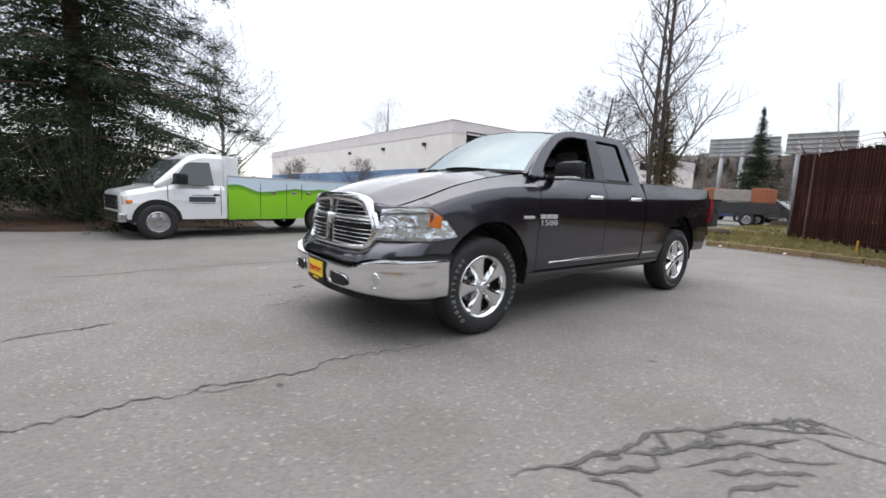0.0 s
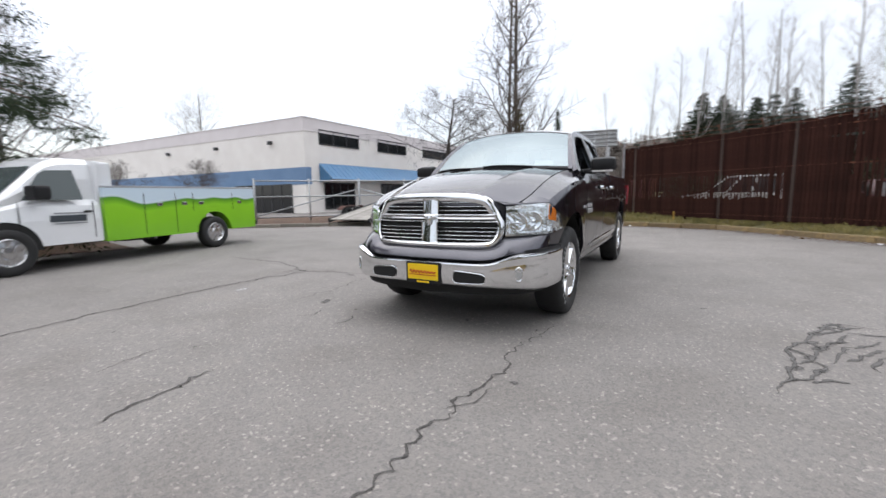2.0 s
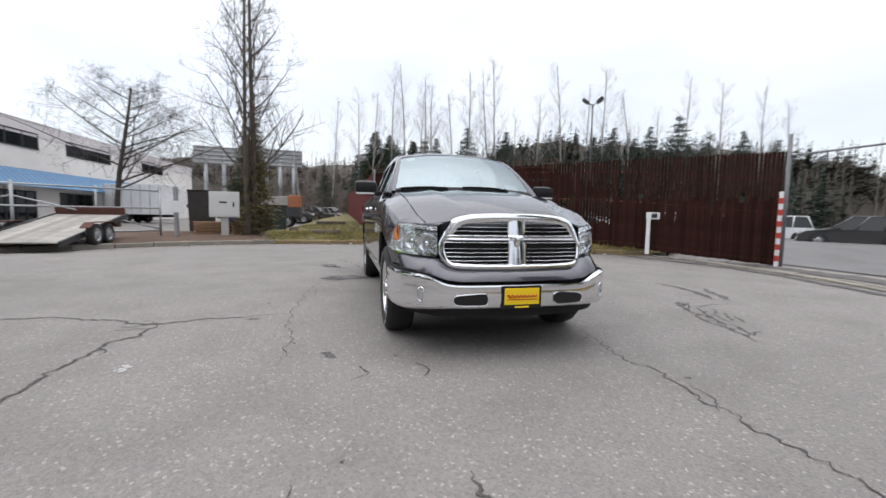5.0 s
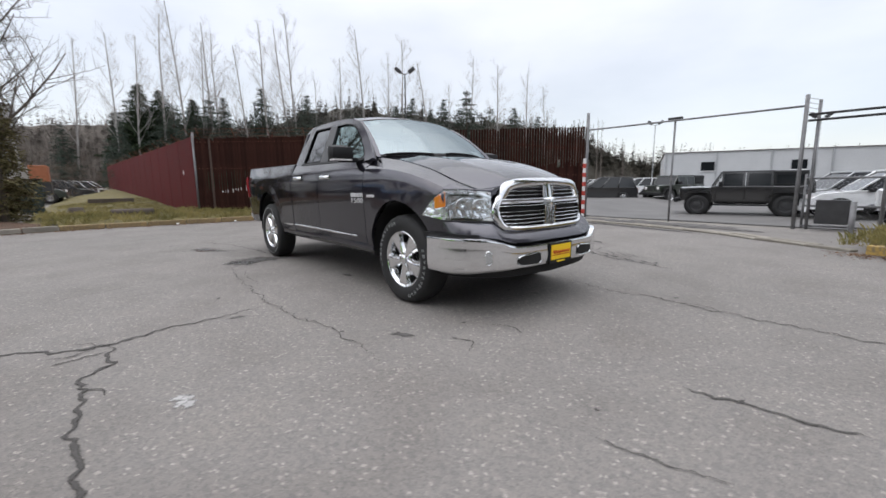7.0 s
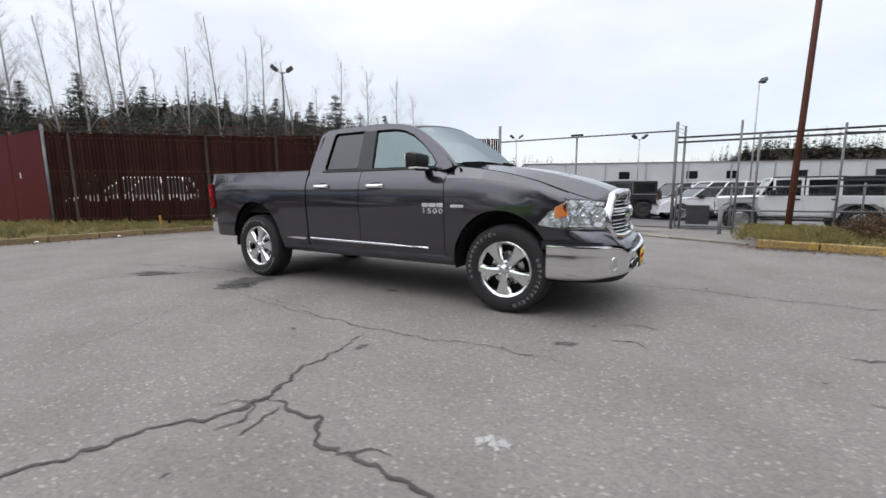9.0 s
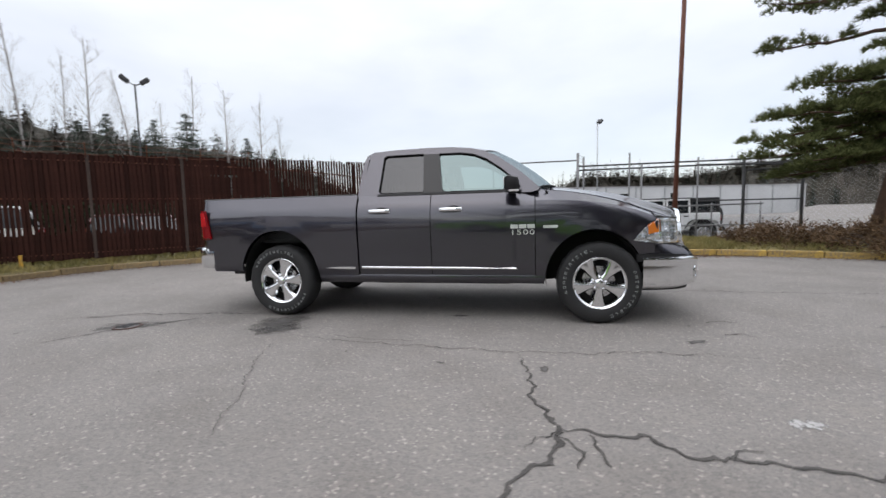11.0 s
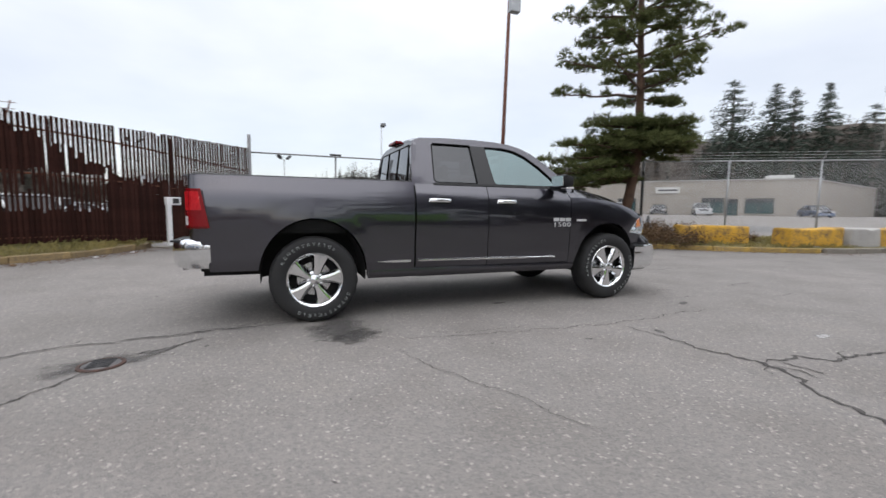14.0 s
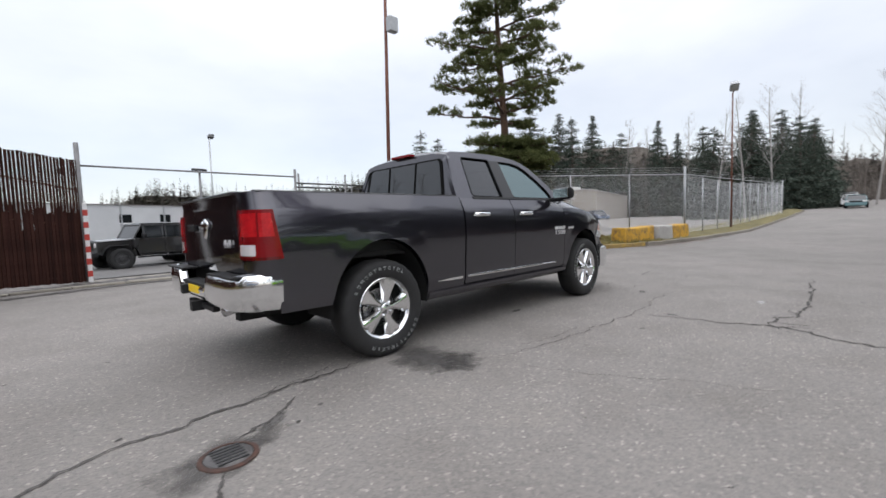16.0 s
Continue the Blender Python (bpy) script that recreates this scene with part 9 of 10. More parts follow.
def van_livery():
    """Lime green below a wavy line, pale sky blue above."""
    m, nt, p = node_mat("green_hill_livery")
    n, l = nt.nodes, nt.links
    tc, sep = n.new("ShaderNodeTexCoord"), n.new("ShaderNodeSeparateXYZ")
    l.new(tc.outputs["Object"], sep.inputs[0])
    wave = n.new("ShaderNodeTexNoise")
    wave.noise_dimensions = "1D"
    wave.inputs["Scale"].default_value, wave.inputs["Detail"].default_value = 0.9, 1.0
    l.new(sep.outputs["X"], wave.inputs["W"])
    ma = n.new("ShaderNodeMath")
    ma.operation = "MULTIPLY_ADD"
    ma.inputs[1].default_value = -0.42
    l.new(wave.outputs["Fac"], ma.inputs[0])
    l.new(sep.outputs["Z"], ma.inputs[2])
    r = n.new("ShaderNodeValToRGB")
    r.color_ramp.interpolation = "LINEAR"
    e = r.color_ramp.elements
    e[0].position, e[0].color = 0.0, (0.16, 0.42, 0.012, 1)
    e[1].position, e[1].color = 1.0, (0.55, 0.66, 0.74, 1)
    for pos, col in ((0.56, (0.20, 0.52, 0.014, 1)), (0.90, (0.27, 0.55, 0.020, 1)), (1.0, (0.07, 0.22, 0.01, 1))):
        pass
    a = r.color_ramp.elements.new(0.80)
    a.color = (0.24, 0.55, 0.02, 1)
    b = r.color_ramp.elements.new(0.93)
    b.color = (0.07, 0.24, 0.012, 1)
    c = r.color_ramp.elements.new(0.96)
    c.color = (0.60, 0.70, 0.76, 1)
    l.new(ma.outputs[0], r.inputs["Fac"])
    l.new(r.outputs["Color"], p.inputs["Base Color"])
    p.inputs["Roughness"].default_value = 0.3
    p.inputs["Coat Weight"].default_value = 0.5
    return m


LIVERY = van_livery()
van = thing("utility_van", pose(1.87, -8.42, 0, 0, 0, 10.5), "white cab utility van with a lime green service body", "utility van")
FX, RX = 1.85, -1.95
bm = bmesh.new()


def van_ring(x, half, z0, z1, crown):
    return [(x, -half, z0), (x, -half, z0 + (z1 - z0) * 0.55), (x, -half + 0.03, z1 - 0.10), (x, -half + 0.12, z1), (x, 0, z1 + crown), (x, half - 0.12, z1), (x, half - 0.03, z1 - 0.10), (x, half, z0 + (z1 - z0) * 0.55), (x, half, z0)]


def loft(bm, rings, cap=True):
    vs = [[bm.verts.new(p) for p in r] for r in rings]
    for a, b in zip(vs, vs[1:]):
        for i in range(len(a) - 1):
            bm.faces.new((a[i], a[i + 1], b[i + 1], b[i]))
        bm.faces.new((a[-1], a[0], b[0], b[-1]))
    if cap:
        bm.faces.new(vs[0][::-1])
        bm.faces.new(vs[-1])
    bmesh.ops.recalc_face_normals(bm, faces=bm.faces)


loft(bm, [van_ring(2.44, 0.74, 0.46, 0.90, 0.03), van_ring(2.42, 0.84, 0.44, 0.95, 0.03), van_ring(2.34, 0.93, 0.42, 1.00, 0.04), van_ring(2.15, 0.965, 0.42, 1.045, 0.05), van_ring(1.92, 0.98, 0.42, 1.095, 0.05), van_ring(1.7, 0.99, 0.42, 1.145, 0.05), van_ring(1.5, 1.0, 0.42, 1.17, 0.04), van_ring(0.48, 1.0, 0.42, 1.17, 0.04)])
part("cab_body", bm, VAN_WHITE, van)
bm = bmesh.new()
loft(bm, [van_ring(1.86, 0.92, 1.10, 1.16, 0.02), van_ring(1.52, 0.89, 1.10, 1.49, 0.03), van_ring(1.30, 0.87, 1.10, 1.70, 0.04), van_ring(1.16, 0.862, 1.10, 1.80, 0.05), van_ring(0.98, 0.855, 1.10, 1.865, 0.05), van_ring(0.75, 0.85, 1.10, 1.885, 0.05), van_ring(0.48, 0.85, 1.10, 1.885, 0.05)])
part("cab_roof", bm, VAN_WHITE, van)
for s in (1, -1):
    bm = bmesh.new()
    filled(bm, [(1.60, 1.17), (1.28, 1.60), (1.18, 1.66), (0.78, 1.68), (0.74, 1.17)], (), lambda x, z: (x, s * (1.005 - 0.21 * max(0, z - 1.12) / 0.72 + 0.010), z))
    shell(bm, 0.012)
    part("side_window", bm, VAN_GLASS, van, "dark cab side window")
    bm = bmesh.new()
    box(bm, 1.34, 1.56, -0.16, 0.16, 1.17, 1.40, 0.05, Matrix.Translation((0, s * 1.14, 0)))
    part("door_mirror", bm, BLACK_TRIM, van)
    bm = bmesh.new()
    box(bm, 0.72, 1.26, -0.006, 0.006, 0.80, 0.91, 0.003, Matrix.Translation((0, s * 1.006, 0)))
    part("door_sign", bm, plain("dark_sign_bar", (0.04, 0.05, 0.06), 0.5), van, "dark lettering bar on the cab door")
    for z in (0.76, 0.935):
        bm = bmesh.new()
        box(bm, 0.72, 1.20, -0.005, 0.005, z, z + 0.02, 0, Matrix.Translation((0, s * 1.006, 0)))
        part("sign_line", bm, plain("grey_sign_line", (0.25, 0.26, 0.27), 0.5), van)
    for x in (1.66, 0.60):
        bm = bmesh.new()
        box(bm, x - 0.006, x + 0.006, -0.003, 0.003, 0.50, 1.14, 0, Matrix.Translation((0, s * 1.003, 0)))
        part("door_gap", bm, BLACK_TRIM, van)
    bm = bmesh.new()
    box(bm, 2.26, 2.42, -0.15, 0.15, 0.72, 0.90, 0.03, Matrix.Translation((0, s * 0.74, 0)))
    part("head_lamp", bm, LAMP_WHITE, van)
    bm = bmesh.new()
    box(bm, 2.26, 2.37, -0.03, 0.03, 0.74, 0.82, 0.02, Matrix.Translation((0, s * 0.915, 0)))
    part("turn_signal", bm, AMBER, van)
    bm = bmesh.new()
    box(bm, 0.64, 0.76, -0.02, 0.02, 0.94, 0.98, 0.01, Matrix.Translation((0, s * 1.02, 0)))
    part("door_handle", bm, BLACK_TRIM, van)
bm = bmesh.new()
filled(bm, [(-0.80, 0.0), (-0.74, 0.86), (0.74, 0.86), (0.80, 0.0)], (), lambda y, t: (1.885 - 0.66 * t, y, 1.168 + 0.65 * t))
shell(bm, 0.012)
part("windscreen", bm, VAN_GLASS, van)
bm = bmesh.new()
box(bm, 2.36, 2.52, -0.92, 0.92, 0.36, 0.56, 0.04)
part("front_bumper", bm, CHROME_DULL, van, "dull chrome bumper")
bm = bmesh.new()
box(bm, 2.38, 2.455, -0.58, 0.58, 0.60, 0.90, 0.02)
part("grille", bm, BLACK_TRIM, van)
for k in range(4):
    bm = bmesh.new()
    box(bm, 2.45, 2.465, -0.57, 0.57, 0.62 + 0.075 * k, 0.65 + 0.075 * k, 0.005)
    part("grille_bar", bm, CHROME_DULL, van)
# service body with a rear wheel cut-out
for s in (1, -1):
    bm = bmesh.new()
    cols = sorted(set(span(-3.22, 0.44, 30) + [RX - 0.48 * math.cos(math.pi * k / 24) for k in range(25)]))
    sheet(bm, lambda x, v: (x, s * (1.045 - 0.02 * (v > 0.9) * 0), (max(0.40, 0.37 + math.sqrt(max(0, 0.48 ** 2 - (x - RX) ** 2))) if abs(x - RX) < 0.48 else 0.40) * (1 - v) + 1.38 * v), cols, span(0, 1, 6))
    bmesh.ops.recalc_face_normals(bm, faces=bm.faces)
    if sum(f.normal.y * s for f in bm.faces) < 0:
        bmesh.ops.reverse_faces(bm, faces=bm.faces)
    bmesh.ops.solidify(bm, geom=list(bm.faces), thickness=0.4)
    part("service_body", bm, LIVERY, van, "lime green compartment body with pale top band")
    for x in (-0.30, -0.98, -1.40, -2.50):
        bm = bmesh.new()
        box(bm, x - 0.005, x + 0.005, -0.003, 0.003, 0.88 if x < -1.3 else 0.46, 1.28, 0, Matrix.Translation((0, s * 1.047, 0)))
        part("locker_gap", bm, BLACK_TRIM, van)
    for x in (-0.62, -1.18, -1.60, -2.72):
        bm = bmesh.new()
        box(bm, x - 0.06, x + 0.06, -0.012, 0.012, 1.02, 1.09, 0.01, Matrix.Translation((0, s * 1.05, 0)))
        part("locker_latch", bm, CHROME_DULL, van, "small steel latch")
    bm = bmesh.new()
    box(bm, -3.2, 0.44, -0.04, 0.04, 1.38, 1.42, 0.01, Matrix.Translation((0, s * 1.0, 0)))
    part("top_rail", bm, GALV, van)
    wheel_parts(van, FX, s * 0.935, 0.365, 0.24, s)
    wheel_parts(van, RX, s * 0.945, 0.365, 0.24, s)
    bm = bmesh.new()
    sheet(bm, lambda a, v: (FX + (0.34 + 0.115 * v) * math.cos(a), s * 1.001, 0.385 + (0.34 + 0.115 * v) * math.sin(a)), span(-0.05, math.pi + 0.05, 20), [0, 1])
    shell(bm, 0.012)
    part("wheel_arch", bm, VOID, van)
    bm = bmesh.new()
    box(bm, -3.24, -3.20, s * 0.95 - 0.08, s * 0.95 + 0.08, 0.85, 1.15, 0.01)
    part("tail_lamp", bm, LAMP_RED, van)
    bm = bmesh.new()
    box(bm, -0.45, 0.10, s * 0.5, s * 1.0, 0.36, 0.46) if s > 0 else box(bm, -0.45, 0.10, -1.0, -0.5, 0.36, 0.46)
    part("side_step", bm, BLACK_TRIM, van)
bm = bmesh.new()
box(bm, -3.2, 2.3, -0.45, 0.45, 0.40, 0.58)
box(bm, -3.2, 0.3, -0.7, 0.7, 0.85, 0.90)
part("chassis", bm, VOID, van)
bm = bmesh.new()
box(bm, 0.40, 0.49, -0.95, 0.95, 0.42, 1.86, 0.03)
box(bm, 0.14, 0.42, -0.86, 0.86, 1.36, 1.85, 0.03)
part("cab_back", bm, VAN_WHITE, van)
bm = bmesh.new()
box(bm, -3.34, -3.2, -1.0, 1.0, 0.45, 0.58, 0.02)
part("rear_bumper", bm, BLACK_TRIM, van)

# ---- flatbed trailer ----
DECK = surface("weathered_deck_board", (0.20, 0.185, 0.165), (0.36, 0.34, 0.31), 0.9, scale=3, fine=40, bump=0.4, piece=0.2)
tr = thing("flatbed_trailer", pose(-8.1, -9.3, 0.09, 0, 0, 3), "low tandem-axle tilt trailer with grey board deck lowered to the ground", "trailer")
TILT = Matrix.Translation((0, 0, 0.40)) @ Matrix.Rotation(radians(10), 4, "Y")
for k in range(10):
    bm = bmesh.new()
    box(bm, -2.2, 1.66, -0.92 + 0.184 * k, -0.92 + 0.184 * k + 0.178, 0.03, 0.07, 0.006, TILT)
    part("deck_board", bm, DECK, tr)
for s in (1, -1):
    bm = bmesh.new()
    box(bm, -2.25, 1.68, s * 0.96 - 0.03, s * 0.96 + 0.03, -0.06, 0.10, 0.01, TILT)
    part("side_rail", bm, DARK_STEEL, tr)
    for x in (-0.38, 0.32):
        wheel_parts(tr, x, s * 1.12, 0.31, 0.2, s, GALV)
    bm = bmesh.new()
    sheet(bm, lambda x, v: (x, s * (1.0 + 0.24 * v), 0.68 - 0.16 * max(0, abs(x + 0.03) - 0.55) / 0.3), [-0.88, -0.6, 0.55, 0.82], [0, 1])
    shell(bm, 0.02)
    part("mudguard", bm, DARK_RUST, tr)
bm = bmesh.new()
box(bm, -2.26, -2.16, -0.95, 0.95, 0.05, 0.30, 0.02, TILT)
part("headboard", bm, DARK_RUST, tr)
for k in range(4):
    bm = bmesh.new()
    box(bm, -1.8 + 0.9 * k, -1.72 + 0.9 * k, -0.93, 0.93, -0.05, 0.03, 0, TILT)
    part("cross_member", bm, DARK_STEEL, tr)
tube("tongue", [(-2.1, -0.6, 0.74), (-3.4, 0, 0.62), (-2.1, 0.6, 0.74)], 0.05, DARK_STEEL, tr)
tube("jack_stand", [(-3.2, 0, 0.0), (-3.2, 0, 0.95)], 0.035, GALV, tr)

# ---- pipe gate beside the office ----
pg = thing("pipe_gate", Matrix.Identity(4), "galvanised pipe gate with sagging diagonal braces", "gate")
ga, gb = Vector((-5.4, -13.2, 0.08)), Vector((-12.4, -8.2, 0.08))
for z in (0.25, 1.10, 1.75):
    tube("rail", [ga + Vector((0, 0, z)), gb + Vector((0, 0, z))], 0.028, GALV, pg)
for k in range(5):
    p = ga.lerp(gb, k / 4)
    tube("upright", [p, p + Vector((0, 0, 1.85))], 0.04 if k in (0, 2, 4) else 0.028, GALV, pg)
for k0, k1 in ((0.0, 0.5), (1.0, 0.5)):
    tube("brace", [ga.lerp(gb, k0) + Vector((0, 0, 0.3)), ga.lerp(gb, k1) + Vector((0, 0, 1.4))], 0.024, GALV, pg)
gp = thing("gate_post", pose(-12.55, -7.7, 0.08), "square galvanised gate post with latch plate", "post")
bm = bmesh.new()
box(bm, -0.07, 0.07, -0.07, 0.07, 0, 1.95, 0.01)
part("post", bm, GALV, gp)
bm = bmesh.new()
box(bm, 0.07, 0.10, -0.16, 0.16, 0.95, 1.4, 0.01)
part("latch_plate", bm, WHITE_PAINT, gp)

# ---- utility cabinet ----
CABINET = surface("pale_cabinet_paint", (0.50, 0.50, 0.48), (0.62, 0.62, 0.60), 0.6, scale=2, fine=30)
cb = thing("utility_cabinet", pose(-12.9, -6.05, 0.08, 0, 0, 12), "pale grey steel utility cabinet on a post", "cabinet")
bm = bmesh.new()
box(bm, -0.2, 0.2, -0.55, 0.55, 0.78, 1.82, 0.02)
part("body", bm, CABINET, cb)
bm = bmesh.new()
box(bm, 0.2, 0.215, -0.50, 0.50, 0.83, 1.77, 0.01)
part("door", bm, CABINET, cb)
bm = bmesh.new()
box(bm, 0.215, 0.24, 0.30, 0.36, 1.2, 1.4, 0.01)
part("handle", bm, DARK_STEEL, cb)
bm = bmesh.new()
box(bm, -0.14, 0.14, -0.14, 0.14, 0, 0.78, 0.02)
part("post", bm, CONCRETE, cb)
bm = bmesh.new()
box(bm, 0.216, 0.222, -0.18, 0.10, 1.35, 1.42)
part("label_bar", bm, DARK_STEEL, cb)

# ---- bins, pallets and stored things beyond the verge ----
BLUE_PLASTIC = surface("dark_blue_plastic", (0.012, 0.018, 0.07), (0.03, 0.045, 0.13), 0.55)
BIN_BROWN = surface("dark_brown_bin", (0.022, 0.017, 0.016), (0.048, 0.040, 0.038), 0.6)
BIN_GREEN = surface("dark_green_bin", (0.016, 0.028, 0.026), (0.035, 0.05, 0.048), 0.6)


def skip_bin(x, y, turn, material, label, w, d, h):
    t = thing("waste_bin", pose(x, y, 0.06, 0, 0, turn), label, "bin")
    bm = bmesh.new()
    box(bm, -d / 2, d / 2, -w / 2, w / 2, 0.08, h, 0.03)
    for v in bm.verts:
        if v.co.z < h / 2:
            v.co.x *= 0.86
            v.co.y *= 0.92
    part("body", bm, material, t)
    bm = bmesh.new()
    box(bm, -d / 2 - 0.03, d / 2 + 0.03, -w / 2 - 0.03, w / 2 + 0.03, h, h + 0.07, 0.02)
    part("lid", bm, BLACK_TRIM, t)
    for s in (1, -1):
        bm = bmesh.new()
        box(bm, -0.2, 0.2, s * w / 2 - 0.04, s * w / 2 + 0.04, h * 0.6, h * 0.7, 0.01)
        part("lift_pocket", bm, material, t)


skip_bin(-16.4, -7.9, 15, BIN_BROWN, "tall dark brown waste bin beyond the gate", 1.15, 1.0, 1.95)
skip_bin(-15.3, -6.4, 12, BLUE_PLASTIC, "small dark blue bin behind the utility cabinet", 0.62, 0.6, 0.95)
skip_bin(-18.3, -4.92, 4, BIN_GREEN, "dark green waste bin on the verge", 1.25, 1.0, 1.35)
for k in range(2):
    pl = thing("pallet_stack", pose(-14.6 - 0.6 * k, -7.2 + 1.0 * k, 0.08, 0, 0, 20 + 30 * k), "stack of weathered wooden pallets", "pallet")
    WOOD = surface("pallet_wood", (0.16, 0.09, 0.05), (0.30, 0.18, 0.10), 0.9)
    for i in range(4):
        for j in range(6):
            bm = bmesh.new()
            box(bm, -0.55, 0.55, -0.5 + 0.18 * j, -0.5 + 0.18 * j + 0.11, 0.11 + 0.14 * i, 0.13 + 0.14 * i)
            part("board", bm, WOOD, pl)
        for j in range(3):
            bm = bmesh.new()
            box(bm, -0.55 + 0.5 * j, -0.45 + 0.5 * j, -0.5, 0.51, 0.02 + 0.14 * i, 0.11 + 0.14 * i)
            part("bearer", bm, WOOD, pl)

# white box trailer and dump truck further off
bx = thing("box_trailer", pose(-33.5, -17.2, 0, 0, 0, 68), "white box trailer parked by the office", "trailer")
bm = bmesh.new()
box(bm, -2.6, 2.6, -1.2, 1.2, 0.7, 3.1, 0.04)
part("box", bm, WHITE_PAINT, bx)
for k in range(7):
    bm = bmesh.new()
    box(bm, -2.5 + 0.83 * k, -2.46 + 0.83 * k, -1.225, -1.2, 0.75, 3.05)
    part("side_rib", bm, GALV, bx)
for x in (-1.6, -0.7):
    for s in (1, -1):
        wheel_parts(bx, x, s * 1.0, 0.45, 0.25, s)
bm = bmesh.new()
box(bm, -2.6, 2.6, -0.5, 0.5, 0.5, 0.7)
part("chassis", bm, VOID, bx)

ORANGE = surface("faded_orange_paint", (0.24, 0.08, 0.035), (0.38, 0.135, 0.06), 0.6)
dt = thing("dump_truck", pose(-26.6, -6.1, 0, 0, 0, 90), "flatbed work truck with orange end boards", "truck")
for nm, mt, b in (("bed_side", DECK, (-1.0, 1.0, -1.0, 1.0, 1.5, 2.2)), ("end_board", ORANGE, (-1.65, -1.0, -1.02, 1.02, 1.45, 2.3)), ("end_board", ORANGE, (1.0, 1.75, -1.02, 1.02, 1.45, 2.3)), ("bed_floor", DARK_STEEL, (-1.7, 1.8, -1.0, 1.0, 0.75, 1.45)), ("cab", CAR_BLACK, (-3.6, -1.8, -0.95, 0.95, 0.6, 2.0))):
    bm = bmesh.new()
    box(bm, *b, 0.05)
    part(nm, bm, mt, dt)
for x in (-2.8, 0.9):
    for s in (1, -1):
        wheel_parts(dt, x, s * 0.9, 0.42, 0.25, s)
suv(-35.0, -6.0, 0.1, 82, CAR_GREEN, "dark parked car beyond the grass verge")
for x, y, c in ((-38, -6.5, CAR_WHITE), (-41, -4.0, CAR_BLACK), (-44, -7.5, CAR_SILVER), (-36, -9.5, CAR_BLUE), (-47, -2.5, CAR_WHITE), (-57, -3.4, CAR_WHITE), (-53, -4.4, CAR_WHITE)):
    suv(x, y, 0, 75, c, "car parked in the far side lot")

# log and stones on the verge
lg = thing("log", pose(-11.4, -2.0, 0.22, 0, 0, 70), "short cut log lying on the grass", "log")
tube("log_body", [(-0.55, 0, 0.10), (0.55, 0, 0.12)], [0.13, 0.11], BARK, lg, n=12)
tm = thing("timber_sleeper", pose(-21.5, -2.05, lawn_z(-21.5, -2.05) + 0.02, 0, 0, 84), "weathered timber sleeper lying on the lawn", "timber")
bm = bmesh.new()
box(bm, -0.9, 0.9, -0.13, 0.13, 0.0, 0.2, 0.015)
part("sleeper_body", bm, BARK, tm)
for x, y, r in ((-12.2, -1.35, 0.17), (-12.1, -0.85, 0.22)):
    ro = thing("stone", pose(x, y, lawn_z(x, y) + 0.04), "dark mossy stone by the fence corner", "stone", group="stones by the fence")
    bm = bmesh.new()
    bmesh.ops.create_icosphere(bm, subdivisions=2, radius=r)
    for v in bm.verts:
        v.co = Vector((v.co.x, v.co.y * 1.3, v.co.z * 0.6)) * (1 + 0.25 * noise.noise(v.co * 6 + Vector((x, y, 0))))
    part("stone_body", bm, BARK, ro, "", True)
st = thing("stump", pose(-12.6, -3.35, 0.15), "low dark tree stump on the verge", "stump")
tube("stump_body", [(0, 0, 0), (0, 0, 0.35)], [0.24, 0.18], BARK, st, n=12)
mk = thing("marker_stake", pose(-9.9, 1.7, 0.15), "small yellow wooden marker stake in the grass", "stake")
bm = bmesh.new()
box(bm, -0.03, 0.03, -0.02, 0.02, 0, 0.32, 0.005)
part("stake", bm, YELLOW_BLOCK, mk)

# ---- white warehouse beyond the car lot ----
wh = thing("warehouse", pose(-14.3, 45.0, 0, 0, 0, 23) @ Matrix.Translation((13.5, -45, 0)), "long low white warehouse with small dark windows", "building")
bm = bmesh.new()
box(bm, -13.5, 48, 45, 70, -0.6, 4.0)
part("wall", bm, surface("white_metal_siding", (0.41, 0.42, 0.43), (0.52, 0.53, 0.54), 0.7, scale=0.5, fine=10), wh)
bm = bmesh.new()
box(bm, -13.6, 48.1, 44.88, 70.1, 4.0, 4.08)
part("roof_edge", bm, surface("weathered_roof_edge", (0.11, 0.10, 0.10), (0.22, 0.20, 0.195), 0.8), wh)
for x in (-9.5, -2.0, 5.5, 9.8, 17, 25):
    bm = bmesh.new()
    box(bm, x - 0.6, x + 0.6, 44.95, 45.05, 2.1, 3.0)
    w = part("window", bm, DARK_GLASS, wh)
    bm = bmesh.new()
    box(bm, x - 0.68, x + 0.68, 44.90, 44.97, 2.02, 2.1)
    part("window_sill", bm, WHITE_PAINT, w)
for k in range(14):
    bm = bmesh.new()
    box(bm, -13.4 + 4.6 * k, -13.25 + 4.6 * k, 44.9, 45.0, -0.2, 4.0)
    part("pilaster", bm, GALV, wh)

# ---- tan building across the lot to the east ----
tb = thing("tan_building", pose(51.7, 36.0, 0.0, 0, 0, -53), "low tan industrial building with glazed shop fronts", "building")
TAN = surface("tan_block_wall", (0.27, 0.245, 0.215), (0.36, 0.33, 0.29), 0.9, scale=0.4, fine=8)
bm = bmesh.new()
box(bm, -17, 12.1, 0.0, 14, -0.3, 5.25)
part("wall", bm, TAN, tb)
bm = bmesh.new()
box(bm, -17.1, 12.2, -0.1, 14.1, 5.25, 5.4)
part("roof_edge", bm, CONCRETE, tb)
WING_M = Matrix.Translation((12.15, 0.15, 0)) @ Matrix.Rotation(math.atan2(26, 11.6), 4, "Z")
bm = bmesh.new()
box(bm, 0.0, 28.5, 0.0, 9, -0.3, 5.1, 0, WING_M)
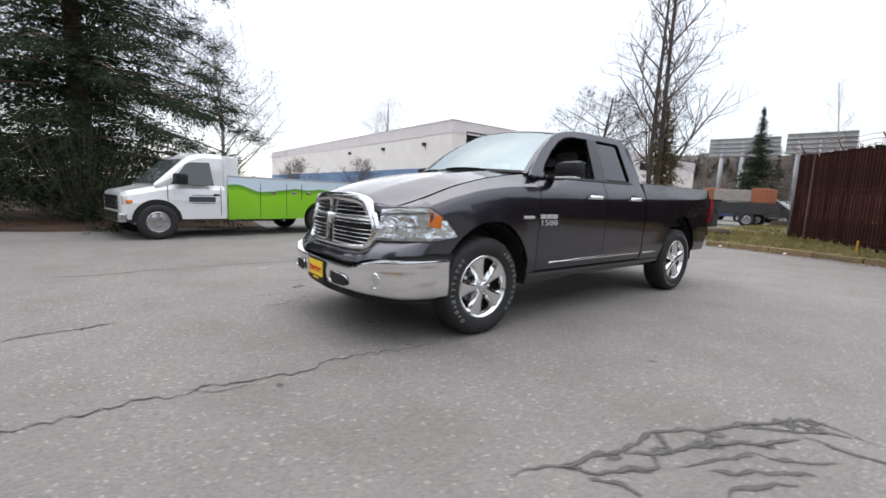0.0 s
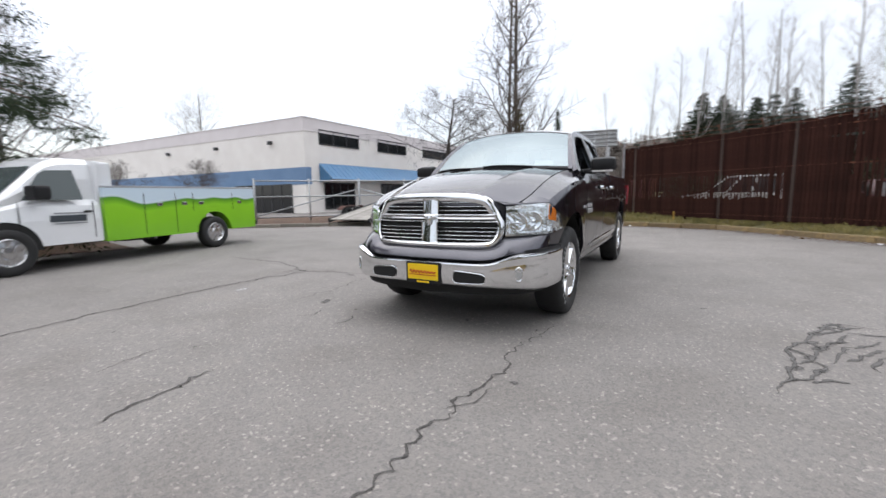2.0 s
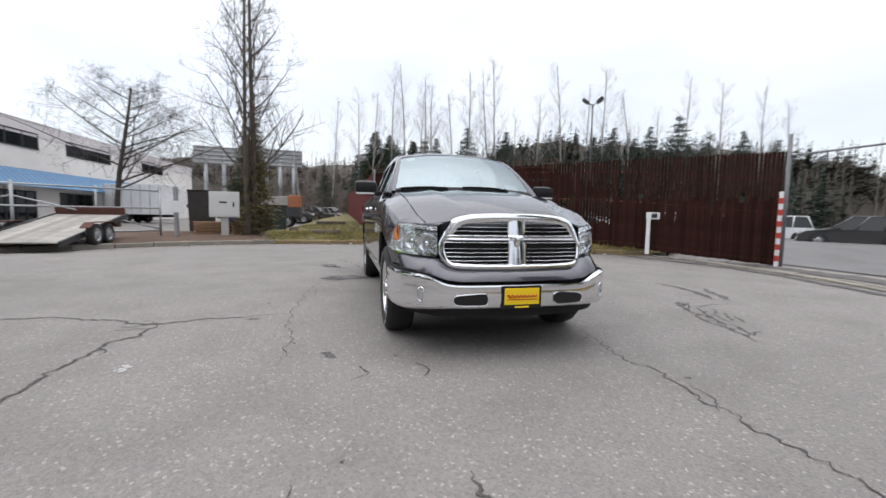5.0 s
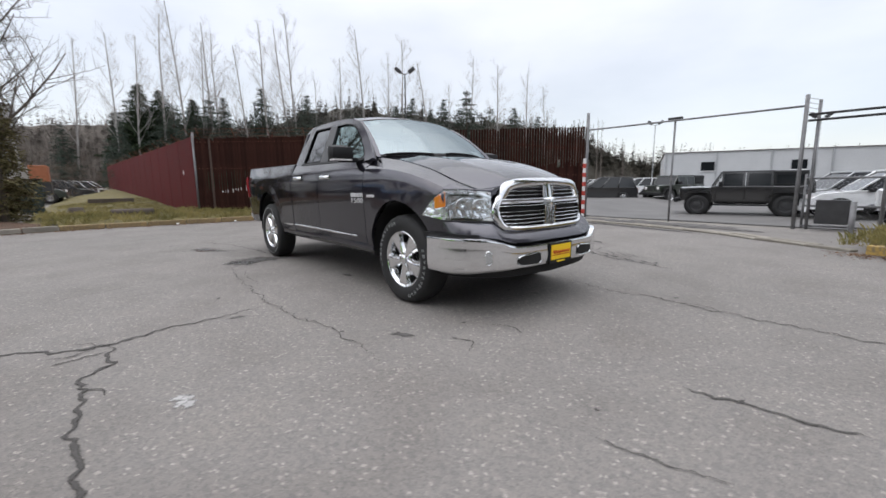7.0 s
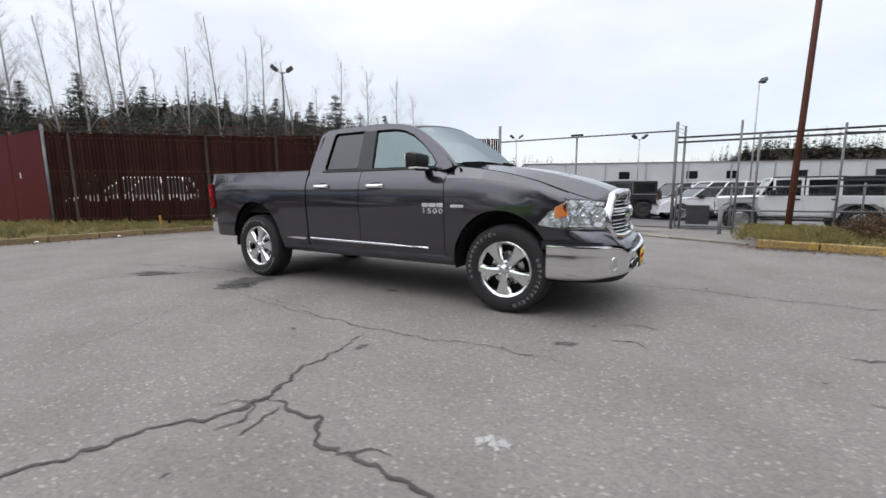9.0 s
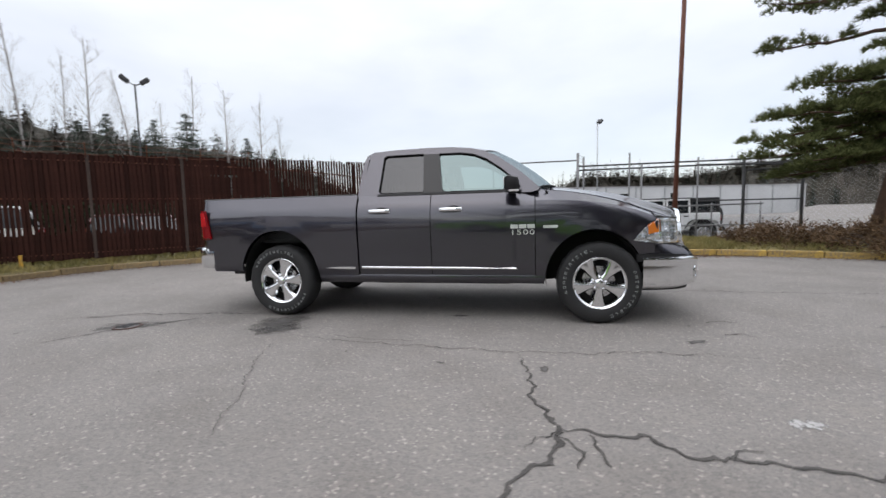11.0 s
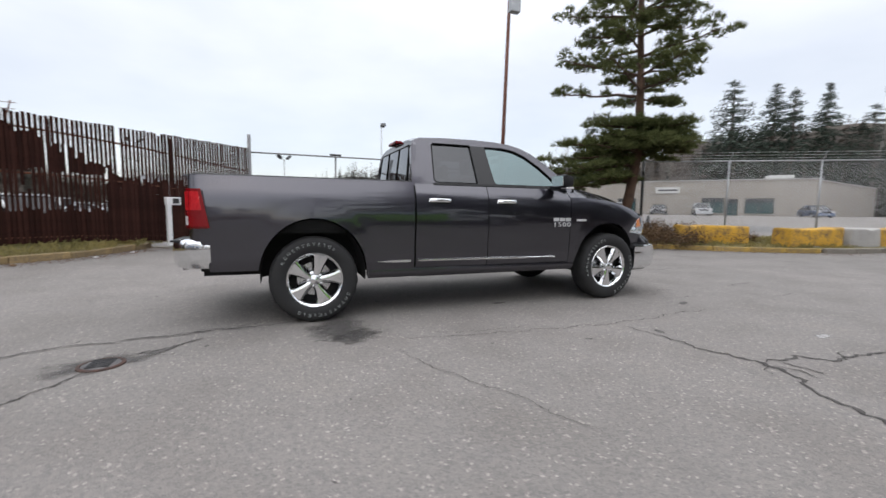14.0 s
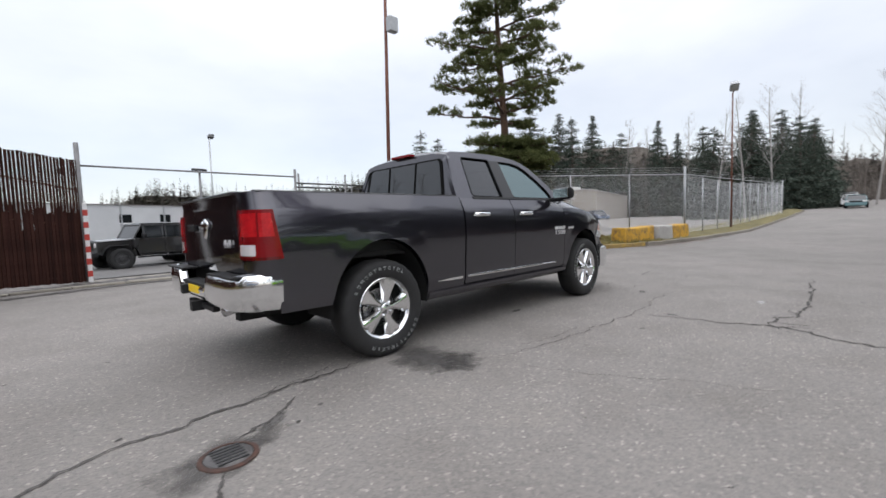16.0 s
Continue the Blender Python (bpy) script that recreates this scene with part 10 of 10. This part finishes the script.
part("side_wall", bm, TAN, tb)
bm = bmesh.new()
box(bm, -0.05, 28.6, -0.1, 9.1, 5.1, 5.22, 0, WING_M)
part("roof_edge", bm, CONCRETE, tb)
TEAL_GLASS = plain("teal_shop_glass", (0.035, 0.075, 0.075), 0.12)
for x0, x1, z0, z1 in ((-15.5, -13.0, 1.0, 2.9), (-10.5, -8.2, 1.0, 2.9), (0.2, 2.6, 0.95, 2.95), (3.2, 4.1, 0.65, 2.8), (5.1, 7.9, 0.95, 2.9)):
    bm = bmesh.new()
    box(bm, x0, x1, -0.10, 0.05, z0, z1 - 0.55)
    wd = part("shop_window", bm, TEAL_GLASS, tb)
    bm = bmesh.new()
    box(bm, x0 - 0.08, x1 + 0.08, -0.13, 0.05, z1 - 0.55, z1)
    part("window_head", bm, DARK_STEEL, wd)
    for x in (x0 - 0.06, (x0 + x1) / 2, x1 + 0.06):
        bm = bmesh.new()
        box(bm, x - 0.06, x + 0.06, -0.15, 0.05, z0, z1 - 0.55)
        part("mullion", bm, DARK_STEEL, wd)
bm = bmesh.new()
box(bm, -5.6, -2.5, -0.12, 0.02, 3.62, 4.46)
part("sign_board", bm, CABINET, tb)
bm = bmesh.new()
box(bm, -5.3, -2.8, -0.15, -0.11, 3.95, 4.15)
part("sign_bar", bm, DARK_STEEL, tb)
bm = bmesh.new()
box(bm, 7.1, 9.9, 0.6, 2.4, 5.4, 5.85, 0.05)
part("roof_unit", bm, CABINET, tb)

# ---- backs of two far billboards above the road ----
for a, b, z0, z1 in (((-77.3, -26.9), (-79.2, -17.5), 9.6, 12.4), ((-79.4, -16.8), (-80.8, -8.9), 9.8, 12.7), ((-80.0, 2.0), (-72.0, 9.0), 9.5, 12.5)):
    a, b = Vector((*a, 0)), Vector((*b, 0))
    t = thing("billboard", Matrix.Identity(4), "grey lattice back of a far billboard on posts", "billboard")
    d = (b - a).normalized()
    bm = bmesh.new()
    box(bm, 0, (b - a).length, -0.2, 0.2, z0, z1, 0, Matrix.Translation(a) @ Matrix.Rotation(math.atan2(d.y, d.x), 4, "Z"))
    part("panel", bm, surface("grey_panel_back", (0.32, 0.32, 0.32), (0.45, 0.45, 0.44), 0.8, scale=0.5, fine=4), t)
    for k in range(5):
        z = z0 + (z1 - z0) * k / 4
        for off in (-0.35, 0.35):
            n = Vector((d.y, -d.x, 0)) * off
            tube("lattice_bar", [a + n + Vector((0, 0, z)), b + n + Vector((0, 0, z))], 0.12, GALV, t, n=4)
    for k in range(3):
        p = a.lerp(b, 0.2 + 0.3 * k)
        tube("post", [p, p + Vector((0, 0, z1))], 0.35, GALV, t)

# a dark weathered cone behind the blocks
cn = thing("traffic_cone", pose(17.2, 12.7, 0.0) @ Matrix.Scale(1.9, 4), "tall dark weathered traffic cone standing in the lot", "cone")
bm = bmesh.new()
lathe(bm, [(0.14, 0.03), (0.12, 0.05), (0.03, 0.44), (0.02, 0.45), (0.001, 0.45)], 16, Matrix.Rotation(radians(90), 4, "X"))
part("cone_body", bm, DARK_STEEL, cn, "", True)
bm = bmesh.new()
box(bm, -0.17, 0.17, -0.17, 0.17, 0, 0.035, 0.008)
part("base", bm, BLACK_TRIM, cn)

# small litter by the kerb
random.seed(9)
for k in range(7):
    p = random.choice(BACK_KERB[back_split:])
    lt = thing("litter", pose(p.x + random.uniform(0.0, 0.5), p.y + random.uniform(-0.5, 0.0), dip(p.x, p.y) + 0.004, 0, 0, random.uniform(0, 360)), "crumpled scrap of pale litter by the kerb", "litter", "kerb litter")
    bm = bmesh.new()
    bmesh.ops.create_icosphere(bm, subdivisions=1, radius=0.05)
    for v in bm.verts:
        v.co = Vector((v.co.x * random.uniform(0.7, 1.5), v.co.y * random.uniform(0.6, 1.2), (v.co.z + 0.05) * random.uniform(0.2, 0.5)))
    part("scrap", bm, PAPER if k % 3 else SHRUB, lt)

# brown leaves blown along the kerbs
leaf_rng = random.Random(58)
lv, lf = [], []
for line, out_x, out_y, count in ((BACK_KERB, 1.0, -3.0, 75), (EAST_KERB[:48], 0.0, -26.0, 45)):
    for p in line:
        d = (Vector((out_x, out_y)) - Vector((p.x, p.y))).normalized()
        for _ in range(count):
            o = abs(leaf_rng.gauss(0, 0.16)) + 0.01 if leaf_rng.random() < 0.75 else leaf_rng.uniform(-0.16, 0.6)
            x, y = p.x + d.x * o - d.y * leaf_rng.uniform(-0.45, 0.45), p.y + d.y * o + d.x * leaf_rng.uniform(-0.45, 0.45)
            z = dip(x, y) + (0.012 if o > 0 else 0.14)
            a, l, w = leaf_rng.uniform(0, 6.28), leaf_rng.uniform(0.012, 0.034), leaf_rng.uniform(0.008, 0.02)
            e, f = Vector((math.cos(a), math.sin(a), leaf_rng.uniform(-0.2, 0.4))), Vector((-math.sin(a), math.cos(a), leaf_rng.uniform(-0.3, 0.3)))
            c, q = Vector((x, y, z)), len(lv)
            lv += [tuple(c - e * l), tuple(c + f * w), tuple(c + e * l), tuple(c - f * w)]
            lf.append((q, q + 1, q + 2, q + 3))
tagged(raw("fallen_leaves", lv, lf, foliage_material("dead_leaves", (0.055, 0.030, 0.016), (0.17, 0.098, 0.052))), "brown dead leaves blown along the kerbs", "leaves", kind="stuff")

# added dark scrub that closes the view behind the slat fence and darkens its gaps
hv, hf = [], []
hr = random.Random(31)
for _ in range(900):
    p = FENCE_A + fdir * hr.uniform(-9.0, 6.5) - fnorm * hr.uniform(9.6, 11.2)
    if p.y < 1.2:
        continue
    needle_clump(hv, hf, p + Vector((0, 0, hr.uniform(0.1, 2.6))), hr.uniform(0.35, 0.6), hr, 14, 1.0)
tagged(raw("added_scrub", hv, hf, FIR_DARK), "added dark evergreen scrub that darkens the slat fence gaps", "hedge", kind="stuff")
